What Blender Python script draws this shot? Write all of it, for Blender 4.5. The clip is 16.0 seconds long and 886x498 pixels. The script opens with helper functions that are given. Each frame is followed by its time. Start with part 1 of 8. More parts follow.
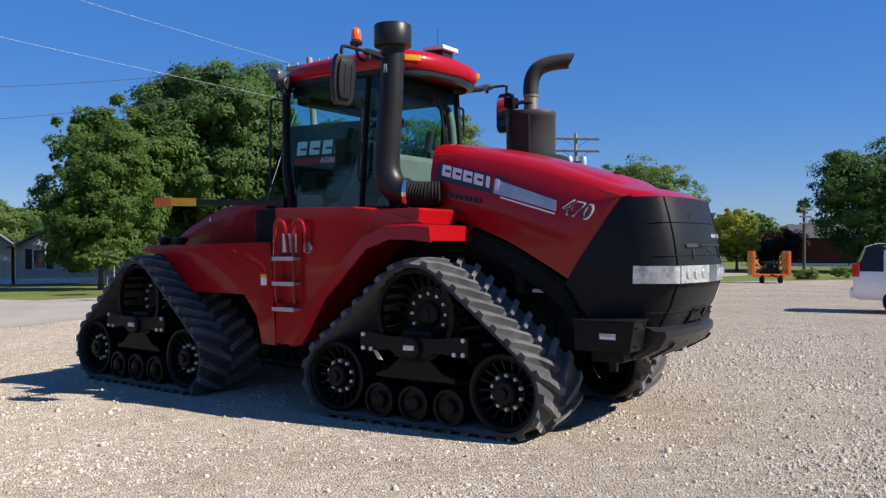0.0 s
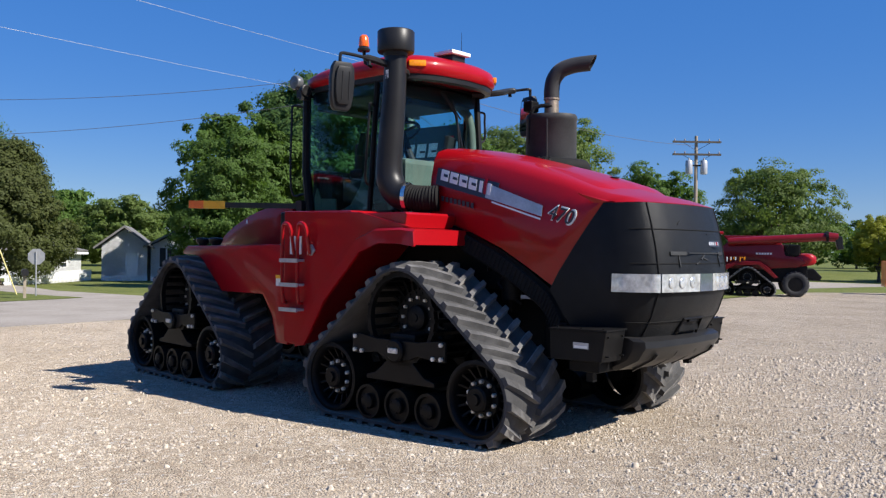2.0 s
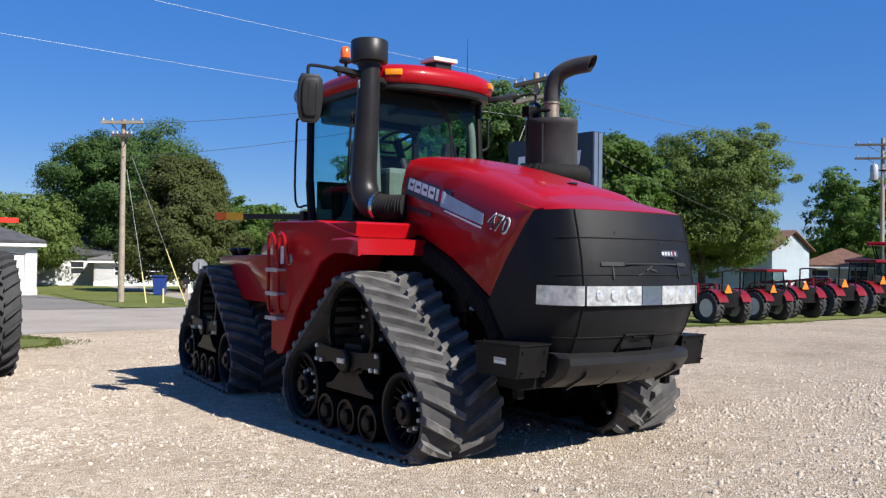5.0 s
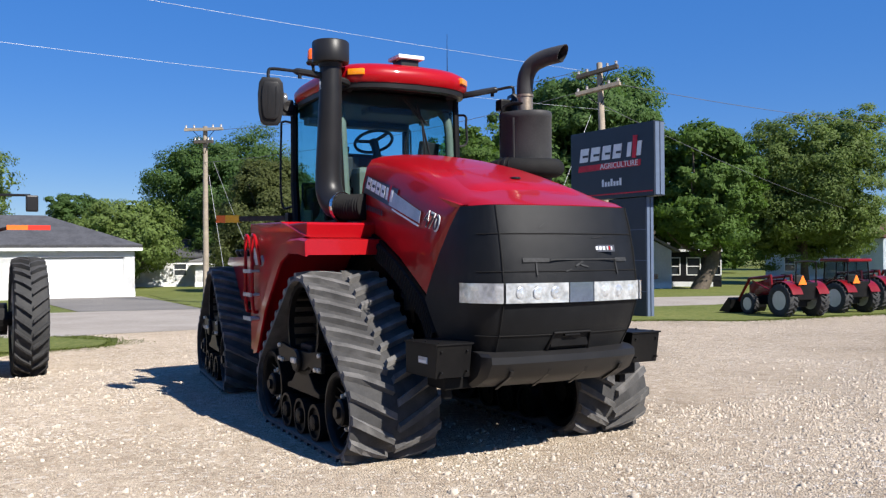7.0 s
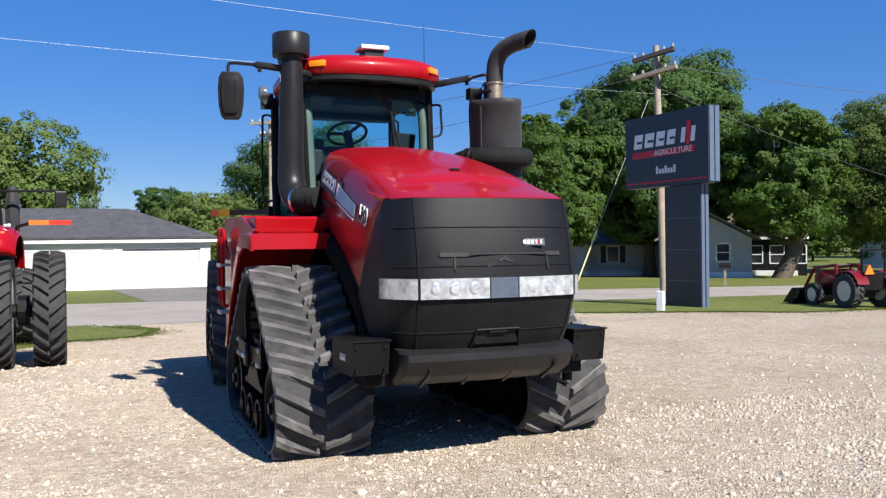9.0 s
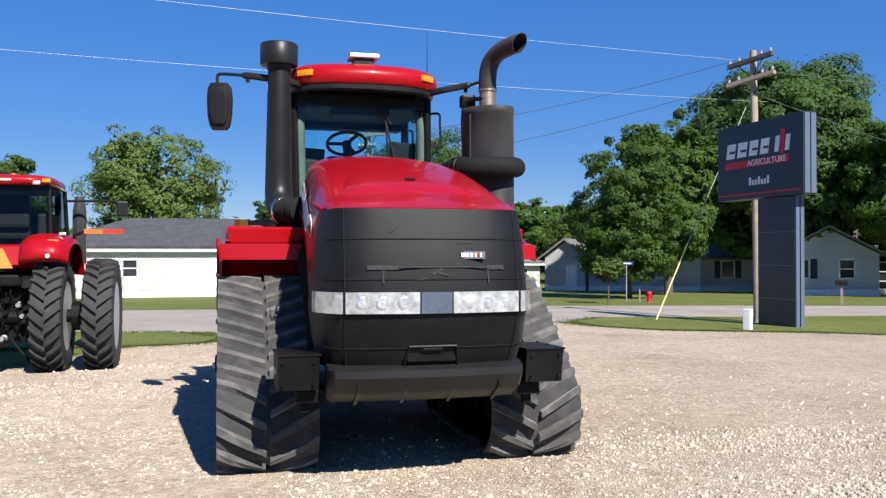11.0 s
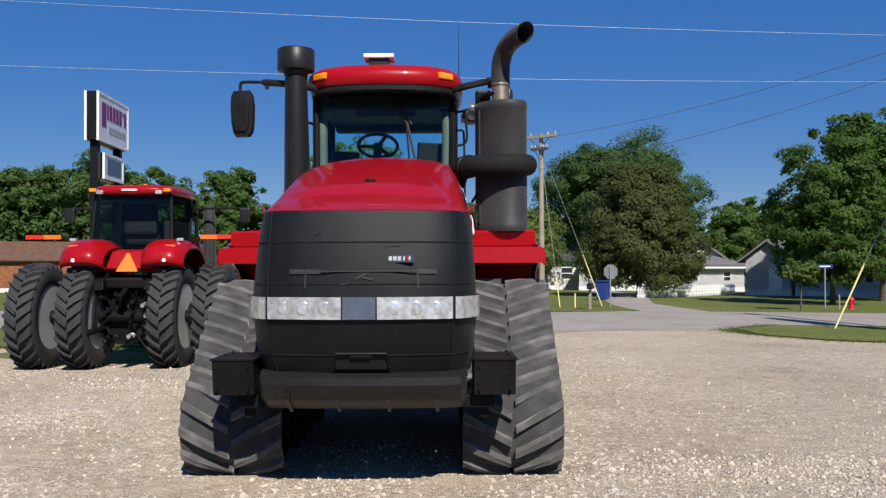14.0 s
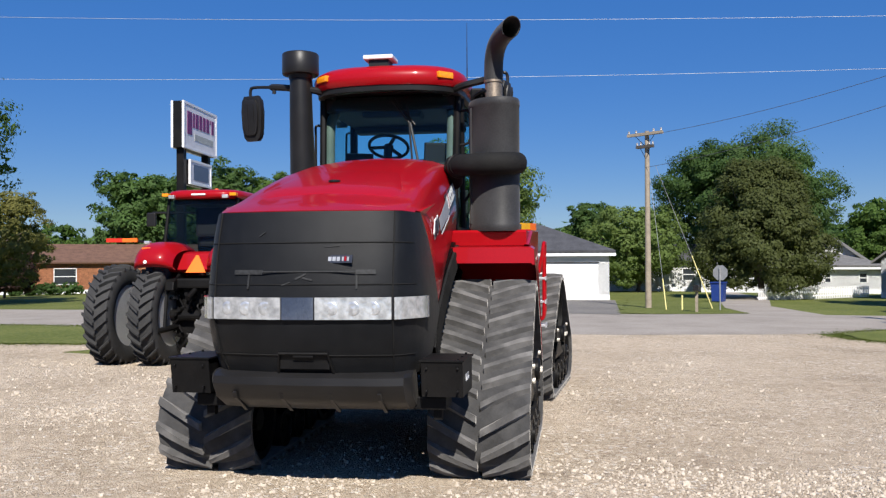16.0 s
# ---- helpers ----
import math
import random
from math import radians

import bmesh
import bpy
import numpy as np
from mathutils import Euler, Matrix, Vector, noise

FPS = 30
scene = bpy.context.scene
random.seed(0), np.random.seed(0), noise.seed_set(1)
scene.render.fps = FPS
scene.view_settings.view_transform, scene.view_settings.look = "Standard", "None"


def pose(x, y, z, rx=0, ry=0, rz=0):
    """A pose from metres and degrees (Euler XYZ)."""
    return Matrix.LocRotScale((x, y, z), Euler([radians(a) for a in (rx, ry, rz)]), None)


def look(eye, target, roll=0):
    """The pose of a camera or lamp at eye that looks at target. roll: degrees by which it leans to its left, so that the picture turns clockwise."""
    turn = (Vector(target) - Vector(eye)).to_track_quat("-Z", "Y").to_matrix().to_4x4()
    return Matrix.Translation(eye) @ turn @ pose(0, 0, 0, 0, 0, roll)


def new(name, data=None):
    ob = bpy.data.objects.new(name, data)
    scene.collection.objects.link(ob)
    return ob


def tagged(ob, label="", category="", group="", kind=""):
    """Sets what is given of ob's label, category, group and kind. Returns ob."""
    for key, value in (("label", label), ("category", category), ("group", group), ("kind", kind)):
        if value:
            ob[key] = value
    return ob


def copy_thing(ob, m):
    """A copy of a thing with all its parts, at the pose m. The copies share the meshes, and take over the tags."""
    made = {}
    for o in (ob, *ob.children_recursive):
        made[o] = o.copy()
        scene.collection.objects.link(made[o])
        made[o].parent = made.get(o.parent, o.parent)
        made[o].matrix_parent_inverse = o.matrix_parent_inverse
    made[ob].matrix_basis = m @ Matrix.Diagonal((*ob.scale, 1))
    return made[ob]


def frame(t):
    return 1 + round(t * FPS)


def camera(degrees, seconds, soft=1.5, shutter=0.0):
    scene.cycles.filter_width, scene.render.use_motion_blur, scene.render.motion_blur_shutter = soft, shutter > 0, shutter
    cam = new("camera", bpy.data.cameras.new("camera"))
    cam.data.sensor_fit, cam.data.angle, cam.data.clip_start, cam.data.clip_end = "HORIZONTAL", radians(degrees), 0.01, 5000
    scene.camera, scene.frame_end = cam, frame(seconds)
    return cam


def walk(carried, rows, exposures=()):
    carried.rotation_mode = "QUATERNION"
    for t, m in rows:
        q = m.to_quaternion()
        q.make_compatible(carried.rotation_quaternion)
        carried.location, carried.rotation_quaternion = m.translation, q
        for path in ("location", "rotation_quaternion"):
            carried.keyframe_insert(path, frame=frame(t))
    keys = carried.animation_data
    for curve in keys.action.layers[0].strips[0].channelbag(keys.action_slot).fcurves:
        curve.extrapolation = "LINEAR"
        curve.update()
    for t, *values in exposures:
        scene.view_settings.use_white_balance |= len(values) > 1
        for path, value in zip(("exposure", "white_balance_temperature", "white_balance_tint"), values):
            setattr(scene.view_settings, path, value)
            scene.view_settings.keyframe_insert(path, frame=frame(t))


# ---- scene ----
cam = camera(54.4, 16.0, 1.3)
METRES, EYE, TILT, LEAN, TURN = 10.56, 1.5525, 0.0, 0.0, 0.0
ROWS = [
    (0.0, 0.0, 0.0, 0.0, -0.0, -0.18, 0.2),
    (0.5, 0.0244, -0.0, 0.0012, 1.73, -0.14, 0.1),
    (1.0, 0.0536, 0.0077, 0.0001, 3.57, 0.02, -0.35),
    (1.5, 0.0859, 0.0077, -0.0001, 5.96, 0.1, -0.48),
    (2.0, 0.1199, 0.0079, 0.0009, 8.76, 0.04, -0.61),
    (2.5, 0.1509, 0.02, 0.0009, 11.01, 0.38, -0.51),
    (3.0, 0.1801, 0.0283, 0.0012, 13.01, 0.88, -0.33),
    (3.5, 0.2142, 0.0344, 0.004, 15.36, 0.76, -0.56),
    (4.0, 0.2447, 0.0463, 0.0016, 17.22, 0.59, -0.72),
    (6.5, 0.3961, 0.1159, 0.003, 27.03, 0.63, -0.08),
    (7.0, 0.4211, 0.1322, 0.0041, 28.32, 0.37, 0.38),
    (7.5, 0.4445, 0.1523, 0.0054, 30.0, 0.53, 0.45),
    (8.0, 0.4725, 0.1674, 0.0049, 31.38, 0.31, 0.36),
    (8.5, 0.4937, 0.1852, 0.0069, 32.76, -0.16, 0.58),
    (11.0, 0.5947, 0.3049, 0.0066, 42.54, 0.53, 0.05),
    (11.5, 0.6187, 0.3278, 0.0077, 44.82, 0.49, -0.15),
    (12.0, 0.6346, 0.3517, 0.0056, 45.8, 0.72, -0.11),
    (12.5, 0.6481, 0.3767, 0.0063, 48.2, 0.79, 0.37),
    (13.0, 0.6679, 0.4028, 0.006, 51.63, 0.41, 0.75),
    (13.5, 0.6808, 0.4287, 0.006, 54.39, 0.27, 0.4),
    (14.0, 0.6886, 0.4617, 0.0066, 56.79, 0.76, 0.19),
    (14.5, 0.7038, 0.4898, 0.0052, 58.33, 0.94, -0.04),
    (15.0, 0.7188, 0.5178, 0.0065, 60.05, 0.66, -0.01),
    (15.5, 0.7281, 0.5457, 0.0057, 62.73, 0.85, 0.32),
    (16.0, 0.7392, 0.5678, 0.0055, 65.42, 0.88, 0.32),
]
EXPOSURES = [(0.0, 0.66), (4.0, 0.70), (8.7, 0.76), (11.0, 0.74), (11.5, 0.52), (12.0, 0.38), (12.5, 0.30), (14.0, 0.24), (14.6, 0.26), (15.3, 0.50), (16.0, 0.44)]
walk(cam, [(t, pose(0, 0, EYE, TILT, LEAN, TURN) @ pose(METRES * x, METRES * y, METRES * z, 90 + pitch, roll, yaw)) for t, x, y, z, yaw, pitch, roll in ROWS], exposures=EXPOSURES)

# ---- world and sun ----
SUN_AZ, SUN_EL = -19.0, 41.0          # degrees from +x, degrees over the horizon
world = bpy.data.worlds.new("world")
scene.world = world
world.use_nodes = True
wn = world.node_tree
sky = wn.nodes.new("ShaderNodeTexSky")
sky.sky_type, sky.sun_disc = "NISHITA", False
sky.sun_elevation, sky.sun_rotation = radians(SUN_EL), radians(90 - SUN_AZ)
sky.air_density, sky.dust_density, sky.ozone_density = 1.0, 0.0, 4.0
deep = wn.nodes.new("ShaderNodeHueSaturation")
deep.inputs["Hue"].default_value, deep.inputs["Saturation"].default_value, deep.inputs["Value"].default_value = 0.514, 1.34, 1.0
wn.links.new(sky.outputs[0], deep.inputs["Color"])
clear = wn.nodes.new("ShaderNodeMix")
clear.data_type = "RGBA"
clear.inputs["Factor"].default_value, clear.inputs["B"].default_value = 0.50, (0.74, 2.72, 8.0, 1)     # the even blue of a clear dry sky
wn.links.new(deep.outputs[0], clear.inputs["A"])
wn.links.new(clear.outputs["Result"], wn.nodes["Background"].inputs[0])
wn.nodes["Background"].inputs[1].default_value = 0.060
sun_data = bpy.data.lights.new("sun", "SUN")
sun_data.energy, sun_data.angle, sun_data.color = 5.0, radians(0.53), (1.0, 0.95, 0.88)
sun = new("sun", sun_data)
sd = Vector((math.cos(radians(SUN_AZ)) * math.cos(radians(SUN_EL)), math.sin(radians(SUN_AZ)) * math.cos(radians(SUN_EL)), math.sin(radians(SUN_EL))))
sun.matrix_world = look(sd * 60, (0, 0, 0))


# ---- materials ----
def material(name, colour, rough=0.6, metal=0.0, var=0.25, scale=6.0, bump=0.0, fine=60.0, coat=0.0, dust=None, dust_amount=0.0, dust_scale=2.0, trans=0.0, ior=1.45, per=0.0, spec=0.5, sheen=0.0, rough_diffuse=0.0):
    """A surface with colour variation at two scales, relief, and dust of its own colour in patches."""
    m = bpy.data.materials.new(name)
    m.use_nodes = True
    n, l = m.node_tree.nodes, m.node_tree.links
    b = n["Principled BSDF"]
    b.inputs["Roughness"].default_value, b.inputs["Metallic"].default_value = rough, metal
    b.inputs["Coat Weight"].default_value, b.inputs["Coat Roughness"].default_value = coat, 0.06
    b.inputs["Transmission Weight"].default_value, b.inputs["IOR"].default_value = trans, ior
    b.inputs["Specular IOR Level"].default_value = spec
    b.inputs["Diffuse Roughness"].default_value = rough_diffuse
    b.inputs["Sheen Weight"].default_value, b.inputs["Sheen Roughness"].default_value = sheen, 0.45
    b.inputs["Sheen Tint"].default_value = (0.80, 0.76, 0.70, 1)
    co = n.new("ShaderNodeTexCoord")
    big = n.new("ShaderNodeTexNoise"); big.inputs["Scale"].default_value, big.inputs["Detail"].default_value = scale, 5
    small = n.new("ShaderNodeTexNoise"); small.inputs["Scale"].default_value, small.inputs["Detail"].default_value = fine, 3
    l.new(co.outputs["Object"], big.inputs["Vector"]); l.new(co.outputs["Object"], small.inputs["Vector"])
    add = n.new("ShaderNodeMath"); add.operation = "MULTIPLY_ADD"; add.inputs[1].default_value = 0.5
    l.new(small.outputs[0], add.inputs[0])
    half = n.new("ShaderNodeMath"); half.operation = "MULTIPLY"; half.inputs[1].default_value = 0.5
    l.new(big.outputs[0], half.inputs[0]); l.new(half.outputs[0], add.inputs[2])
    ramp = n.new("ShaderNodeValToRGB")
    c = Vector(colour)
    ramp.color_ramp.elements[0].position, ramp.color_ramp.elements[1].position = 0.36, 0.64
    ramp.color_ramp.elements[0].color = (*(c * (1 - var)), 1)
    ramp.color_ramp.elements[1].color = (*[min(1, v * (1 + var)) for v in c], 1)
    l.new(add.outputs[0], ramp.inputs[0])
    out = ramp.outputs[0]
    if per:
        info = n.new("ShaderNodeObjectInfo")
        geo = n.new("ShaderNodeNewGeometry")
        sm = n.new("ShaderNodeMath"); sm.operation = "ADD"
        l.new(info.outputs["Random"], sm.inputs[0]); l.new(geo.outputs["Random Per Island"], sm.inputs[1])
        mr = n.new("ShaderNodeMapRange"); mr.inputs[1].default_value, mr.inputs[2].default_value = 0.0, 2.0
        mr.inputs[3].default_value, mr.inputs[4].default_value = 1 - per, 1 + per
        l.new(sm.outputs[0], mr.inputs[0])
        mul = n.new("ShaderNodeVectorMath"); mul.operation = "SCALE"
        l.new(out, mul.inputs[0]); l.new(mr.outputs[0], mul.inputs["Scale"])
        out = mul.outputs[0]
    if dust:
        dn = n.new("ShaderNodeTexNoise"); dn.inputs["Scale"].default_value, dn.inputs["Detail"].default_value = dust_scale, 8
        l.new(co.outputs["Object"], dn.inputs["Vector"])
        dr = n.new("ShaderNodeMapRange"); dr.inputs[1].default_value, dr.inputs[2].default_value = 0.42, 0.72
        dr.inputs[3].default_value, dr.inputs[4].default_value = dust_amount * 0.35, dust_amount
        l.new(dn.outputs[0], dr.inputs[0])
        mix = n.new("ShaderNodeMix"); mix.data_type = "RGBA"
        l.new(dr.outputs[0], mix.inputs["Factor"]); l.new(out, mix.inputs["A"]); mix.inputs["B"].default_value = (*dust, 1)
        out = mix.outputs["Result"]
        ra = n.new("ShaderNodeMapRange"); ra.inputs[3].default_value, ra.inputs[4].default_value = rough, min(1, rough + 0.5)
        l.new(dr.outputs[0], ra.inputs[0]); l.new(ra.outputs[0], b.inputs["Roughness"])
    l.new(out, b.inputs["Base Color"])
    if bump:
        bp = n.new("ShaderNodeBump"); bp.inputs["Strength"].default_value, bp.inputs["Distance"].default_value = bump, 0.01
        l.new(add.outputs[0], bp.inputs["Height"]); l.new(bp.outputs[0], b.inputs["Normal"])
    return m


DUST = (0.42, 0.37, 0.30)
RED = material("red_paint", (0.325, 0.0022, 0.0065), 0.36, var=0.08, scale=1.5, coat=0.45, dust=(0.30, 0.12, 0.10), dust_amount=0.02, spec=0.15)
# a darkened red: the shade on the parked machines is put into the colour
RED_SHADED = material("red_paint_far", (0.165, 0.003, 0.007), 0.35, var=0.15, scale=2, coat=0.4, dust=(0.20, 0.07, 0.06), dust_amount=0.06, spec=0.2)
BLACK = material("black_plastic", (0.010, 0.010, 0.011), 0.40, var=0.25, scale=4, bump=0.05, fine=300, dust=DUST, dust_amount=0.014, spec=0.36, sheen=0.04)
MESH_BLACK = material("black_grille_mesh", (0.0056, 0.0062, 0.0074), 0.46, var=0.3, scale=3, bump=0.3, fine=420, dust=(0.20, 0.21, 0.22), dust_amount=0.022, dust_scale=9, spec=0.24, sheen=0.03)
STEEL_BLACK = material("black_painted_steel", (0.0055, 0.0055, 0.006), 0.42, var=0.3, scale=5, dust=DUST, dust_amount=0.015, dust_scale=3, spec=0.17)
MUFFLER = material("heat_dulled_black_steel", (0.036, 0.0358, 0.037), 0.55, var=0.35, sheen=0.12, scale=4, bump=0.06, fine=120, spec=0.25)
RUBBER = material("dusty_rubber", (0.026, 0.0255, 0.026), 0.8, var=0.4, scale=9, bump=0.5, fine=70, dust=(0.36, 0.345, 0.328), dust_amount=0.50, dust_scale=4.5, sheen=0.30, rough_diffuse=1.0)
RUBBER_BELT = material("track_belt_rubber", (0.018, 0.018, 0.019), 0.8, var=0.4, scale=12, bump=0.5, fine=70, dust=(0.28, 0.27, 0.26), dust_amount=0.26, dust_scale=5, sheen=0.30, rough_diffuse=1.0)
RUBBER_DARK = material("black_rubber", (0.010, 0.010, 0.010), 0.8, var=0.3, scale=6, bump=0.2, dust=(0.2, 0.18, 0.15), dust_amount=0.03, dust_scale=5, spec=0.2)
BOLT = material("worn_zinc", (0.72, 0.66, 0.56), 0.45, 0.1, var=0.3, scale=30)
CHROME = material("bright_steel", (0.7, 0.7, 0.7), 0.2, 1.0, var=0.1)
SILVER = material("silver_rim_paint", (0.55, 0.56, 0.57), 0.35, 0.3, var=0.12, scale=4, dust=DUST, dust_amount=0.15)
WHITE = material("white_plastic", (0.8, 0.8, 0.78), 0.35, var=0.06)
GREYDECAL = material("silver_decal", (0.45, 0.46, 0.48), 0.35, 0.3, var=0.15, scale=8)
DARKDECAL = material("dark_decal", (0.03, 0.035, 0.05), 0.35, var=0.1)
AMBER = material("amber_lens", (0.85, 0.28, 0.01), 0.2, var=0.15, scale=30, coat=0.6)
ORANGE_LENS = material("orange_beacon_lens", (0.85, 0.13, 0.01), 0.2, var=0.12, scale=30, coat=0.6)
ORANGE = material("orange_reflector", (0.85, 0.16, 0.02), 0.4, var=0.1)
YELLOW = material("yellow_reflector", (0.85, 0.42, 0.02), 0.4, var=0.1)
LENS = material("headlamp_lens", (0.66, 0.67, 0.67), 0.20, 0.55, var=0.32, scale=11, bump=0.6, fine=26, coat=1.0)
# the blue in this colour stands in for sky mirrored in the emblem
EMBLEM_SKY = material("blue_tinted_emblem", (0.34, 0.42, 0.58), 0.10, 0.9, var=0.2, scale=10)
INTERIOR = material("grey_green_trim", (0.11, 0.125, 0.10), 0.7, var=0.15)
INTERIOR_DARK = material("dark_trim", (0.010, 0.010, 0.011), 0.7, var=0.2)
SEAT_RED = material("dark_red_upholstery", (0.05, 0.006, 0.006), 0.6, var=0.2, bump=0.1)


def glass_material(name, tint, gloss):
    """Flat tinted glass: light goes straight through, and a small share is mirrored."""
    m = bpy.data.materials.new(name)
    m.use_nodes = True
    n, l = m.node_tree.nodes, m.node_tree.links
    n.remove(n["Principled BSDF"])
    a, b, mix = n.new("ShaderNodeBsdfTransparent"), n.new("ShaderNodeBsdfGlossy"), n.new("ShaderNodeMixShader")
    a.inputs[0].default_value = (*tint, 1)
    b.inputs["Roughness"].default_value = 0.01
    mix.inputs[0].default_value = gloss
    l.new(a.outputs[0], mix.inputs[1]); l.new(b.outputs[0], mix.inputs[2])
    l.new(mix.outputs[0], n["Material Output"].inputs[0])
    return m


GLASS_DARK = glass_material("dark_tinted_glass", (0.62, 0.82, 0.82), 0.045)
GLASS = glass_material("tinted_cab_glass", (0.66, 0.90, 0.93), 0.030)
MIRROR = material("mirror_glass", (0.85, 0.87, 0.88), 0.03, 1.0, var=0.02)


def part(name, bm, mat, parent=None, label="", smooth=0.0, m=None):
    """Links a bmesh as one mesh object under a thing or a part."""
    me = bpy.data.meshes.new(name)
    bm.normal_update()
    bm.to_mesh(me)
    bm.free()
    for k in (mat if isinstance(mat, (list, tuple)) else [mat]):
        me.materials.append(k)
    if smooth:
        me.shade_smooth()
        me.set_sharp_from_angle(angle=radians(smooth))
    ob = new(name, me)
    ob.parent = parent
    if m is not None:
        ob.matrix_basis = m
    if label:
        ob["label"] = label
    return ob


def again(ob, parent, m, name=None):
    """The same mesh once more, as a part of its own."""
    o = new(name or ob.name.split(".")[0], ob.data)
    o.parent, o.matrix_basis = parent, m
    return o


def thing(name, m, label, category, group="", kind=""):
    e = new(name)
    e.empty_display_size = 0.2
    e.matrix_basis = m
    return tagged(e, label, category, group, kind)


def box(bm, x0, x1, y0, y1, z0, z1, m=None, bevel=0.0, mi=0):
    vs = [bm.verts.new(p) for p in ((x0, y0, z0), (x1, y0, z0), (x1, y1, z0), (x0, y1, z0), (x0, y0, z1), (x1, y0, z1), (x1, y1, z1), (x0, y1, z1))]
    fs = [bm.faces.new([vs[i] for i in q]) for q in ((3, 2, 1, 0), (4, 5, 6, 7), (0, 1, 5, 4), (1, 2, 6, 5), (2, 3, 7, 6), (3, 0, 4, 7))]
    for q in fs:
        q.material_index = mi
    if m is not None:
        bmesh.ops.transform(bm, matrix=m, verts=vs)
    if bevel:
        es = {e for q in fs for e in q.edges}
        bmesh.ops.bevel(bm, geom=list(es), offset=bevel, segments=2, affect="EDGES", profile=0.6, material=-1)
    return bm


def boxm(*a, **k):
    return box(bmesh.new(), *a, **k)


def prism(bm, pts, a, b, axis="y", bevel=0.0, mi=0):
    """A plate: the outline pts in the other two axes, from a to b along axis."""
    def at(p, v):
        return {"y": (p[0], v, p[1]), "x": (v, p[0], p[1]), "z": (p[0], p[1], v)}[axis]
    va, vb = [bm.verts.new(at(p, a)) for p in pts], [bm.verts.new(at(p, b)) for p in pts]
    fs = [bm.faces.new(va), bm.faces.new(vb[::-1])]
    for i in range(len(pts)):
        j = (i + 1) % len(pts)
        fs.append(bm.faces.new((va[j], va[i], vb[i], vb[j])))
    for q in fs:
        q.material_index = mi
    bmesh.ops.recalc_face_normals(bm, faces=fs)
    if bevel:
        es = {e for q in fs[:2] for e in q.edges}
        bmesh.ops.bevel(bm, geom=list(es), offset=bevel, segments=2, affect="EDGES", profile=0.6, material=-1)
    return bm


def lathe(bm, prof, c=(0, 0, 0), axis="y", seg=32, mi=0, closed=False):
    """Turns the outline prof, of (radius, along), about an axis through c."""
    rings = []
    for r, a in prof:
        ring = []
        for k in range(seg):
            t = 2 * math.pi * k / seg
            u, v = r * math.cos(t), r * math.sin(t)
            p = {"y": (u, a, v), "x": (a, u, v), "z": (u, v, a)}[axis]
            ring.append(bm.verts.new((p[0] + c[0], p[1] + c[1], p[2] + c[2])))
        rings.append(ring)
    fs = []
    for i in range(len(rings) - (0 if closed else 1)):
        ra, rb = rings[i], rings[(i + 1) % len(rings)]
        for k in range(seg):
            fs.append(bm.faces.new((ra[k], ra[(k + 1) % seg], rb[(k + 1) % seg], rb[k])))
    if not closed:
        for ring, (r, a) in ((rings[0], prof[0]), (rings[-1], prof[-1])):
            if r > 1e-4:
                fs.append(bm.faces.new(ring))
    for q in fs:
        q.material_index = mi
    bmesh.ops.recalc_face_normals(bm, faces=fs)
    return bm


def tube(bm, path, r, seg=12, mi=0):
    """A round bar along a path; r is one radius or one for each point."""
    pts = [Vector(p) for p in path]
    rs = r if isinstance(r, (list, tuple)) else [r] * len(pts)
    up, rings, fs = None, [], []
    for i, p in enumerate(pts):
        d = (pts[min(i + 1, len(pts) - 1)] - pts[max(i - 1, 0)]).normalized()
        if up is None:
            up = d.orthogonal().normalized()
        up = (up - d * up.dot(d)).normalized()
        w = d.cross(up)
        rings.append([bm.verts.new(p + rs[i] * (up * math.cos(2 * math.pi * k / seg) + w * math.sin(2 * math.pi * k / seg))) for k in range(seg)])
    for a, b in zip(rings, rings[1:]):
        for k in range(seg):
            fs.append(bm.faces.new((a[k], a[(k + 1) % seg], b[(k + 1) % seg], b[k])))
    fs += [bm.faces.new(rings[0][::-1]), bm.faces.new(rings[-1])]
    for q in fs:
        q.material_index = mi
    bmesh.ops.recalc_face_normals(bm, faces=fs)
    return bm


def bend(pts, n=6):
    """A smooth path through the points."""
    p = [Vector(q) for q in pts]
    p = [2 * p[0] - p[1]] + p + [2 * p[-1] - p[-2]]
    out = []
    for i in range(1, len(p) - 2):
        for k in range(n):
            t = k / n
            a, b, c, d = p[i - 1], p[i], p[i + 1], p[i + 2]
            out.append(0.5 * (2 * b + (c - a) * t + (2 * a - 5 * b + 4 * c - d) * t * t + (3 * b - a - 3 * c + d) * t ** 3))
    return out + [p[-2]]


def skin(bm, rows, mi=0, close=False):
    """A surface over rows of points."""
    vs = [[bm.verts.new(p) for p in row] for row in rows]
    fs = []
    for a, b in zip(vs, vs[1:]):
        for k in range(len(a) - (0 if close else 1)):
            k2 = (k + 1) % len(a)
            fs.append(bm.faces.new((a[k], a[k2], b[k2], b[k])))
    for q in fs:
        q.material_index = mi
    return fs


def thicken(bm, d):
    bmesh.ops.remove_doubles(bm, verts=bm.verts, dist=1e-5)
    bmesh.ops.recalc_face_normals(bm, faces=bm.faces)
    bmesh.ops.solidify(bm, geom=bm.faces, thickness=d)


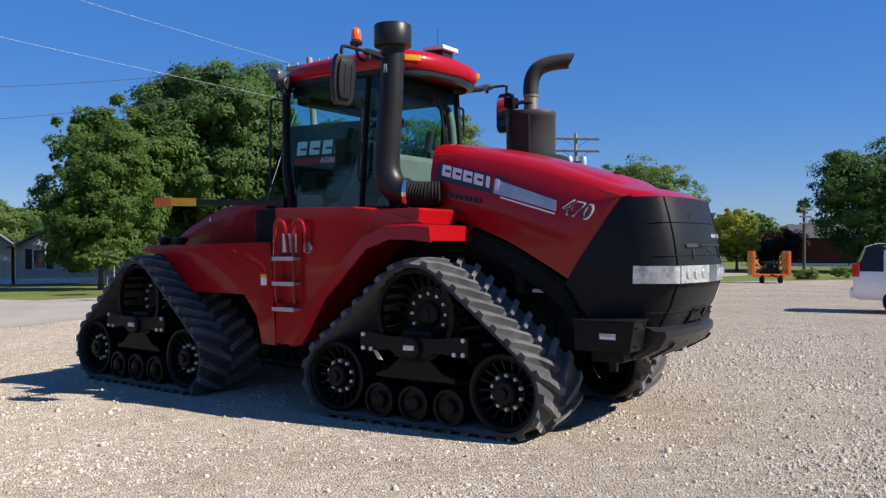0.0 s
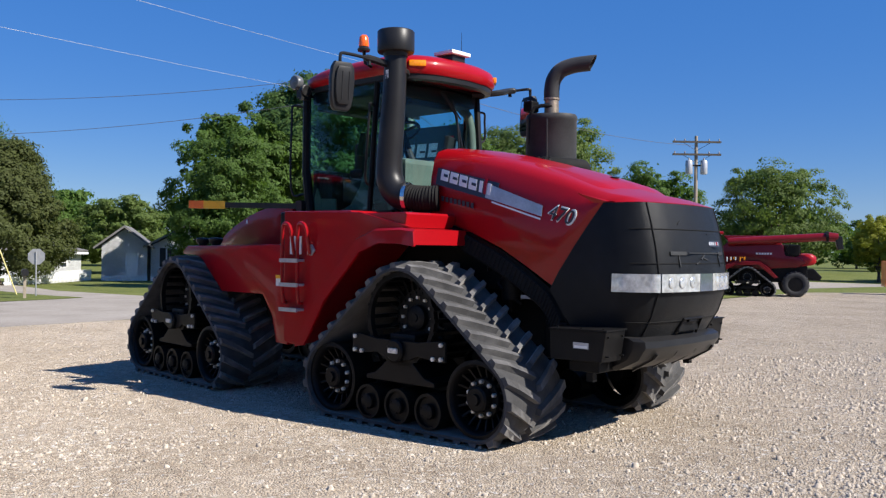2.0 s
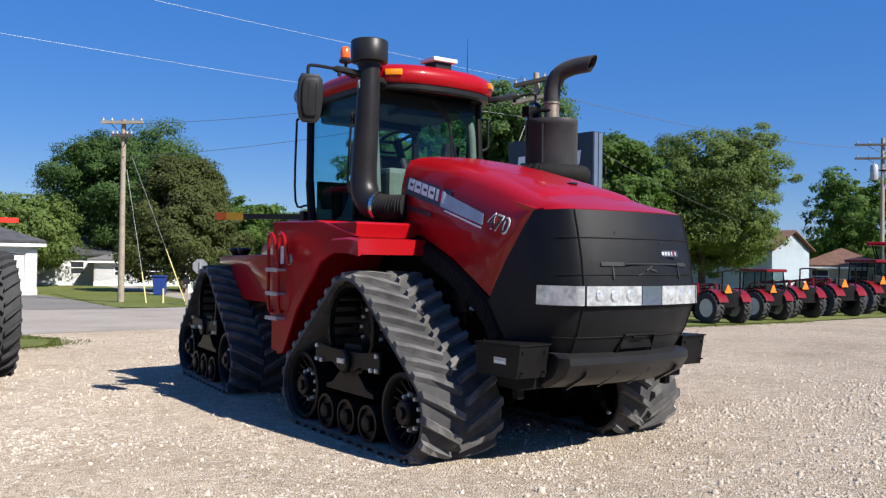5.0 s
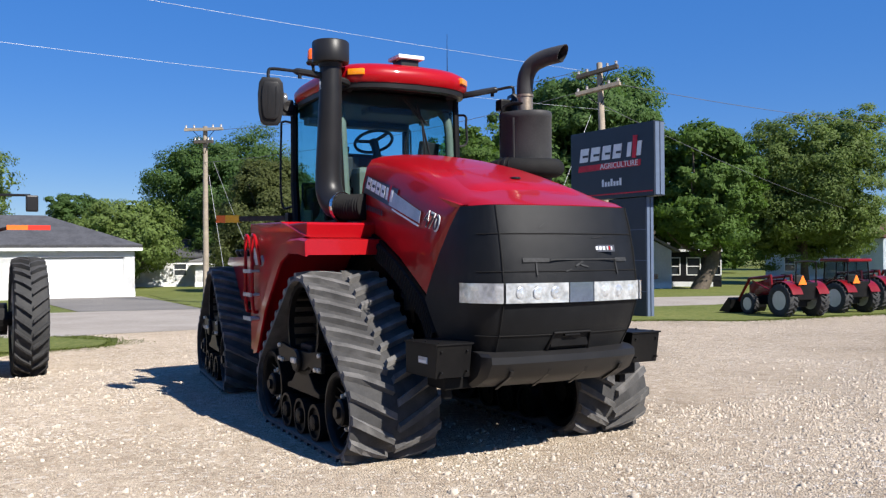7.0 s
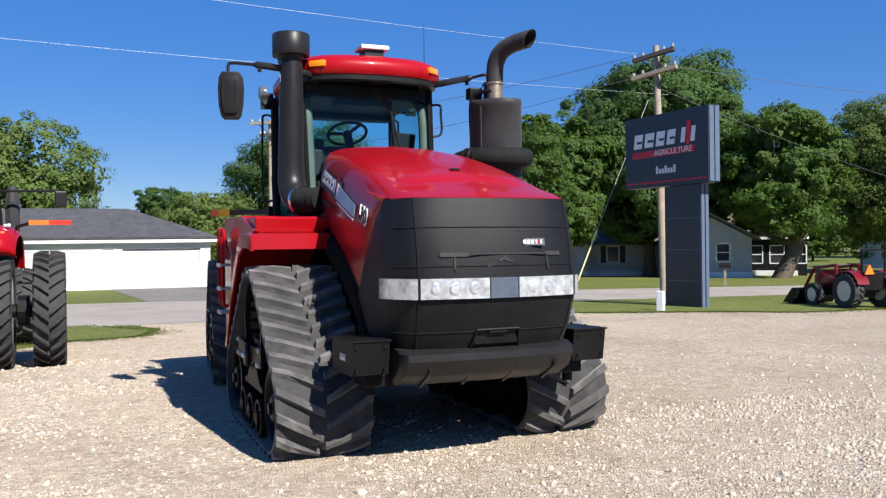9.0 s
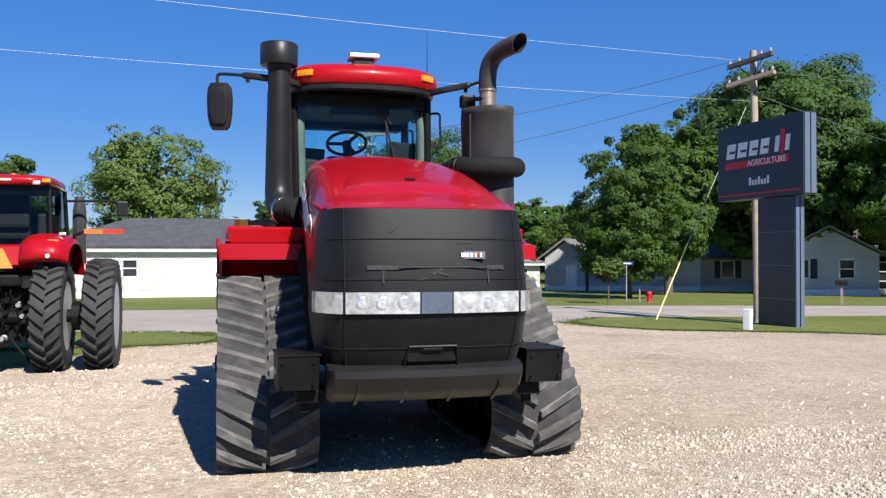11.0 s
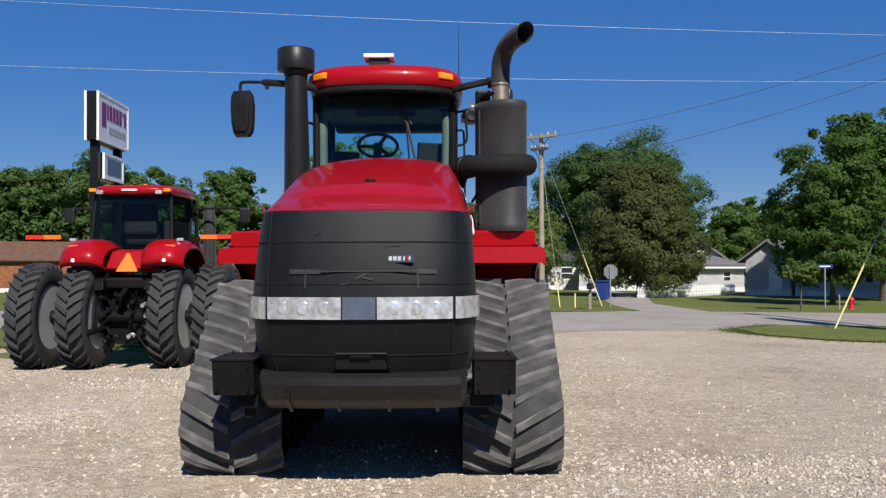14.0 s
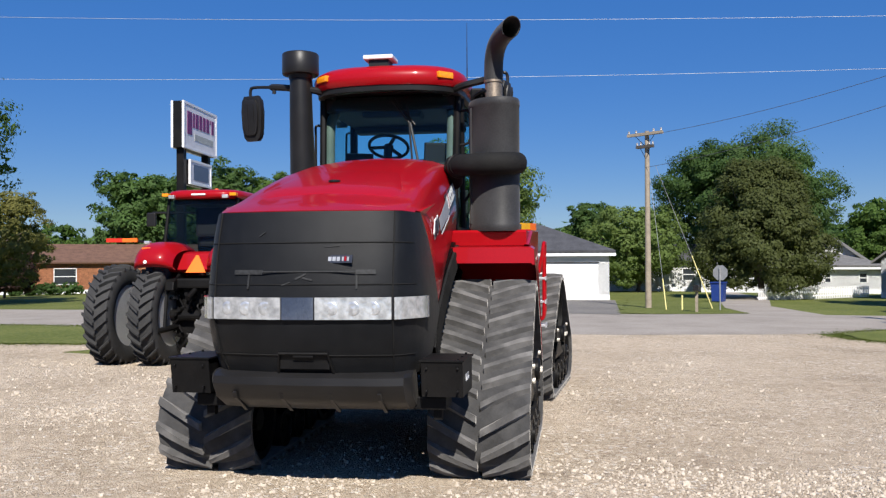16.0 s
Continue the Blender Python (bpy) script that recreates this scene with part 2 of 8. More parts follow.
def lettering(text, size, mat, parent, m, name, depth=0.004, label="", shear=0.0):
    cu = bpy.data.curves.new(name, "FONT")
    cu.body, cu.size, cu.extrude, cu.align_x, cu.align_y, cu.shear = text, size, depth, "CENTER", "CENTER", shear
    tmp = bpy.data.objects.new(name, cu)
    scene.collection.objects.link(tmp)
    bpy.context.view_layer.update()
    me = bpy.data.meshes.new_from_object(tmp.evaluated_get(bpy.context.evaluated_depsgraph_get()))
    bpy.data.objects.remove(tmp)
    me.materials.clear()
    me.materials.append(mat)
    ob = new(name, me)
    ob.parent, ob.matrix_basis = parent, m
    if label:
        ob["label"] = label
    return ob


def ground_z(x, y):
    """The yard lies level round the machine and falls gently away from it."""
    r = min(math.hypot(x - 1, y - 6), 75.0)
    hollow = 0.085 * math.exp(-((x + 8.2) ** 2 + (y - 8.4) ** 2) / 6.0)
    return -0.04 - 0.02 * max(0.0, min(r, 12.0) - 6.8) - 0.0142 * max(0.0, r - 12.0) - hollow

# ---- ground ----
def ground_material(name, stops, scale_stone, bump, speck=0.5, rough=0.9, large=0.25):
    m = bpy.data.materials.new(name)
    m.use_nodes = True
    n, l = m.node_tree.nodes, m.node_tree.links
    b = n["Principled BSDF"]
    b.inputs["Roughness"].default_value = rough
    b.inputs["Specular IOR Level"].default_value = 0.2
    co = n.new("ShaderNodeTexCoord")
    v = n.new("ShaderNodeTexVoronoi"); v.inputs["Scale"].default_value = scale_stone
    v.inputs["Randomness"].default_value = 1.0
    g = n.new("ShaderNodeTexNoise"); g.inputs["Scale"].default_value, g.inputs["Detail"].default_value, g.inputs["Roughness"].default_value = large, 9, 0.65
    f = n.new("ShaderNodeTexNoise"); f.inputs["Scale"].default_value, f.inputs["Detail"].default_value = scale_stone * 0.6, 6
    for k in (v, g, f):
        l.new(co.outputs["Object"], k.inputs["Vector"])
    sep = n.new("ShaderNodeSeparateColor"); l.new(v.outputs["Color"], sep.inputs[0])
    mx = n.new("ShaderNodeMath"); mx.operation = "MULTIPLY_ADD"; mx.inputs[1].default_value = speck
    l.new(sep.outputs[0], mx.inputs[0])
    mh = n.new("ShaderNodeMath"); mh.operation = "MULTIPLY_ADD"; mh.inputs[1].default_value = 1 - speck
    l.new(g.outputs[0], mh.inputs[0])
    l.new(mh.outputs[0], mx.inputs[2])
    mf = n.new("ShaderNodeMath"); mf.operation = "MULTIPLY_ADD"; mf.inputs[1].default_value, mf.inputs[2].default_value = 0.4, -0.2
    l.new(f.outputs[0], mf.inputs[0]); l.new(mf.outputs[0], mh.inputs[2])
    r = n.new("ShaderNodeValToRGB")
    r.color_ramp.elements[0].position, r.color_ramp.elements[0].color = stops[0][0], (*stops[0][1], 1)
    r.color_ramp.elements[1].position, r.color_ramp.elements[1].color = stops[-1][0], (*stops[-1][1], 1)
    for p, c in stops[1:-1]:
        e = r.color_ramp.elements.new(p); e.color = (*c, 1)
    l.new(mx.outputs[0], r.inputs[0]); l.new(r.outputs[0], b.inputs["Base Color"])
    bp = n.new("ShaderNodeBump"); bp.inputs["Strength"].default_value, bp.inputs["Distance"].default_value = bump, 0.02
    ad = n.new("ShaderNodeMath"); ad.operation = "SUBTRACT"
    l.new(f.outputs[0], ad.inputs[0]); l.new(v.outputs["Distance"], ad.inputs[1])
    l.new(ad.outputs[0], bp.inputs["Height"]); l.new(bp.outputs[0], b.inputs["Normal"])
    return m


def gravel_material():
    """Crushed limestone: sandy fines, small mixed stones, scattered pale and dark ones, and worn lanes."""
    m = bpy.data.materials.new("limestone_gravel")
    m.use_nodes = True
    n, l = m.node_tree.nodes, m.node_tree.links
    b = n["Principled BSDF"]
    b.inputs["Roughness"].default_value, b.inputs["Specular IOR Level"].default_value, b.inputs["Diffuse Roughness"].default_value = 0.92, 0.12, 0.6
    co = n.new("ShaderNodeTexCoord")

    def noise_tex(scale, detail, rough=0.6):
        t = n.new("ShaderNodeTexNoise")
        t.inputs["Scale"].default_value, t.inputs["Detail"].default_value, t.inputs["Roughness"].default_value = scale, detail, rough
        l.new(co.outputs["Object"], t.inputs["Vector"])
        return t.outputs[0]

    def ramp(src, *stops):
        r = n.new("ShaderNodeValToRGB")
        r.color_ramp.elements[0].position, r.color_ramp.elements[0].color = stops[0][0], (*stops[0][1], 1)
        r.color_ramp.elements[1].position, r.color_ramp.elements[1].color = stops[-1][0], (*stops[-1][1], 1)
        for q, c in stops[1:-1]:
            e = r.color_ramp.elements.new(q)
            e.color = (*c, 1)
        l.new(src, r.inputs[0])
        return r.outputs[0]

    def blend(fac, a, c, mode="MIX"):
        x = n.new("ShaderNodeMix")
        x.data_type, x.blend_type = "RGBA", mode
        if isinstance(fac, float):
            x.inputs["Factor"].default_value = fac
        else:
            l.new(fac, x.inputs["Factor"])
        l.new(a, x.inputs["A"])
        l.new(c, x.inputs["B"])
        return x.outputs["Result"]
    warp = n.new("ShaderNodeVectorMath")
    warp.operation = "MULTIPLY_ADD"
    wn_ = n.new("ShaderNodeTexNoise")
    wn_.inputs["Scale"].default_value, wn_.inputs["Detail"].default_value = 14, 3
    l.new(co.outputs["Object"], wn_.inputs["Vector"])
    l.new(wn_.outputs["Color"], warp.inputs[0])
    warp.inputs[1].default_value = (0.018, 0.018, 0.018)
    l.new(co.outputs["Object"], warp.inputs[2])

    def cells(scale):
        v = n.new("ShaderNodeTexVoronoi")
        v.inputs["Scale"].default_value = scale
        l.new(warp.outputs[0], v.inputs["Vector"])
        sp = n.new("ShaderNodeSeparateColor")
        l.new(v.outputs["Color"], sp.inputs[0])
        return v, sp
    fines = ramp(noise_tex(5, 12, 0.72), (0.30, (0.339, 0.263, 0.188)), (0.50, (0.529, 0.433, 0.329)), (0.72, (0.678, 0.575, 0.452)))
    v1, s1 = cells(58)
    v2, s2 = cells(27)
    stones = ramp(s1.outputs[0], (0.0, (0.14, 0.107, 0.08)), (0.22, (0.459, 0.37, 0.278)), (0.75, (0.639, 0.536, 0.423)), (1.0, (0.774, 0.742, 0.648)))
    pale = ramp(s2.outputs[1], (0.0, (0.319, 0.253, 0.188)), (0.7, (0.699, 0.604, 0.489)), (1.0, (0.774, 0.742, 0.703)))
    patch = ramp(noise_tex(0.55, 7, 0.65), (0.38, (0, 0, 0)), (0.62, (1, 1, 1)))
    some = ramp(s2.outputs[0], (0.70, (0, 0, 0)), (0.74, (1, 1, 1)))
    col = blend(0.55, fines, stones)
    col = blend(some, col, pale)
    lanes = ramp(noise_tex(0.35, 6, 0.6), (0.32, (0.76, 0.735, 0.70)), (0.48, (0.96, 0.95, 0.93)), (0.68, (1.12, 1.12, 1.12)))
    col = blend(1.0, col, lanes, "MULTIPLY")
    col = blend(patch, blend(0.6, col, fines), col)
    l.new(col, b.inputs["Base Color"])
    add = n.new("ShaderNodeMath"); add.operation = "MULTIPLY_ADD"; add.inputs[1].default_value = -0.8
    l.new(v1.outputs["Distance"], add.inputs[0]); l.new(noise_tex(40, 6, 0.7), add.inputs[2])
    big = n.new("ShaderNodeMath"); big.operation = "MULTIPLY_ADD"; big.inputs[1].default_value = 0.8
    l.new(noise_tex(3.0, 6, 0.6), big.inputs[0]); l.new(add.outputs[0], big.inputs[2])
    bp = n.new("ShaderNodeBump")
    bp.inputs["Strength"].default_value, bp.inputs["Distance"].default_value = 0.9, 0.041
    l.new(big.outputs[0], bp.inputs["Height"]); l.new(bp.outputs[0], b.inputs["Normal"])
    return m


GRAVEL = gravel_material()
ASPHALT = ground_material("pale_chip_road", [(0.2, (0.22, 0.19, 0.155)), (0.5, (0.33, 0.29, 0.245)), (0.85, (0.44, 0.395, 0.34))], 40, 0.25, 0.25, large=0.5)
DRIVE = ground_material("worn_asphalt_drive", [(0.2, (0.13, 0.12, 0.11)), (0.8, (0.25, 0.23, 0.20))], 30, 0.3, 0.3)
GRASS = ground_material("mown_grass", [(0.2, (0.075, 0.088, 0.016)), (0.5, (0.122, 0.145, 0.034)), (0.8, (0.21, 0.205, 0.065))], 14, 0.8, 0.35)


def ragged(outline, amp=0.16, step=0.55, seed=1):
    """The outline with an uneven, worn edge."""
    rnd = random.Random(seed)
    out = []
    for (xa, ya), (xb, yb) in zip(outline, outline[1:] + outline[:1]):
        d = math.hypot(xb - xa, yb - ya)
        n = max(1, min(40, int(d / step)))
        for k in range(n):
            t, o = k / n, rnd.uniform(-amp, amp)
            out.append((xa + (xb - xa) * t + (yb - ya) / d * o, ya + (yb - ya) * t - (xb - xa) / d * o))
    return out


def sheet(name, outline, lift, mat, label, category, cell=2.5):
    """A flat-lying surface with the given outline, draped on the ground."""
    bm = bmesh.new()
    bm.faces.new([bm.verts.new((x, y, 0)) for x, y in outline])
    lo, hi = np.min(outline, 0), np.max(outline, 0)
    for ax in (0, 1):
        v = lo[ax] + cell
        while v < hi[ax]:
            co, no = [0, 0, 0], [0, 0, 0]
            co[ax], no[ax] = v, 1
            bmesh.ops.bisect_plane(bm, geom=bm.verts[:] + bm.edges[:] + bm.faces[:], plane_co=co, plane_no=no)
            v += cell
    bmesh.ops.triangulate(bm, faces=bm.faces)
    for v in bm.verts:
        v.co.z = ground_z(v.co.x, v.co.y) + lift
    bmesh.ops.recalc_face_normals(bm, faces=bm.faces)
    if sum(f.normal.z for f in bm.faces) < 0:
        bmesh.ops.reverse_faces(bm, faces=bm.faces)
    ob = part(name, bm, mat)
    return tagged(ob, label, category, kind="structure")


bm = bmesh.new()
rings = [0.0, 3, 6, 9, 12, 16, 20, 25, 30, 36, 43, 50, 60, 75, 100, 160, 300, 700, 1800]
rows = [[(1 + r * math.cos(2 * math.pi * k / 96), 6 + r * math.sin(2 * math.pi * k / 96), ground_z(1 + r, 6) - (0.09 if r < 10 else 0)) for k in range(96)] for r in rings[1:]]
skin(bm, rows, close=True)
bm.faces.new([bm.verts.new(p) for p in rows[0]])
bmesh.ops.remove_doubles(bm, verts=bm.verts, dist=1e-4)
bmesh.ops.recalc_face_normals(bm, faces=bm.faces)
tagged(part("ground", bm, GRASS), "wide flat ground with mown summer grass", "ground", kind="structure")
NEAR = [(-60, -32), (-42, -14), (-23, 4.5), (-12.4, 14.2), (-9.6, 19.0), (-8.2, 22.6), (-7.4, 26.0), (-5.6, 30.0), (-3.2, 33.6), (6, 46.5), (30, 78)]
FAR = [(20, 84), (3.4, 54), (-6.0, 42.0), (-11.0, 36.6), (-15.0, 31.8), (-16.9, 30.0), (-17.9, 26.3), (-22.2, 21.2), (-36, 6.4), (-56, -14), (-74, -32)]
sheet("road", NEAR + FAR, 0.012, ASPHALT, "pale chip-sealed street past the yard", "road")
sheet("side_street", [(-15.0, 31.8), (-16.9, 30.0), (-21.7, 33.2), (-30, 40.4), (-55, 62), (-58, 66), (-30, 44.2), (-22.2, 36.4)], 0.008, ASPHALT, "pale side street between lawns", "road")
sheet("gravel_yard", [(-13.9, 5.2), (-9.7, 11.8), (-9.2, 13.2), (-10.5, 14.4), (-12.0, 14.8), (-9.4, 19.4), (-8.3, 23.6), (-6.6, 22.9), (-4.2, 22.7), (-1.3, 24.8), (0.6, 25.6), (4.0, 31.5), (9, 41.5), (14, 51), (26, 57), (60, 62), (80, -50), (-40, -50), (-27, -10)], 0.010, GRAVEL, "pale limestone gravel yard", "gravel yard", 1.25)
sheet("driveway", [(-18.3, 25.1), (-21.5, 22.2), (-35.8, 30.6), (-32.6, 35.2)], 0.018, DRIVE, "patched asphalt driveway to a garage", "driveway")

# loose stones on the gravel, thick in some lanes and sparse in others
STONE = material("limestone_chips", (0.49, 0.425, 0.35), 0.95, var=0.26, scale=40, fine=200, per=0.30, spec=0.05, rough_diffuse=0.6)
rng = np.random.RandomState(5)
N = 620000
px, py = rng.uniform(-10, 17, N), rng.uniform(0.0, 19, N)
drift = np.zeros(N)
for k in range(9):
    wave, way, ph = rng.uniform(0.7, 4.5), rng.uniform(0, math.pi), rng.uniform(0, 6.28)
    drift += np.sin(2 * math.pi / wave * (px * math.cos(way) + py * math.sin(way)) + ph)
dist = np.abs(py - np.interp(px, [-9, 0, 4, 6, 8, 15], [0, 0, 1, 3, 7, 12]))
keep = rng.uniform(0, 1, N) < np.clip(0.11 + 0.155 * np.maximum(drift - 0.2, 0), 0, 0.66) * np.clip(1.2 - dist / 14, 0.3, 1) * (0.55 + 2.2 * np.clip((px - 1) / 4, 0, 1)) * np.clip((19 - py) / 9, 0, 1) * np.clip((17 - px) / 5, 0, 1) * np.clip((px + 10) / 3, 0, 1)
px, py = px[keep], py[keep]
N = len(px)
size = np.clip(0.0082 * np.exp(rng.normal(0, 0.42, N)), 0.004, 0.028) * (1 + 0.25 * np.clip((px - 2) / 4, 0, 1))
cube = np.array([(-1, -1, -0.7), (1, -1, -0.7), (1, 1, -0.7), (-1, 1, -0.7), (-0.75, -0.75, 0.7), (0.75, -0.75, 0.7), (0.75, 0.75, 0.7), (-0.75, 0.75, 0.7)]) * 0.72
quads = np.array([(0, 1, 5, 4), (1, 2, 6, 5), (2, 3, 7, 6), (3, 0, 4, 7), (4, 5, 6, 7)])
verts = (cube[None] + rng.uniform(-0.34, 0.34, (N, 8, 3))) * (size[:, None] * rng.uniform(0.75, 1.35, (N, 3)))[:, None, :]
ang = rng.uniform(0, 2 * math.pi, N)
c_, s_ = np.cos(ang)[:, None], np.sin(ang)[:, None]
verts = np.stack([verts[..., 0] * c_ - verts[..., 1] * s_, verts[..., 0] * s_ + verts[..., 1] * c_, verts[..., 2]], -1)
rr = np.minimum(np.hypot(px - 1, py - 6), 75)
gz_ = -0.04 - 0.02 * np.maximum(0, np.minimum(rr, 12) - 6.8) - 0.0142 * np.maximum(0, rr - 12) + 0.010 - 0.085 * np.exp(-((px + 8.2) ** 2 + (py - 8.4) ** 2) / 6.0)
verts += np.stack([px, py, gz_ + size * 0.30], -1)[:, None]
me = bpy.data.meshes.new("gravel_stones")
me.vertices.add(N * 8)
me.vertices.foreach_set("co", verts.astype(np.float32).ravel())
me.loops.add(N * 20)
me.loops.foreach_set("vertex_index", (quads[None] + 8 * np.arange(N)[:, None, None]).astype(np.int32).ravel())
me.polygons.add(N * 5)
me.polygons.foreach_set("loop_start", np.arange(0, N * 20, 4, dtype=np.int32))
me.update(calc_edges=True)
me.materials.append(STONE)
tagged(new("gravel_stones", me), "loose pale limestone chips scattered on the yard", "gravel", kind="stuff")

# an unseen wall added behind the walk; keeps low sky out of the reflections
BLOCKER_BEIGE = material("beige_metal_siding", (0.42, 0.39, 0.34), 0.6, var=0.08, scale=0.6)
tagged(part("wall_south", boxm(-16, 24, -15.2, -15.0, -0.4, 6.5), BLOCKER_BEIGE), "unseen plain wall added behind the yard to block low sky light", "wall", kind="structure")

# ---- the tracked tractor ----
TR = pose(0.514, 8.66, 0, 0, 0, -33.4)          # front axle on the ground; x ahead, y to its left
REAR = pose(-1.96, 0, 0, 0, 0, -5.0)            # the rear half turns about the middle joint
IDL, ROL, DRV = (0.885, 0.352, 0.32), ((-0.37, 0.187, 0.155), (0.0, 0.187, 0.155), (0.37, 0.187, 0.155)), (0.0, 0.95, 0.42)


def belt_line(off, n=300):
    """The belt's closed line, off metres outside the wheels: places and outward normals at even steps."""
    circ = [(IDL[0], IDL[1], IDL[2] + off), (DRV[0], DRV[1], DRV[2] + off), (-IDL[0], IDL[1], IDL[2] + off)]
    pts = []
    for i in range(3):
        a, b, c = circ[i - 1], circ[i], circ[(i + 1) % 3]
        def tangent(p, q):
            d = math.atan2(q[1] - p[1], q[0] - p[0])
            g = math.hypot(q[0] - p[0], q[1] - p[1])
            return d - math.acos((p[2] - q[2]) / g)
        t0, t1 = tangent(a, b), tangent(b, c)
        while t1 < t0:
            t1 += 2 * math.pi
        for k in range(25):
            t = t0 + (t1 - t0) * k / 24
            pts.append((b[0] + b[2] * math.cos(t), b[1] + b[2] * math.sin(t)))
    p = np.array(pts + pts[:1])
    s = np.concatenate([[0], np.cumsum(np.hypot(*np.diff(p, axis=0).T))])
    u = np.linspace(0, s[-1], n + 1)[:-1]
    q = np.stack([np.interp(u, s, p[:, 0]), np.interp(u, s, p[:, 1])], 1)
    d = np.roll(q, -1, 0) - np.roll(q, 1, 0)
    d /= np.hypot(d[:, 0], d[:, 1])[:, None]
    return q, np.stack([d[:, 1], -d[:, 0]], 1), s[-1]


def belt_mesh():
    """A rubber belt with staggered slanting lugs; the outer side towards -y."""
    bm = bmesh.new()
    q, nrm, length = belt_line(0.0)
    n = len(q)
    rows = []
    for y, d in ((-0.38, 0.004), (-0.38, 0.03), (-0.36, 0.036), (0.36, 0.036), (0.38, 0.03), (0.38, 0.004)):
        rows.append([(q[i, 0] + nrm[i, 0] * d, y, q[i, 1] + nrm[i, 1] * d) for i in range(0, n, 2)])
    rows.append(rows[0])
    skin(bm, rows, close=True)
    bmesh.ops.remove_doubles(bm, verts=bm.verts, dist=1e-5)
    bmesh.ops.recalc_face_normals(bm, faces=bm.faces)

    def place(s, y, h):
        i = (s / length * n) % n
        a, b, t = int(i) % n, (int(i) + 1) % n, i - int(i)
        p, m = q[a] * (1 - t) + q[b] * t, nrm[a] * (1 - t) + nrm[b] * t
        return (p[0] + m[0] * h, y, p[1] + m[1] * h)
    return bm, place, length


def lug_mesh(place, length, side, k, count):
    """One slanting rubber lug, from the belt's middle to its edge."""
    bm = bmesh.new()
    s0 = (k + (0.5 if side > 0 else 0)) * length / count
    rows = []
    for f in (0.0, 0.35, 0.7, 1.0):
        y, sl = side * (0.015 + 0.362 * f), s0 + 0.165 * f
        top = 0.090 - (0.014 if f == 1.0 else 0)
        wide = 0.8 + 0.25 * f
        rows.append([place(sl - 0.036 * wide, y, 0.03), place(sl - 0.024 * wide, y, top), place(sl + 0.024 * wide, y, top), place(sl + 0.036 * wide, y, 0.03)])
    skin(bm, rows)
    bm.faces.new([bm.verts.new(p) for p in rows[0]])
    bm.faces.new([bm.verts.new(p) for p in rows[-1]])
    bmesh.ops.remove_doubles(bm, verts=bm.verts, dist=1e-5)
    bmesh.ops.recalc_face_normals(bm, faces=bm.faces)
    return bm


def wheel_mesh(r, half, bolts, ribs, deep, bolt_r=0.5):
    """A black dished wheel pair with ribs, hub and bolts; outer face towards -y."""
    bm = bmesh.new()
    o = -half
    ra, rb = r * 0.52, r - 0.045
    lathe(bm, [(r - 0.06, o + 0.27), (r - 0.055, o + 0.05), (r - 0.045, o + 0.012), (r - 0.03, o), (r, o + 0.004), (r, o + 0.27)], seg=48, closed=True)
    # spokes and the hollows between them are one pressed sheet
    rows = []
    for k in range(ribs):
        t, step = 2 * math.pi * k / ribs, 2 * math.pi / ribs
        for f, hollow in ((-0.13, 0), (0.13, 0), (0.22, 1), (0.78, 1)):
            row = []
            for j in range(4):
                q = ra + (rb + 0.01 - ra) * j / 3
                g = t + step * f * (1.0 if hollow else ra / q * 1.15)
                depth = o + (0.06 + 0.05 * (1 - j / 3)) + (deep if hollow else 0.0)
                row.append((q * math.cos(g), depth, q * math.sin(g)))
            rows.append(row)
    rows.append(rows[0])
    skin(bm, rows)
    lathe(bm, [(ra + 0.004, o + 0.30), (ra + 0.004, o + 0.095), (ra - 0.004, o + 0.085), (r * 0.34, o + 0.085), (r * 0.33, o + 0.01), (r * 0.28, o - 0.004), (r * 0.15, o - 0.004), (r * 0.14, o - 0.03), (0.0001, o - 0.03)], seg=36)
    lathe(bm, [(r, half - 0.26), (r, half), (r - 0.06, half), (r - 0.06, half - 0.26)], seg=32, closed=True)
    lathe(bm, [(0.09, -half + deep), (0.09, half - 0.02)], seg=12)
    for k in range(bolts):
        t = 2 * math.pi * (k + 0.5) / bolts
        lathe(bm, [(0.018, o + 0.09), (0.018, o + 0.058), (0.012, o + 0.052), (0.0001, o + 0.052)], (r * 0.435 * math.cos(t), 0, r * 0.435 * math.sin(t)), seg=6, mi=1)
    return bm


def roller_mesh(r):
    bm = bmesh.new()
    for a, b in ((-0.36, -0.10), (0.10, 0.36)):
        lathe(bm, [(r - 0.03, a + 0.03), (r - 0.025, a), (r, a), (r, b), (r - 0.025, b), (r - 0.03, b - 0.03)], seg=24)
    lathe(bm, [(r * 0.45, -0.34), (r * 0.45, -0.375), (r * 0.25, -0.385), (0.0001, -0.385)], seg=14)
    lathe(bm, [(0.04, -0.34), (0.04, 0.34)], seg=10)
    for k in range(5):
        t = 2 * math.pi * k / 5
        lathe(bm, [(0.009, -0.385), (0.009, -0.37)], (r * 0.36 * math.cos(t), 0, r * 0.36 * math.sin(t)), seg=6, mi=0)
    return bm


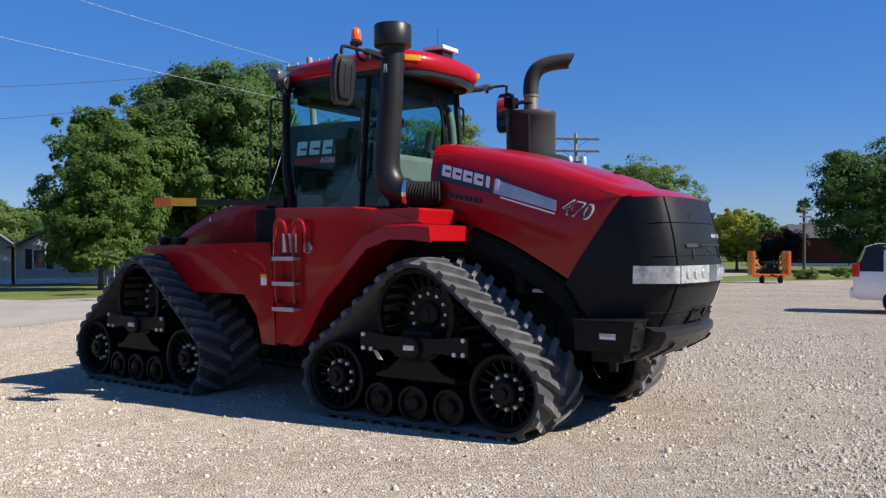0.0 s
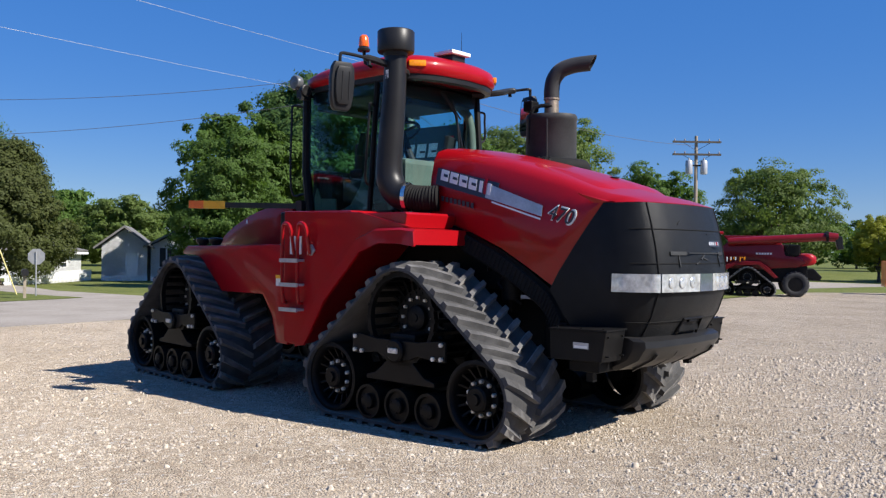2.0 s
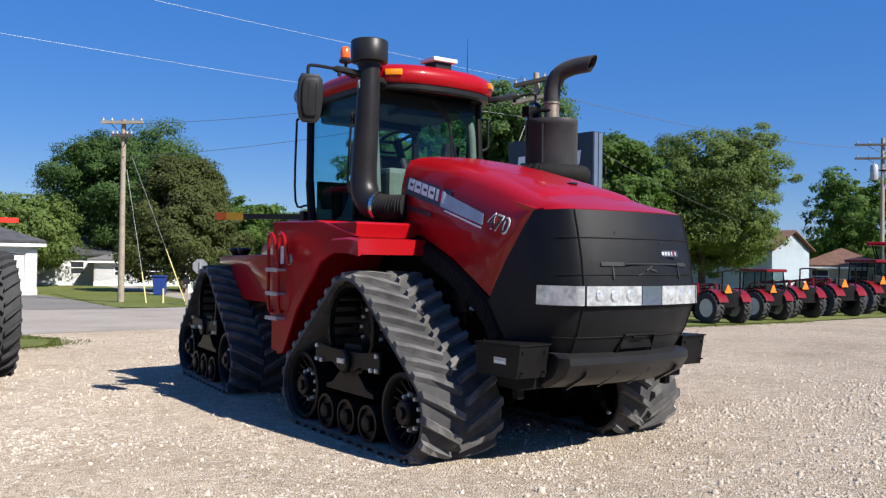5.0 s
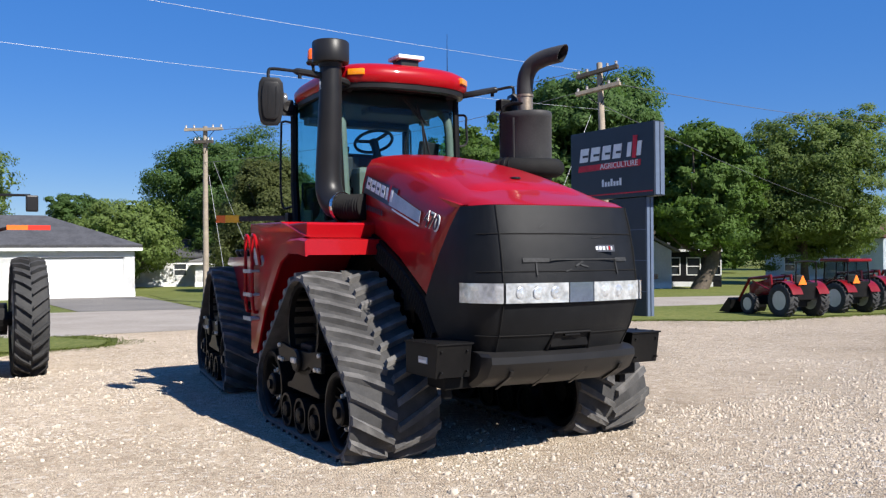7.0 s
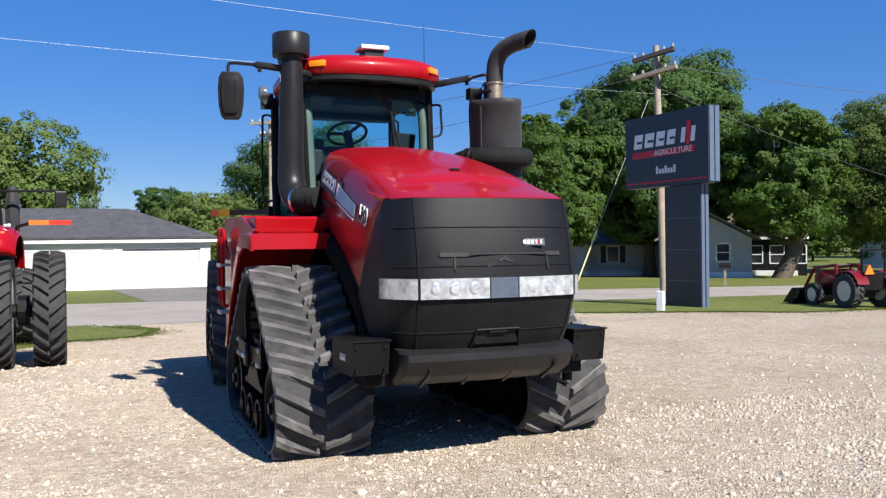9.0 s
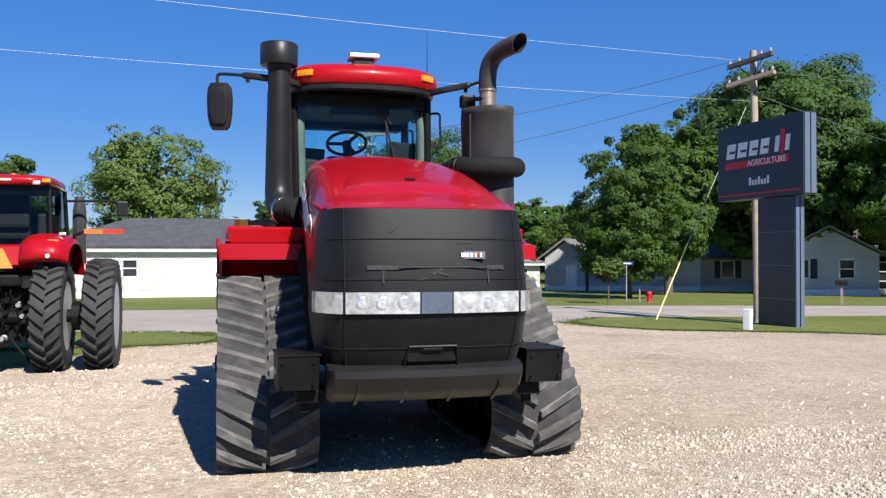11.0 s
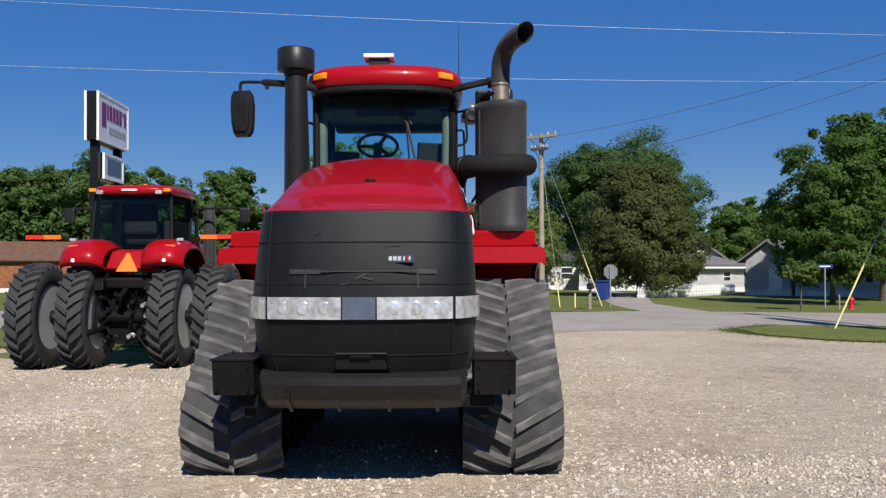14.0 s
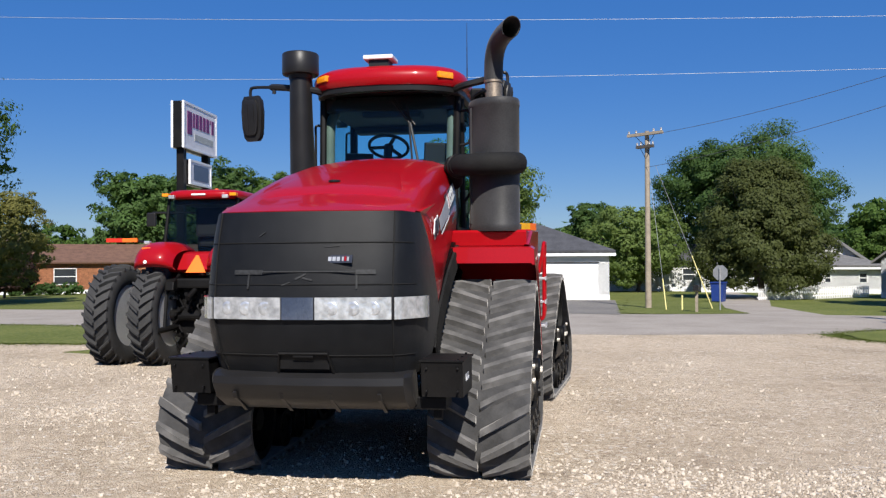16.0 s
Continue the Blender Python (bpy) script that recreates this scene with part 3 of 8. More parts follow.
def drive_mesh():
    bm = bmesh.new()
    r = DRV[2]
    for a, b in ((-0.33, -0.28), (0.28, 0.33)):
        lathe(bm, [(r - 0.05, a), (r - 0.01, a), (r - 0.01, b), (r - 0.05, b)], seg=40, closed=True)
    for k in range(24):
        m = Matrix.Rotation(2 * math.pi * k / 24, 4, "Y")
        box(bm, r - 0.05, r, -0.33, 0.33, -0.016, 0.016, m)
        box(bm, 0.25, r - 0.04, -0.10, -0.08, -0.01, 0.01, m)
    lathe(bm, [(r - 0.06, 0.0), (0.26, -0.05), (0.25, -0.09), (0.115, -0.09), (0.11, -0.13), (0.085, -0.142), (0.04, -0.142), (0.035, -0.15), (0.0001, -0.15)], seg=36)
    for k in range(12):
        t = 2 * math.pi * k / 12
        lathe(bm, [(0.016, -0.115), (0.016, -0.085)], (0.18 * math.cos(t), 0, 0.18 * math.sin(t)), seg=6, mi=1)
    for k in range(18):
        t = 2 * math.pi * k / 18
        lathe(bm, [(0.014, -0.10), (0.014, -0.085)], (0.225 * math.cos(t), 0, 0.225 * math.sin(t)), seg=6)
    return bm


def frame_mesh():
    """The undercarriage: plate with bolts, pivot, saddle and inner arms."""
    bm = bmesh.new()
    prism(bm, [(-0.57, 0.62), (-0.57, 0.79), (-0.50, 0.795), (-0.25, 0.765), (0.25, 0.765), (0.50, 0.795), (0.57, 0.79), (0.57, 0.62), (0.50, 0.615), (0.25, 0.645), (0.14, 0.60), (-0.14, 0.60), (-0.25, 0.645), (-0.50, 0.615)][::-1], -0.365, -0.335, bevel=0.004)
    lathe(bm, [(0.10, -0.30), (0.10, -0.39), (0.085, -0.405), (0.0001, -0.405)], (0, 0, 0.675), seg=20)
    box(bm, -0.055, 0.055, -0.425, -0.40, 0.655, 0.70, Matrix.Translation((0, 0, 0)), 0.008, mi=1)
    prism(bm, [(-0.30, 0.46), (-0.13, 0.60), (0.13, 0.60), (0.30, 0.46), (0.42, 0.43), (0.42, 0.39), (-0.42, 0.39), (-0.42, 0.43)], -0.33, 0.2, bevel=0.01)
    box(bm, -0.80, 0.80, -0.06, 0.06, 0.30, 0.44, None, 0.02)
    box(bm, -0.16, 0.16, -0.30, 0.38, 0.44, 0.82, None, 0.03)
    for x, z in ((-0.53, 0.645), (-0.53, 0.765), (-0.44, 0.64), (0.53, 0.645), (0.53, 0.765), (0.44, 0.64)):
        lathe(bm, [(0.02, -0.36), (0.02, -0.385)], (x, 0, z), seg=6, mi=1)
    return bm


def mirrored(bm, side):
    if side > 0:
        bmesh.ops.scale(bm, vec=(1, -1, 1), verts=bm.verts)
        bmesh.ops.reverse_faces(bm, faces=bm.faces)
    return bm


def make_track(parent, side, like=None, m=None):
    """One track: the belt, and its wheels and frame under it. side: -1 right, 1 left."""
    where = (m or Matrix()) @ pose(0, side * 1.065, 0)
    if like:
        t = again(like, parent, where)
        for c in like.children:
            again(c, t, c.matrix_basis.copy())
        return t
    belt, place, length = belt_mesh()
    t = part("track", mirrored(belt, side), RUBBER_BELT, parent, "dusty black rubber track belt with slanting lugs", 30, where)
    for half in (-1, 1):
        for k in range(36):
            part("lug", mirrored(lug_mesh(place, length, half, k, 36), side), RUBBER, t)
    w = part("idler_wheel", mirrored(wheel_mesh(IDL[2], 0.34, 10, 18, 0.17), side), [STEEL_BLACK, BOLT], t, "black ribbed idler wheel with zinc bolts", 40, pose(IDL[0], 0, IDL[1]))
    again(w, t, pose(-IDL[0], 0, IDL[1]))
    r = part("roller", mirrored(roller_mesh(ROL[0][2]), side), [STEEL_BLACK, BOLT], t, "", 40, pose(ROL[0][0], 0, ROL[0][1]))
    for q in ROL[1:]:
        again(r, t, pose(q[0], 0, q[1]))
    part("drive_wheel", mirrored(drive_mesh(), side), [STEEL_BLACK, BOLT], t, "", 40, pose(DRV[0], 0, DRV[1]))
    part("undercarriage_frame", mirrored(frame_mesh(), side), [STEEL_BLACK, BOLT], t)
    return t


tractor = thing("tracked_tractor", TR, "large red articulated farm tractor on four black rubber tracks", "tractor")
track_r = make_track(tractor, -1)
track_l = make_track(tractor, 1)
make_track(tractor, -1, track_r, REAR @ pose(-1.91, 0, 0))
make_track(tractor, 1, track_l, REAR @ pose(-1.91, 0, 0))

# chassis
bm = boxm(-1.7, 1.5, -0.42, 0.42, 0.62, 1.25, None, 0.04)
box(bm, -0.25, 0.25, -0.95, 0.95, 0.72, 1.15, None, 0.05)
box(bm, -1.3, 1.45, -0.60, 0.60, 1.2, 1.85, None, 0.05)
box(bm, 0.9, 1.7, -0.5, 0.5, 0.62, 0.95, None, 0.03)
part("front_chassis", bm, STEEL_BLACK, tractor)
bm = boxm(-3.1, 0.1, -0.42, 0.42, 0.62, 1.25, None, 0.04)
box(bm, -2.2, -1.7, -0.95, 0.95, 0.72, 1.15, None, 0.05)
part("rear_chassis", bm, STEEL_BLACK, tractor, m=REAR)
bm = bmesh.new()
lathe(bm, [(0.17, 0.55), (0.17, 1.3)], (-1.96, 0, 0), "z", 20)
part("articulation_joint", bm, STEEL_BLACK, tractor)

# hood
HOOD = [  # x, ridge, shoulder, edge, side, lower edge
    (-0.30, 2.585, (0.48, 2.545), (0.64, 2.43), (0.70, 2.10), 1.84),
    (0.00, 2.545, (0.49, 2.50), (0.65, 2.385), (0.715, 2.06), 1.80),
    (0.30, 2.49, (0.50, 2.445), (0.66, 2.335), (0.73, 2.02), 1.70),
    (0.60, 2.42, (0.51, 2.375), (0.67, 2.27), (0.745, 1.94), 1.58),
    (0.90, 2.335, (0.525, 2.29), (0.68, 2.19), (0.76, 1.84), 1.42),
    (1.16, 2.25, (0.54, 2.205), (0.69, 2.115), (0.765, 1.75), 1.27),
    (1.32, 2.195, (0.55, 2.15), (0.695, 2.065), (0.76, 1.78), 1.50),
    (1.50, 2.13, (0.56, 2.085), (0.70, 2.01), (0.745, 1.88), 1.78),
    (1.63, 2.08, (0.565, 2.04), (0.70, 1.985), (0.715, 1.97), 1.955),
]
bm = bmesh.new()
rows = []
for x, top, sh, ed, si, low in HOOD:
    half = [(0.0, top), (sh[0] * 0.55, top - (top - sh[1]) * 0.3), sh, (ed[0] - 0.05, (sh[1] + ed[1]) / 2 + 0.02), ed, ((ed[0] + si[0]) / 2 + 0.012, (ed[1] + si[1]) / 2), si, ((si[0] - 0.003), (si[1] + low) / 2), (si[0] - 0.015, low)]
    rows.append([(x, -y, z) for y, z in half[::-1]] + [(x, y, z) for y, z in half[1:]])
skin(bm, rows)
n = len(rows[0])
last = rows[-1]
nose = [(float(np.interp(abs(p[1]), [0, 0.2, 0.4, 0.565, 0.62, 0.66, 0.70, 0.715], [2.035, 2.026, 1.998, 1.965, 1.94, 1.87, 1.72, 1.64])), p[1] * 0.99, 1.956 + (p[2] - 1.955) * 0.04) for p in last]
lip = [(a[0] + (b[0] - a[0]) * 0.62, a[1] + (b[1] - a[1]) * 0.6, b[2] + (a[2] - b[2]) * 0.52) for a, b in zip(last, nose)]
skin(bm, [last, lip, nose])
thicken(bm, 0.012)
part("hood", bm, RED, tractor, "glossy red hood sloping to the front", 50)
bm = bmesh.new()
rows = []
for i in range(9):
    x = 0.80 + 0.76 * i / 8
    k = max(j for j in range(len(HOOD) - 1) if HOOD[j][0] <= x)
    f = (x - HOOD[k][0]) / (HOOD[k + 1][0] - HOOD[k][0])
    top, shy, shz = [HOOD[k][a] * (1 - f) + HOOD[k + 1][a] * f if b is None else HOOD[k][a][b] * (1 - f) + HOOD[k + 1][a][b] * f for a, b in ((1, None), (2, 0), (2, 1))]
    row = []
    for j in range(-8, 9):
        y = (0.42 + 0.12 * min(i, 6) / 6 - (0.05 if i == 8 else 0)) * j / 8
        z = float(np.interp(abs(y), [0, shy * 0.55, shy], [top, top - (top - shz) * 0.3, shz]))
        row.append((x, y, z + (0.002 + 0.026 * i / 8 if 0 < i < 8 and abs(j) < 8 else -0.004)))
    rows.append(row)
skin(bm, rows)
bmesh.ops.recalc_face_normals(bm, faces=bm.faces)
part("hood_scoop", bm, RED, tractor, smooth=40)
bm = bmesh.new()
lathe(bm, [(0.045, 0), (0.045, 0.012), (0.030, 0.016), (0.0001, 0.016)], (1.30, 0, 2.216), "z", 16)
part("hood_latch", bm, BLACK, tractor)

# black screened nose
NOSE = [  # z, back x, back y, corner, seam, middle x
    (1.955, 1.63, 0.715, (1.735, 0.700), (1.955, 0.600), 2.035),
    (1.80, 1.525, 0.745, (1.755, 0.728), (2.00, 0.605), 2.085),
    (1.60, 1.385, 0.762, (1.775, 0.750), (2.045, 0.607), 2.13),
    (1.39, 1.24, 0.767, (1.785, 0.768), (2.075, 0.608), 2.163),
    (1.24, 1.15, 0.767, (1.785, 0.768), (2.075, 0.608), 2.163),
    (1.05, 1.27, 0.755, (1.755, 0.748), (2.01, 0.600), 2.085),
    (0.86, 1.40, 0.73, (1.70, 0.715), (1.90, 0.575), 1.975),
]


def nose_ring(z, bx, by, c, s, mx, o=0.0):
    """One level of the nose: flat sides, rounded corners and a gently bowed front, o metres outside it."""
    half = [(bx, by + o), ((bx + c[0]) / 2, (by + c[1]) / 2 + 0.010 + o), (c[0], c[1] + o)]
    for f, out in ((0.36, 0.026), (0.72, 0.024)):
        half.append((c[0] + (s[0] - c[0]) * f + (out + o) * 0.5, c[1] + (s[1] - c[1]) * f + (out + o) * 0.85))
    half += [(s[0] + o, s[1] + o * 0.4), (s[0] + (mx - s[0]) * 0.55 + o, s[1] * 0.65), (s[0] + (mx - s[0]) * 0.9 + o, s[1] * 0.32), (mx + o, 0)]
    return [(x, -y, z) for x, y in half] + [(x, y, z) for x, y in half[-2::-1]]


bm = bmesh.new()
skin(bm, [nose_ring(*r) for r in NOSE])
bm.faces.new([bm.verts.new(p) for p in nose_ring(*NOSE[-1])])
thicken(bm, 0.012)
grille = part("grille_screen", bm, MESH_BLACK, tractor, "matt black screened nose over the radiator", 40)
# panel joints and corner seams on the nose
bm = bmesh.new()
for za in (1.745, 1.47, 1.00):
    i = max(k for k in range(len(NOSE)) if NOSE[k][0] >= za)
    f = (NOSE[i][0] - za) / (NOSE[i][0] - NOSE[i + 1][0])
    ra, rb = nose_ring(*NOSE[i], o=0.003), nose_ring(*NOSE[i + 1], o=0.003)
    mid = [tuple(Vector(p) * (1 - f) + Vector(q) * f) for p, q in zip(ra, rb)]
    tube(bm, mid[3:-3], 0.004, 6)
for k in (5, 11):
    tube(bm, [nose_ring(*r, o=0.002)[k] for r in NOSE], 0.005, 6)
part("nose_joint", bm, RUBBER_DARK, tractor)
# pale worn frame behind the screen
SCUFF = material("scuffed_screen", (0.017, 0.018, 0.019), 0.7, var=0.6, scale=30)
def front_x(y, z):
    """The front of the nose at y, z."""
    return float(np.interp(-z, [-r[0] for r in NOSE], [r[5] - (r[5] - r[4][0]) * (y / r[4][1]) ** 2 for r in NOSE]))


for y0, y1, z0, z1, tilt in ((-0.46, -0.25, 1.535, 1.566, 0), (0.37, 0.50, 1.535, 1.566, 0), (-0.25, 0.37, 1.550, 1.558, 0), (-0.36, -0.348, 1.44, 1.55, 0), (0.372, 0.384, 1.44, 1.55, 0), (-0.03, 0.05, 1.515, 1.528, 28), (0.02, 0.09, 1.50, 1.512, -14), (-0.12, -0.06, 1.47, 1.478, 20), (-0.30, -0.25, 1.80, 1.806, 35), (0.16, 0.26, 1.715, 1.719, 4)):
    yc, zc = (y0 + y1) / 2, (z0 + z1) / 2
    bar = boxm(-0.004, 0.004, y0 - yc, y1 - yc, z0 - zc, z1 - zc)
    slope = math.degrees(math.atan2(front_x(yc + 0.02, zc) - front_x(yc - 0.02, zc), 0.04))
    part("screen_bar", bar, SCUFF, grille, m=pose(front_x(yc, zc) + 0.002, yc, zc, tilt, -13, -slope))

# headlamps round the nose
lamp_top, lamp_bot = NOSE[3], NOSE[4]
ra, rb = nose_ring(*lamp_top, o=0.012), nose_ring(*lamp_bot, o=0.012)
path_a, path_b = bend(ra[1:-1], 20), bend(rb[1:-1], 20)
ys = [p[1] for p in path_a]


def lamp_strip(y0, y1, inset=0.0, back=0.0):
    bm = bmesh.new()
    pa = [p for p in zip(path_a, path_b) if y0 <= p[0].y <= y1 and p[0].x > 1.75]
    rows = [[a + (b - a) * t - Vector((back if (t in (0, 1)) else 0, 0, 0)) for t in (0.02, 0.06, 0.5, 0.94, 0.98)] for a, b in pa]
    skin(bm, rows)
    thicken(bm, 0.012)
    return bm


lamp_bar = part("headlamp_bar", lamp_strip(-0.80, 0.80), BLACK, tractor, smooth=40)
bulb = bmesh.new()
lathe(bulb, [(0.047, -0.004), (0.042, 0.0005), (0.026, -0.001), (0.012, 0.000), (0.0001, 0.002)], axis="x", seg=24)
for y0, y1, nm in ((-0.81, -0.612, "side_lamp"), (-0.606, -0.115, "headlamp"), (0.115, 0.606, "headlamp"), (0.612, 0.81, "side_lamp")):
    b = lamp_strip(y0, y1)
    bmesh.ops.translate(b, vec=(0.012, 0.012 * (1 if y0 > 0.5 else -1 if y1 < -0.5 else 0), 0), verts=b.verts)
    lamp = part(nm, b, LENS, tractor, "clear headlamp lens", 40)
    if nm == "headlamp":
        s = 1 if y0 > 0 else -1
        for yb in (0.22, 0.36, 0.49):
            b = bulb.copy()
            bmesh.ops.translate(b, vec=(front_x(yb, 1.315) + 0.026, s * yb, 1.315), verts=b.verts)
            part("bulb_reflector", b, LENS, lamp, smooth=50)
b = lamp_strip(-0.112, 0.112)
bmesh.ops.translate(b, vec=(0.012, 0, 0), verts=b.verts)
part("nose_emblem", b, EMBLEM_SKY, tractor, "grey emblem plate between the headlamps, tinted blue for mirrored sky", 40)
# badge on the nose: plain pale strokes on a dark strip
bm = boxm(-0.004, 0.004, -0.104, 0.104, -0.026, 0.026, mi=0)
for k in range(4):
    box(bm, 0.003, 0.007, -0.092 + k * 0.030, -0.070 + k * 0.030, -0.014, 0.014, mi=1)
for k, mi in ((0, 1), (1, 2), (2, 1)):
    box(bm, 0.003, 0.007, 0.034 + k * 0.018, 0.046 + k * 0.018, -0.014, 0.016 if mi == 2 else 0.014, mi=mi)
badge = part("nose_badge", bm, [DARKDECAL, GREYDECAL, RED], tractor, "small dark blue badge with pale and red strokes", m=pose(front_x(0.25, 1.635) + 0.006, 0.25, 1.635, 0, -13, -6.5))

# bumper, tow recess, side boxes
bm = bmesh.new()
prof = [(1.86, 0.885), (1.98, 0.875), (2.03, 0.85), (2.035, 0.80), (1.97, 0.70), (1.80, 0.61), (1.62, 0.585), (1.62, 0.64), (1.80, 0.70)]
rows = []
for y, k in ((-0.70, -0.12), (-0.66, -0.04), (-0.5, 0.0), (0, 0.03), (0.5, 0.0), (0.66, -0.04), (0.70, -0.12)):
    rows.append([(x + (k if x > 1.7 else 0), y, z) for x, z in prof])
skin(bm, rows, close=True)
bm.faces.new([bm.verts.new(p) for p in rows[0]])
bm.faces.new([bm.verts.new(p) for p in rows[-1][::-1]])
bmesh.ops.remove_doubles(bm, verts=bm.verts, dist=1e-5)
bmesh.ops.recalc_face_normals(bm, faces=bm.faces)
bumper = part("bumper", bm, BLACK, tractor, "black front bumper bar with four ribs", 30)
for y in (-0.5, -0.17, 0.17, 0.5):
    bm = bmesh.new()
    prism(bm, [(1.79, 0.585), (1.99, 0.70), (2.02, 0.74), (1.99, 0.755), (1.80, 0.62)], y - 0.012, y + 0.012)
    part("bumper_rib", bm, BLACK, bumper)
bm = boxm(1.98, 2.03, -0.17, 0.17, 0.905, 1.005, None, 0.004)
tube(bm, [(2.0, -0.19, 0.88), (2.065, -0.165, 1.012), (2.065, 0.165, 1.012), (2.0, 0.19, 0.88)], 0.011, 8)
box(bm, 2.02, 2.07, -0.07, 0.07, 0.985, 1.0, None, 0.004)
part("tow_recess", bm, STEEL_BLACK, tractor)
for s in (-1, 1):
    bm = bmesh.new()
    prism(bm, [(1.35, 0.70), (1.345, 0.935), (1.865, 0.945), (1.825, 0.705)], s * 0.75, s * 1.035, bevel=0.006)
    prism(bm, [(1.335, 0.935), (1.335, 0.947), (1.875, 0.957), (1.875, 0.945)], min(s * 0.74, s * 1.045), max(s * 0.74, s * 1.045))
    for x in (1.40, 1.62, 1.82):
        lathe(bm, [(0.009, 0.945), (0.009, 0.962), (0.0001, 0.964)], (x, s * 1.0, 0), "z", 8)
    for z in (0.75, 0.90):
        for y in (0.79, 1.0):
            lathe(bm, [(0.008, 1.84), (0.008, 1.873), (0.0001, 1.875)], (0, s * y, z), "x", 8)
    case = part("tool_box", bm, STEEL_BLACK, tractor, "black steel tool box beside the bumper")
    bm = boxm(1.44, 1.72, min(s * 0.62, s * 0.9), max(s * 0.62, s * 0.9), 0.60, 0.69, None, 0.01)
    box(bm, 1.58, 1.64, min(s * 0.80, s * 0.86), max(s * 0.80, s * 0.86), 0.52, 0.72)
    part("box_bracket", bm, STEEL_BLACK, case)
    bm = boxm(1.57, 1.71, s * 1.037 - 0.003, s * 1.037 + 0.003, 0.80, 0.848, mi=1)
    box(bm, 1.58, 1.70, s * 1.040 - 0.003, s * 1.040 + 0.003, 0.805, 0.824, mi=0)
    part("box_plate", bm, [WHITE, GREYDECAL], case)

# side decals of the hood, laid on the painted side
for s in (-1, 1):
    def side_y(x, z):
        """The side of the hood at x, z."""
        k = max(i for i in range(len(HOOD) - 1) if HOOD[i][0] <= x)
        f = (x - HOOD[k][0]) / (HOOD[k + 1][0] - HOOD[k][0])
        def at_row(r):
            ed, si = r[3], r[4]
            pts = [(ed[1], ed[0]), ((ed[1] + si[1]) / 2, (ed[0] + si[0]) / 2 + 0.012), (si[1], si[0]), ((si[1] + r[5]) / 2, si[0] - 0.003), (r[5], si[0] - 0.015)]
            pts = sorted(pts)
            return float(np.interp(z, [p[0] for p in pts], [p[1] for p in pts]))
        return at_row(HOOD[k]) * (1 - f) + at_row(HOOD[k + 1]) * f

    def decal(name, pts, mat, lift, label="", n=10):
        """A four-cornered decal from rear to front: (x, low z, high z) at both ends."""
        (xa, la, ha), (xb, lb, hb) = pts
        bm = bmesh.new()
        rows = []
        for i in range(n + 1):
            t = i / n
            x, lo, hi = xa + (xb - xa) * t, la + (lb - la) * t, ha + (hb - ha) * t
            rows.append([(x, s * (side_y(x, lo + (hi - lo) * q / 4) + lift), lo + (hi - lo) * q / 4) for q in range(5)])
        skin(bm, rows)
        bmesh.ops.recalc_face_normals(bm, faces=bm.faces)
        bmesh.ops.solidify(bm, geom=bm.faces, thickness=0.002)
        return part(name, bm, mat, tractor, label, 40)
    decal("decal_band", ((-0.22, 2.185, 2.345), (0.56, 1.99, 2.16)), DARKDECAL, 0.014, "dark band behind the brand strokes")
    decal("decal_stripe", ((0.42, 2.035, 2.165), (1.06, 1.852, 1.945)), GREYDECAL, 0.016, "silver fading stripe", 12)
    decal("decal_underline", ((0.50, 1.985, 2.0), (1.05, 1.823, 1.838)), WHITE, 0.018)
    x = -0.16
    for k in range(4):      # brand word as plain slanting strokes with a dark notch
        zc = 2.277 - 0.27 * (x + 0.16)
        decal("brand_stroke", ((x, zc - 0.052, zc + 0.052), (x + 0.100, zc - 0.079, zc + 0.025)), WHITE, 0.020, n=2)
        decal("brand_notch", ((x + 0.038, zc - 0.022, zc + 0.004), (x + 0.094, zc - 0.038, zc - 0.012)), DARKDECAL, 0.0225, n=2)
        x += 0.122
    zc = 2.277 - 0.27 * (x + 0.16)
    decal("brand_stroke", ((x + 0.01, zc - 0.055, zc + 0.050), (x + 0.05, zc - 0.066, zc + 0.039)), WHITE, 0.020, n=2)
    decal("brand_stroke", ((x + 0.064, zc - 0.075, zc + 0.075), (x + 0.096, zc - 0.084, zc + 0.066)), RED, 0.020, n=2)
    decal("brand_stroke", ((x + 0.11, zc - 0.083, zc + 0.022), (x + 0.15, zc - 0.094, zc + 0.011)), WHITE, 0.020, n=2)
    x = -0.13
    for k in range(8):      # model word as dark strokes
        zc = 2.045 - 0.2 * (x + 0.13)
        decal("model_stroke", ((x, zc - 0.024, zc + 0.024), (x + 0.036, zc - 0.03, zc + 0.018)), DARKDECAL, 0.018, n=2)
        x += 0.054
    for size, mat, lift, dp in ((0.185, WHITE, 0.010, 0.003), (0.172, DARKDECAL, 0.016, 0.003)):
        ya = side_y(1.245, 1.86)
        if s < 0:
            m = Matrix.Translation((1.245, -(ya + lift), 1.858)) @ Matrix.Rotation(radians(14), 4, "Y") @ pose(0, 0, 0, 90, 0, 0) @ Matrix.Rotation(radians(-2.5), 4, "Y")
        else:
            m = Matrix.Translation((1.245, ya + lift, 1.858)) @ Matrix.Rotation(radians(14), 4, "Y") @ pose(0, 0, 0, 90, 0, 180) @ Matrix.Rotation(radians(2.5), 4, "Y")
        t = lettering("470", size, mat, tractor, m, "model_number", dp, shear=0.25)
        if mat is WHITE:
            for v in t.data.vertices:
                v.co.x *= 1.05
                v.co.y *= 1.12

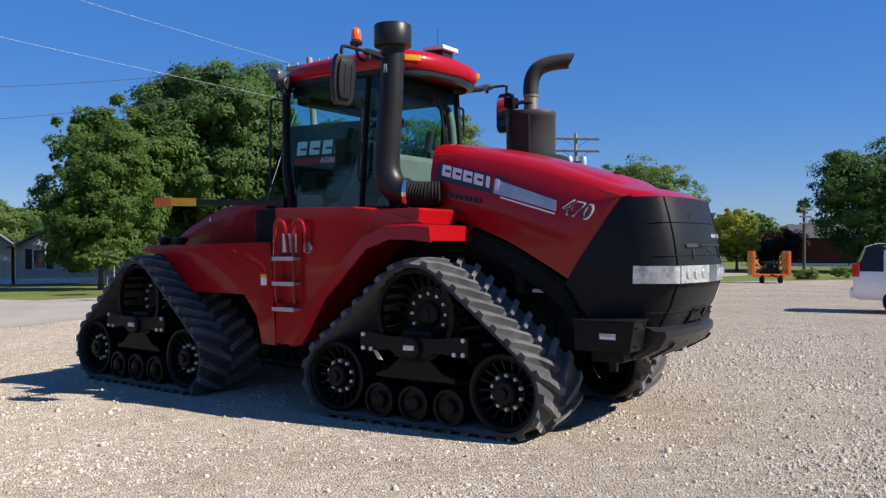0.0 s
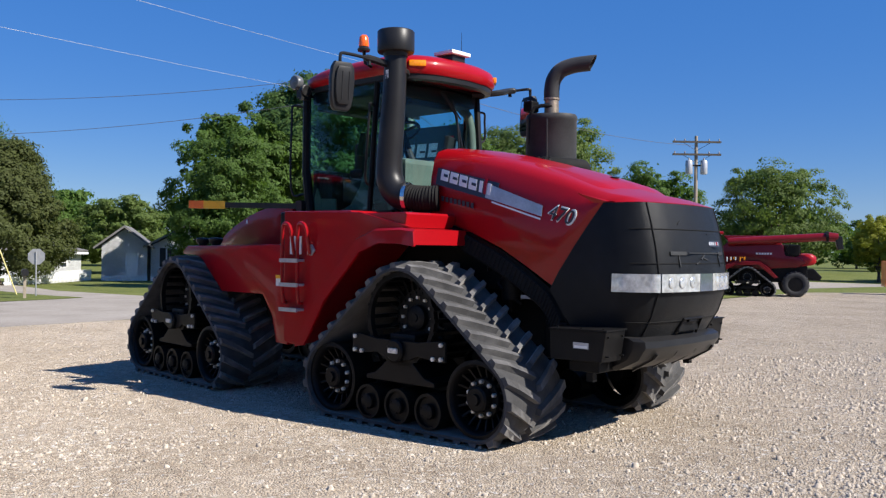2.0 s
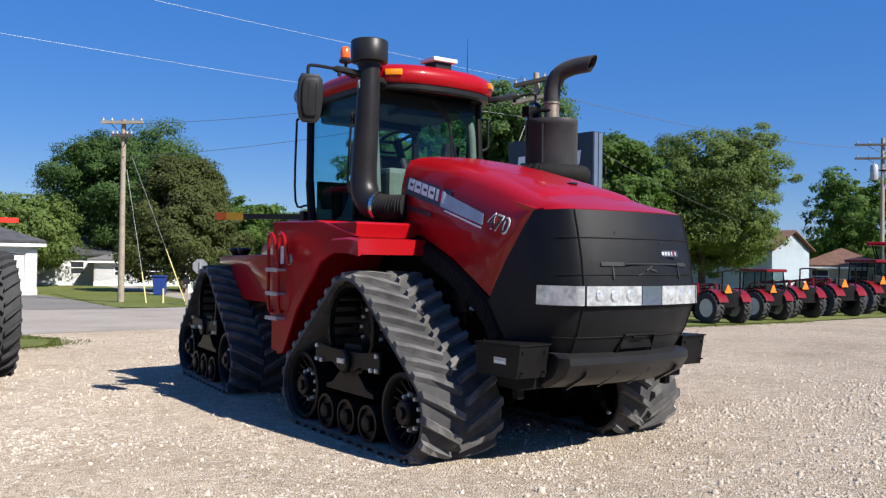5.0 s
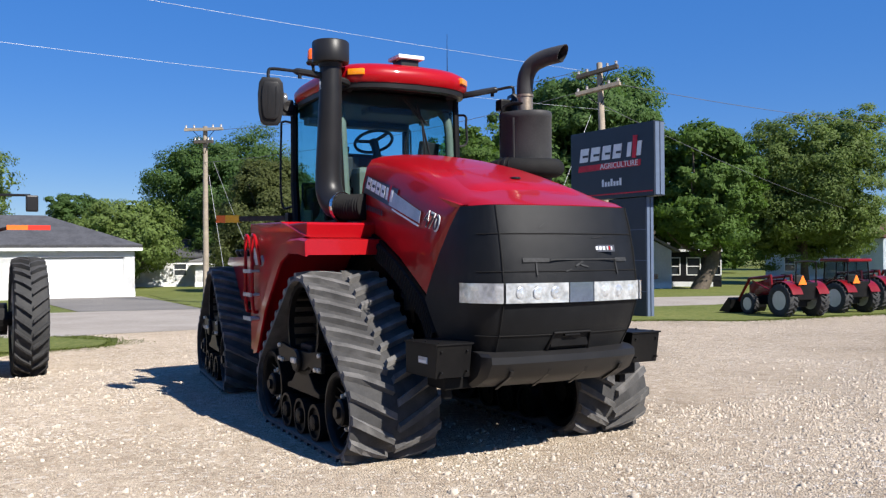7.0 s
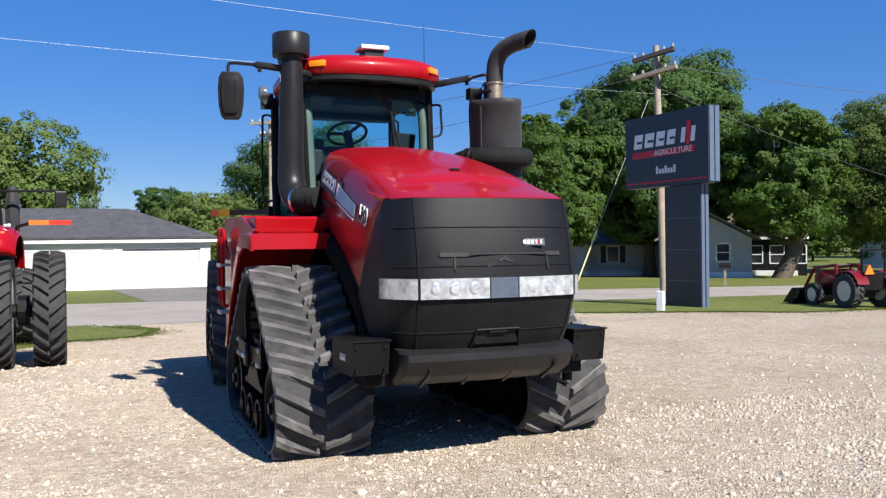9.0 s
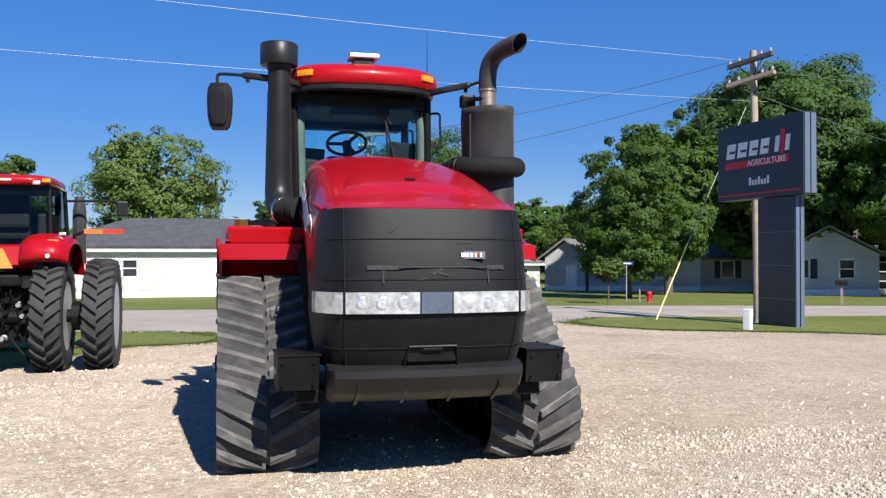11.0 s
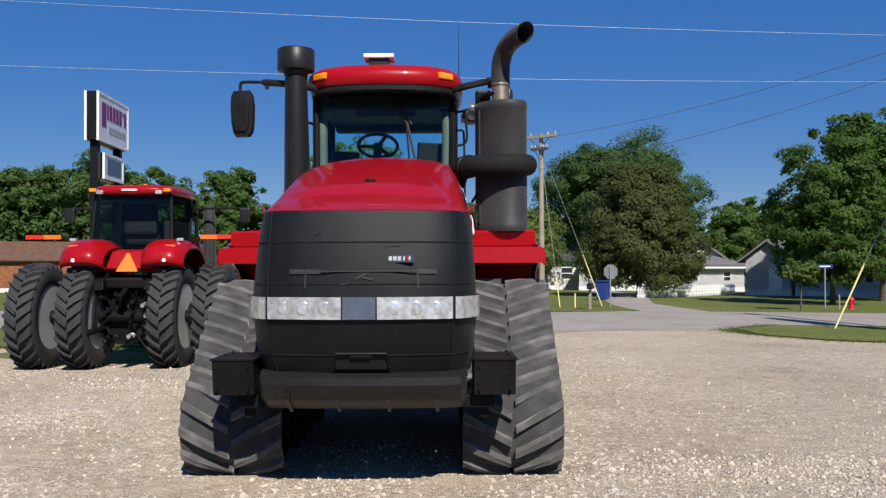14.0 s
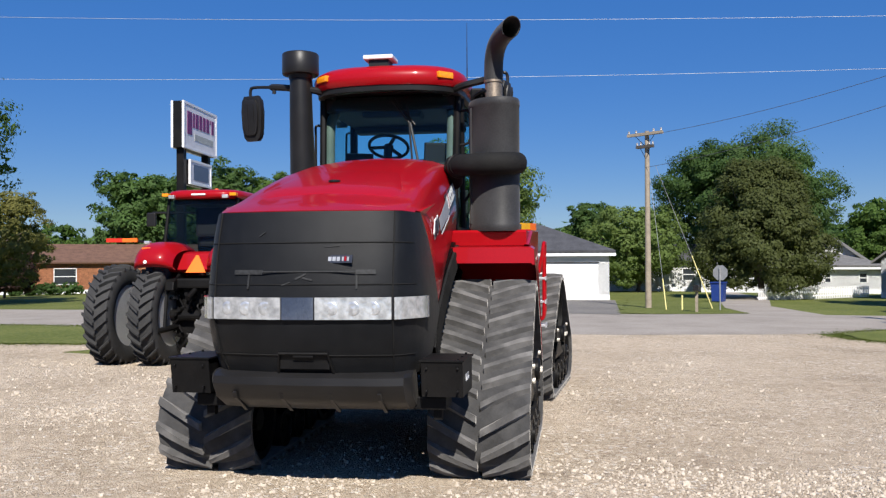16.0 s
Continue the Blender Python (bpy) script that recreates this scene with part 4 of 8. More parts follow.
# cab
CX0, CX1, CY, CZ0, CZ1 = -2.12, -0.80, 0.70, 1.92, 3.30
bm = bmesh.new()
def pillar(bm, a, b, w=0.04):
    tube(bm, [a, b], w, 8)
for s in (-1, 1):
    pillar(bm, (CX1 + 0.06, s * 0.66, CZ0), (CX1 - 0.06, s * 0.685, CZ1), 0.035)
    pillar(bm, (-1.10, s * CY, CZ0), (-1.00, s * CY, CZ1), 0.03)
    pillar(bm, (CX0 + 0.08, s * CY, CZ0 - 0.02), (CX0, s * 0.70, CZ0 + 0.5), 0.05)
    pillar(bm, (CX0, s * 0.70, CZ0 + 0.5), (CX0, s * 0.70, CZ1), 0.045)
    box(bm, CX0 + 0.03, CX1 + 0.06, s * CY - 0.03, s * CY + 0.03, CZ0 - 0.06, CZ0 + 0.03)
box(bm, CX0, CX1, -CY, CY, CZ1 - 0.02, CZ1 + 0.03)
cab = part("cab_frame", bm, STEEL_BLACK, tractor, m=pose(0, -0.045, 0))
bm = boxm(CX0 + 0.05, CX1, -0.66, 0.66, CZ0 - 0.10, CZ0 - 0.02)
box(bm, -1.12, -0.84, -0.45, 0.45, CZ0, 2.50, None, 0.06)
part("dash", bm, INTERIOR, cab, "grey-green dash and cab floor")
bm = bmesh.new()
box(bm, CX0 + 0.05, CX1 - 0.04, -0.665, 0.665, 3.13, 3.27, None, 0.03)
box(bm, -1.15, -0.90, -0.30, 0.30, 3.07, 3.15, None, 0.03)
box(bm, -2.05, -1.85, -0.62, 0.62, 3.06, 3.16, None, 0.03)
part("headliner", bm, INTERIOR_DARK, cab)
bm = boxm(-1.72, -1.22, -0.27, 0.27, 2.16, 2.32, None, 0.06)
box(bm, -1.84, -1.68, -0.27, 0.27, 2.30, 2.74, None, 0.06)
box(bm, -1.60, -1.35, -0.15, 0.15, 1.90, 2.18)
box(bm, -1.70, -1.15, -0.46, -0.30, 2.30, 2.42, None, 0.04)
part("seat", bm, SEAT_RED, cab, "dark red operator seat")
bm = boxm(CX0 + 0.04, CX0 + 0.10, -0.64, 0.64, CZ0, 2.42, None, 0.02)
box(bm, CX0 + 0.08, -1.80, -0.60, -0.36, CZ0, 2.35, None, 0.04)
box(bm, CX0 + 0.08, -1.80, 0.36, 0.60, CZ0, 2.35, None, 0.04)
part("rear_lining", bm, INTERIOR_DARK, cab)
for s in (-1, 1):
    bm = bmesh.new()
    tube(bm, bend([(CX1 - 0.01, s * 0.60, CZ0), (CX1 - 0.05, s * 0.615, 2.6), (CX1 - 0.10, s * 0.62, 3.0), (CX1 - 0.22, s * 0.60, 3.15)], 5), 0.05, 10)
    part("pillar_trim", bm, INTERIOR, cab, "grey-green pillar trim", 40)
    bm = bmesh.new()
    prism(bm, [(-2.00, 1.95), (-2.01, 2.10), (-1.97, 2.22), (-1.90, 2.10), (-1.66, 2.09), (-1.64, 1.95)], s * 0.655, s * 0.675, bevel=0.006)
    prism(bm, [(-1.62, 1.95), (-1.42, 2.02), (-1.28, 2.20), (-1.16, 2.50), (-1.09, 2.50), (-1.12, 1.95)], s * 0.655, s * 0.675, bevel=0.006)
    part("door_trim", bm, INTERIOR, cab, "pale grey-green door trim")
for mx_, my_, mz_ in ((-1.42, -0.46, 2.66), (-1.20, -0.44, 2.52), (-1.06, 0.46, 2.70)):
    bm = boxm(-0.03, 0.03, -0.15, 0.15, -0.12, 0.12, None, 0.015)
    tube(bm, [(0, 0, -0.10), (0.03, 0, -0.35)], 0.02, 6)
    part("monitor", bm, INTERIOR_DARK, cab, m=pose(mx_, my_, mz_, 0, 10, 25))
bm = boxm(-1.25, -1.05, -0.56, -0.42, 2.35, 2.62, None, 0.02)
box(bm, -1.75, -1.0, -0.50, -0.34, 2.05, 2.30, None, 0.03)
box(bm, -1.08, -1.02, 0.42, 0.60, 2.45, 2.62, None, 0.02)
part("console", bm, INTERIOR_DARK, cab)
bm = bmesh.new()
lathe(bm, [(0.205 + 0.017 * math.cos(t * math.pi / 4), 0.017 * math.sin(t * math.pi / 4)) for t in range(8)], axis="z", seg=28, closed=True)
for k in range(3):
    box(bm, 0.03, 0.2, -0.018, 0.018, -0.012, 0.006, Matrix.Rotation(2.09 * k + 0.5, 4, "Z"))
lathe(bm, [(0.05, -0.03), (0.05, 0.01), (0.0001, 0.015)], axis="z", seg=14)
part("steering_wheel", bm, INTERIOR_DARK, cab, "", 40, pose(-1.26, -0.10, 2.82, 0, -28, 0))
bm = bmesh.new()
tube(bm, [(-1.0, -0.09, 2.3), (-1.24, -0.10, 2.80)], 0.045, 10)
part("steering_column", bm, INTERIOR_DARK, cab)
# panes
def pane(pts, d, name="pane", mat=GLASS):
    bm = bmesh.new()
    a = [Vector(p) for p in pts]
    f = bm.faces.new([bm.verts.new(p) for p in a])
    bmesh.ops.solidify(bm, geom=[f], thickness=d)
    bmesh.ops.recalc_face_normals(bm, faces=bm.faces)
    ob = part(name, bm, mat, cab)
    ob.visible_shadow = False
    return ob
bm = bmesh.new()
rows = []
for y in (-0.66, -0.45, -0.2, 0, 0.2, 0.45, 0.66):
    k = 0.07 * (1 - (y / 0.66) ** 2)
    rows.append([(CX1 + 0.06 + k, y, CZ0 + 0.02), (CX1 + 0.01 + k, y, 2.6), (CX1 - 0.06 + k, y, CZ1 - 0.03)])
skin(bm, rows)
bmesh.ops.solidify(bm, geom=bm.faces, thickness=0.006)
bmesh.ops.recalc_face_normals(bm, faces=bm.faces)
windscreen = part("windscreen", bm, GLASS, cab, "curved tinted windscreen", 30)
windscreen.visible_shadow = False
for s in (-1, 1):
    pane([(CX0 + 0.09, s * 0.70, CZ0 + 0.03), (-1.11, s * 0.70, CZ0 + 0.03), (-1.02, s * 0.70, CZ1 - 0.03), (CX0 + 0.02, s * 0.70, CZ1 - 0.03), (CX0 + 0.02, s * 0.70, CZ0 + 0.5)], 0.006, "door_pane", GLASS_DARK)
    pane([(-1.06, s * 0.70, CZ0 + 0.03), (CX1 + 0.04, s * 0.67, CZ0 + 0.03), (CX1 - 0.05, s * 0.685, CZ1 - 0.03), (-0.98, s * 0.70, CZ1 - 0.03)], 0.006, "side_pane", GLASS_DARK)
pane([(CX0 + 0.01, -0.66, CZ0 + 0.45), (CX0 + 0.01, 0.66, CZ0 + 0.45), (CX0 + 0.01, 0.66, CZ1 - 0.03), (CX0 + 0.01, -0.66, CZ1 - 0.03)], 0.006, "rear_pane")
bm = bmesh.new()
tube(bm, [(-0.80, 0.02, 3.24), (-0.735, 0.22, 2.98), (-0.725, 0.25, 2.62)], 0.010, 6)
tube(bm, [(-0.80, 0.06, 3.24), (-0.735, 0.28, 2.96)], 0.008, 6)
tube(bm, [(-0.775, 0.19, 3.16), (-0.72, 0.31, 2.60)], 0.012, 6)
part("wiper", bm, BLACK, cab)
LAMP_GREY = material("grey_lamp_glass", (0.10, 0.105, 0.11), 0.2, var=0.2, scale=30, coat=0.3)
# roof
bm = bmesh.new()
rows = []
for f, z, in ((1.0, 3.30), (1.03, 3.335), (1.035, 3.40), (1.0, 3.455), (0.92, 3.495), (0.75, 3.525), (0.4, 3.54), (0.02, 3.545)):
    ring = []
    for k in range(48):
        t = 2 * math.pi * k / 48
        c, s_ = math.cos(t), math.sin(t)
        e = 0.42
        x = -1.33 + 0.92 * f * math.copysign(abs(c) ** e, c)
        y = 0.755 * f * math.copysign(abs(s_) ** e, s_)
        if c > 0:
            x -= 0.17 * (y / 0.755) ** 2 * c
        y -= 0.04
        ring.append((x, y, z - (0.05 * max(0, -c) if z > 3.4 else 0)))
    rows.append(ring)
skin(bm, rows, close=True)
bm.faces.new([bm.verts.new(p) for p in rows[0]])
bmesh.ops.remove_doubles(bm, verts=bm.verts, dist=1e-5)
bmesh.ops.recalc_face_normals(bm, faces=bm.faces)
roof = part("roof", bm, RED, tractor, "red cab roof with rounded edges", 50)
bm = bmesh.new()
rows = [[(-1.33 + (p[0] + 1.33) * k, p[1] * k, z) for p in rows[0]] for k, z in ((0.99, 3.305), (0.985, 3.25), (0.92, 3.24))]
skin(bm, rows, close=True)
thicken(bm, 0.01)
part("roof_skirt", bm, BLACK, tractor, smooth=40)
for s in (-1, 1):
    bm = boxm(-0.085, 0.085, -0.025, 0.025, -0.032, 0.03, None, 0.012)
    part("marker_lamp", bm, AMBER, roof, "amber marker lamp", 40, pose(-0.545, s * 0.60 - 0.04, 3.395, 0, 0, s * -48))
    bm = bmesh.new()
    for k, (x, y, z) in enumerate(((-2.20, s * 0.62, 3.33), (-2.14, s * 0.80, 3.30), (-2.02, s * 0.86, 3.26))):
        lathe(bm, [(0.05, -0.04), (0.065, 0.0), (0.065, 0.035), (0.055, 0.04), (0.0001, 0.035)], (x, y, z), "y" if k == 1 else "x", 16)
        box(bm, x - 0.02, x + 0.02, y - 0.06, y + 0.06, z - 0.10, z)
    part("work_lamp", bm, [BLACK], roof)
    bm = bmesh.new()
    lathe(bm, [(0.075, s * 0.84), (0.08, s * 0.90), (0.07, s * 0.915), (0.0001, s * 0.92)], (-2.14, 0, 3.36), "y", 20)
    part("lamp_glass", bm, LAMP_GREY, roof, "round grey work lamp glass", 40)
bm = boxm(-0.72, -0.46, -0.22, 0.07, 3.56, 3.60, None, 0.012)
box(bm, -0.70, -0.50, -0.17, 0.02, 3.49, 3.565, mi=1)
part("satellite_receiver", bm, [WHITE, BLACK], roof, "white satellite receiver on the roof front")
bm = bmesh.new()
tube(bm, [(-1.14, 0.70, 3.45), (-1.14, 0.70, 4.05)], [0.006, 0.002], 6)
part("aerial", bm, BLACK, roof)
# beacon on its bracket
bm = bmesh.new()
lathe(bm, [(0.06, 3.53), (0.065, 3.55), (0.045, 3.575)], (-1.02, -0.92, 0), "z", 18)
tube(bm, [(-1.02, -0.70, 3.36), (-1.02, -0.90, 3.42), (-1.02, -0.92, 3.54)], 0.018, 8)
beacon = part("beacon_base", bm, BLACK, roof)
bm = bmesh.new()
lathe(bm, [(0.05, 3.575), (0.052, 3.60), (0.045, 3.67), (0.03, 3.69), (0.0001, 3.695)], (-1.02, -0.92, 0), "z", 20)
part("warning_beacon", bm, ORANGE_LENS, roof, "orange warning beacon", 50)
# mirrors
for s, end in ((-1, (-0.75, -1.46)), (1, (-0.50, 1.16))):
    ex, ey = end
    bm = bmesh.new()
    y0 = s * 0.72
    tube(bm, bend([(-0.82, s * 0.56 - 0.04, 3.27), (-0.62, y0, 3.30), (-0.64, y0 + (ey - y0) * 0.45, 3.35), (-0.68 if s < 0 else -0.60, y0 + (ey - y0) * 0.7, 3.37), (ex + 0.01, ey - s * 0.04, 3.385), (ex, ey, 3.36), (ex, ey, 3.26)], 5), [0.035] * 15 + [0.016] * 16, 8)
    lathe(bm, [(0.02, 3.30), (0.02, 3.36)], (-0.66, y0 + (ey - y0) * 0.62, 0), "z", 8)
    arm = part("mirror_arm", bm, BLACK, tractor, smooth=40)
    bm = bmesh.new()
    outline = [(-0.075, -0.235), (-0.105, -0.20), (-0.125, -0.10), (-0.130, 0.06), (-0.118, 0.17), (-0.09, 0.22), (0.07, 0.22), (0.105, 0.17), (0.115, 0.06), (0.105, -0.10), (0.085, -0.20), (0.055, -0.235)]
    prism(bm, outline, -0.04, 0.03, "x", 0.018)
    prism(bm, [(y * 0.74, z * 0.78 + 0.005) for y, z in outline], 0.03, 0.058, "x", 0.014)
    for yy in (-0.03, 0.04):
        box(bm, 0.057, 0.063, yy - 0.004, yy + 0.004, -0.13, 0.13)
    mir = part("mirror", bm, BLACK, tractor, "rounded black mirror head", 40, pose(ex, ey - s * 0.03, 3.08, 0, 4, 14 * s if s < 0 else 75))
    bm = boxm(-0.042, -0.036, -0.09, 0.09, -0.17, 0.17)
    part("mirror_glass", bm, MIRROR, mir)
# grab rails beside the cab
for s in (-1, 1):
    bm = bmesh.new()
    tube(bm, bend([(-2.14, s * 0.70, 3.10), (-2.22, s * 0.80, 3.12), (-2.23, s * 0.82, 3.0), (-2.23, s * 0.82, 2.2), (-2.14, s * 0.72, 2.15)], 4), 0.013, 8)
    part("grab_rail", bm, BLACK, cab)
    bm = bmesh.new()
    if s < 0:
        tube(bm, bend([(-1.02, -0.71, 3.0), (-1.0, -0.80, 3.02), (-1.0, -0.81, 2.9), (-1.05, -0.81, 2.3), (-1.08, -0.72, 2.2)], 4), 0.013, 8)
    else:
        tube(bm, bend([(-0.88, 0.69, 3.10), (-0.84, 0.80, 3.10), (-0.84, 0.81, 3.0), (-0.84, 0.81, 2.80), (-0.86, 0.68, 2.76)], 4), 0.013, 8)
    part("grab_rail", bm, BLACK, cab)

# air intake
bm = bmesh.new()
pth = bend([(-0.60, -0.885, 3.48), (-0.615, -0.885, 3.1), (-0.645, -0.885, 2.75), (-0.675, -0.885, 2.40), (-0.66, -0.88, 2.22), (-0.58, -0.86, 2.10), (-0.47, -0.83, 2.06)], 6)
tube(bm, pth, [0.105 + 0.03 * min(1, i / 24) for i in range(len(pth))], 24)
intake = part("intake_pipe", bm, BLACK, tractor, "tall matt black air intake pipe", 60)
bm = bmesh.new()
pth = bend([(-0.49, -0.84, 2.065), (-0.38, -0.80, 2.05), (-0.28, -0.76, 2.045), (-0.18, -0.70, 2.05)], 8)
tube(bm, pth, [0.118 + 0.010 * (i % 2) for i in range(len(pth))], 22)
part("rubber_bellows", bm, RUBBER_DARK, intake, "", 60)
bm = bmesh.new()
lathe(bm, [(0.145, -0.02), (0.15, 0.0), (0.145, 0.02)], (0, 0, 0), "x", 24)
part("hose_clamp", bm, CHROME, intake, m=pose(-0.47, -0.83, 2.06, 0, 0, 20))
bm = bmesh.new()
lathe(bm, [(0.115, 3.42), (0.12, 3.455), (0.175, 3.46), (0.18, 3.475), (0.18, 3.655), (0.17, 3.668), (0.0001, 3.668)], (-0.60, -0.885, 0), "z", 36)
part("intake_cap", bm, BLACK, intake, "round intake cap", 40)
part("intake_sticker", boxm(-0.625, -0.590, -0.994, -0.989, 3.20, 3.28), WHITE, intake)

# muffler and exhaust
MX, MY = -0.137, 1.066
OVAL = pose(MX, MY, 0, 0, 0, 35) @ Matrix.Diagonal((0.280, 0.210, 1, 1))     # the canister is oval
bm = bmesh.new()
lathe(bm, [(0.0001, 1.88), (0.97, 1.88), (1.0, 1.905), (1.0, 1.945), (0.985, 1.95), (0.985, 2.98), (1.0, 2.985), (1.0, 3.03), (0.96, 3.05), (0.40, 3.065), (0.0001, 3.065)], axis="z", seg=48)
bmesh.ops.transform(bm, matrix=OVAL, verts=bm.verts)
muffler = part("muffler", bm, MUFFLER, tractor, "large dull black oval exhaust canister", 40)
q = OVAL @ Vector((math.cos(radians(-100)), math.sin(radians(-100)), 0))
part("canister_seam", boxm(-0.010, 0.010, -0.008, 0.006, 1.95, 2.98, None, 0.003), MUFFLER, muffler, m=pose(q.x, q.y, 0, 0, 0, 25))
bm = bmesh.new()
lathe(bm, [(0.080, 3.05), (0.078, 3.21), (0.088, 3.215), (0.088, 3.235), (0.078, 3.24)], (MX, MY, 0), "z", 24)
part("exhaust_collar", bm, material("heat_stained_steel", (0.30, 0.24, 0.18), 0.45, 0.7, var=0.3, scale=20), muffler, "", 40)
bm = bmesh.new()
pth = bend([(MX, MY, 3.22), (MX, MY, 3.33), (MX + 0.02, MY + 0.008, 3.44), (MX + 0.085, MY + 0.04, 3.535), (MX + 0.21, MY + 0.10, 3.585), (MX + 0.40, MY + 0.19, 3.605)], 7)
tube(bm, pth, 0.085, 24)
bm.faces.ensure_lookup_table()
bmesh.ops.delete(bm, geom=[bm.faces[-1]], context="FACES_ONLY")
bm.verts.ensure_lookup_table()
for v in bm.verts[-24:]:        # the mouth is cut aslant, longer above
    k = (v.co.z - 3.605) / 0.085
    v.co += Vector((0.045 * k, 0.021 * k, 0))
bmesh.ops.solidify(bm, geom=bm.faces, thickness=0.006)
part("exhaust_pipe", bm, MUFFLER, muffler, "black curved exhaust pipe with a slanting mouth", 50)
bm = bmesh.new()
pth = bend([(-0.34, 0.66, 2.36), (-0.18, 0.69, 2.44), (0.02, 0.76, 2.46), (0.15, 0.90, 2.455), (0.205, 1.06, 2.455), (0.17, 1.21, 2.46), (0.04, 1.29, 2.47)], 6)
tube(bm, pth, 0.095, 20)
part("charge_pipe", bm, RUBBER_DARK, muffler, "black rubber air pipe round the canister", 50)
bm = bmesh.new()
lathe(bm, [(0.098, -0.02), (0.106, -0.015), (0.106, 0.015), (0.098, 0.02)], axis="x", seg=24)
for f in (-0.06, 0.06):
    lathe(bm, [(0.100, f - 0.008), (0.104, f), (0.100, f + 0.008)], axis="x", seg=24)
part("hose_clamp", bm, STEEL_BLACK, muffler, m=pose(0.00, 0.752, 2.46, 0, 0, 30))
bm = bmesh.new()
tube(bm, bend([(-0.25, 0.90, 1.95), (-0.27, 0.87, 2.6), (-0.26, 0.86, 3.05), (-0.20, 0.93, 3.14), (-0.10, 1.02, 3.14)], 5), 0.022, 8)
box(bm, -0.36, -0.24, 0.84, 0.98, 3.08, 3.20, None, 0.02)
tube(bm, [(-0.20, 0.92, 2.35), (-0.10, 0.80, 2.15)], 0.012, 6)
part("exhaust_line", bm, STEEL_BLACK, muffler)

# fenders and shelves either side of the cab
for s in (-1, 1):
    yi, yo = 0.70, 1.36
    bm = bmesh.new()
    prism(bm, [(-1.57, 1.80), (-1.57, 1.93), (-0.70, 1.92), (-0.66, 1.89), (0.02, 1.89), (0.04, 1.87), (0.02, 1.755), (-0.50, 1.76)], s * yi, s * yo, bevel=0.012)
    shelf = part("fender_shelf", bm, RED, tractor, "red shelf over the front track")
    bm = bmesh.new()
    rows = []
    prof = [(0.20, 1.60), (0.19, 1.735), (0.02, 1.752), (-0.30, 1.745), (-0.55, 1.66), (-1.10, 1.13), (-1.30, 0.80), (-1.42, 0.62)]
    low = [(0.20, 1.59), (0.16, 1.592), (0.0, 1.612), (-0.25, 1.615), (-0.50, 1.53), (-0.99, 1.06), (-1.18, 0.76), (-1.28, 0.62)]
    for (xa, za), (xb, zb) in zip(prof, low):
        rows.append([(xa, s * 0.68, za), (xa, s * 1.405, za), (xa - 0.005, s * 1.432, za - 0.02), (xb, s * 1.438, zb), (xb, s * 1.415, zb - 0.005)])
    skin(bm, rows)
    bmesh.ops.recalc_face_normals(bm, faces=bm.faces)
    bmesh.ops.solidify(bm, geom=bm.faces, thickness=0.01)
    fender = part("fender", bm, RED, tractor, "red fender arching over the front track", 30)
    # side panel carrying the ladder
    bm = bmesh.new()
    prism(bm, [(-1.66, 0.62), (-1.66, 1.93), (-0.55, 1.90), (0.10, 1.76), (-0.30, 1.74), (-0.55, 1.655), (-1.12, 1.10), (-1.32, 0.76), (-1.40, 0.60)], s * 1.34, s * 1.385, bevel=0.006)
    box(bm, -1.66, -1.60, min(s * 0.6, s * 1.36), max(s * 0.6, s * 1.36), 0.62, 1.93)
    side_panel = part("side_panel", bm, RED, tractor, "red side panel behind the fender")
    # ladder
    bm = bmesh.new()
    for x in (-1.60, -1.36):
        tube(bm, bend([(x, s * 1.40, 1.02), (x + 0.01, s * 1.45, 1.05), (x, s * 1.455, 1.3), (x, s * 1.455, 1.68), (x + 0.02, s * 1.46, 1.79), (x + 0.09, s * 1.46, 1.80), (x + 0.13, s * 1.45, 1.73), (x + 0.13, s * 1.41, 1.50)], 4), 0.018, 8)
    ladder = part("ladder", bm, RED, tractor, "red ladder rails with grey steps", 40)
    for z in (0.955, 1.20, 1.44):
        bm = boxm(-1.60, -1.34, min(s * 1.37, s * 1.47), max(s * 1.37, s * 1.47), z - 0.012, z + 0.012, None, 0.004)
        box(bm, -1.62, -1.34, min(s * 1.465, s * 1.48), max(s * 1.465, s * 1.48), z - 0.02, z + 0.018)
        part("step", bm, GREYDECAL, ladder, "grey aluminium step")
    bm = boxm(-1.56, -1.38, s * 1.39 - 0.004, s * 1.39 + 0.004, 1.50, 1.68, None, 0.002)
    part("toe_plate", bm, WHITE, ladder)
    bm = bmesh.new()
    prism(bm, [(-1.28, 1.50), (-1.28, 1.58), (-1.22, 1.60), (-1.17, 1.54), (-1.22, 1.49)], s * 1.385, s * 1.40)
    part("door_latch", bm, GREYDECAL, side_panel, "silver latch")

# rear half: tank, deck, fenders
bm = bmesh.new()
prism(bm, [(-0.66, 1.50), (-0.66, 2.045), (-1.10, 2.05), (-1.30, 2.035), (-1.48, 2.0), (-1.66, 1.955), (-1.82, 1.90), (-1.98, 1.845), (-2.12, 1.79), (-2.25, 1.725), (-2.33, 1.67), (-2.37, 1.60), (-2.37, 1.50)], -0.56, 0.56, bevel=0.025)
tank = part("rear_tank", bm, RED, tractor, "glossy red tank with a curved back behind the cab", 40, REAR)
part("tank_sticker", boxm(-1.70, -1.67, -0.566, -0.561, 1.86, 1.91), WHITE, tank)
bm = boxm(-0.64, 0.02, -0.74, 0.74, 1.45, 1.97, None, 0.02)
for x in (-0.45, -0.15):
    tube(bm, bend([(x, -0.6, 1.96), (x, -0.55, 2.03), (x + 0.16, -0.5, 2.03), (x + 0.2, -0.45, 1.96)], 4), 0.016, 6)
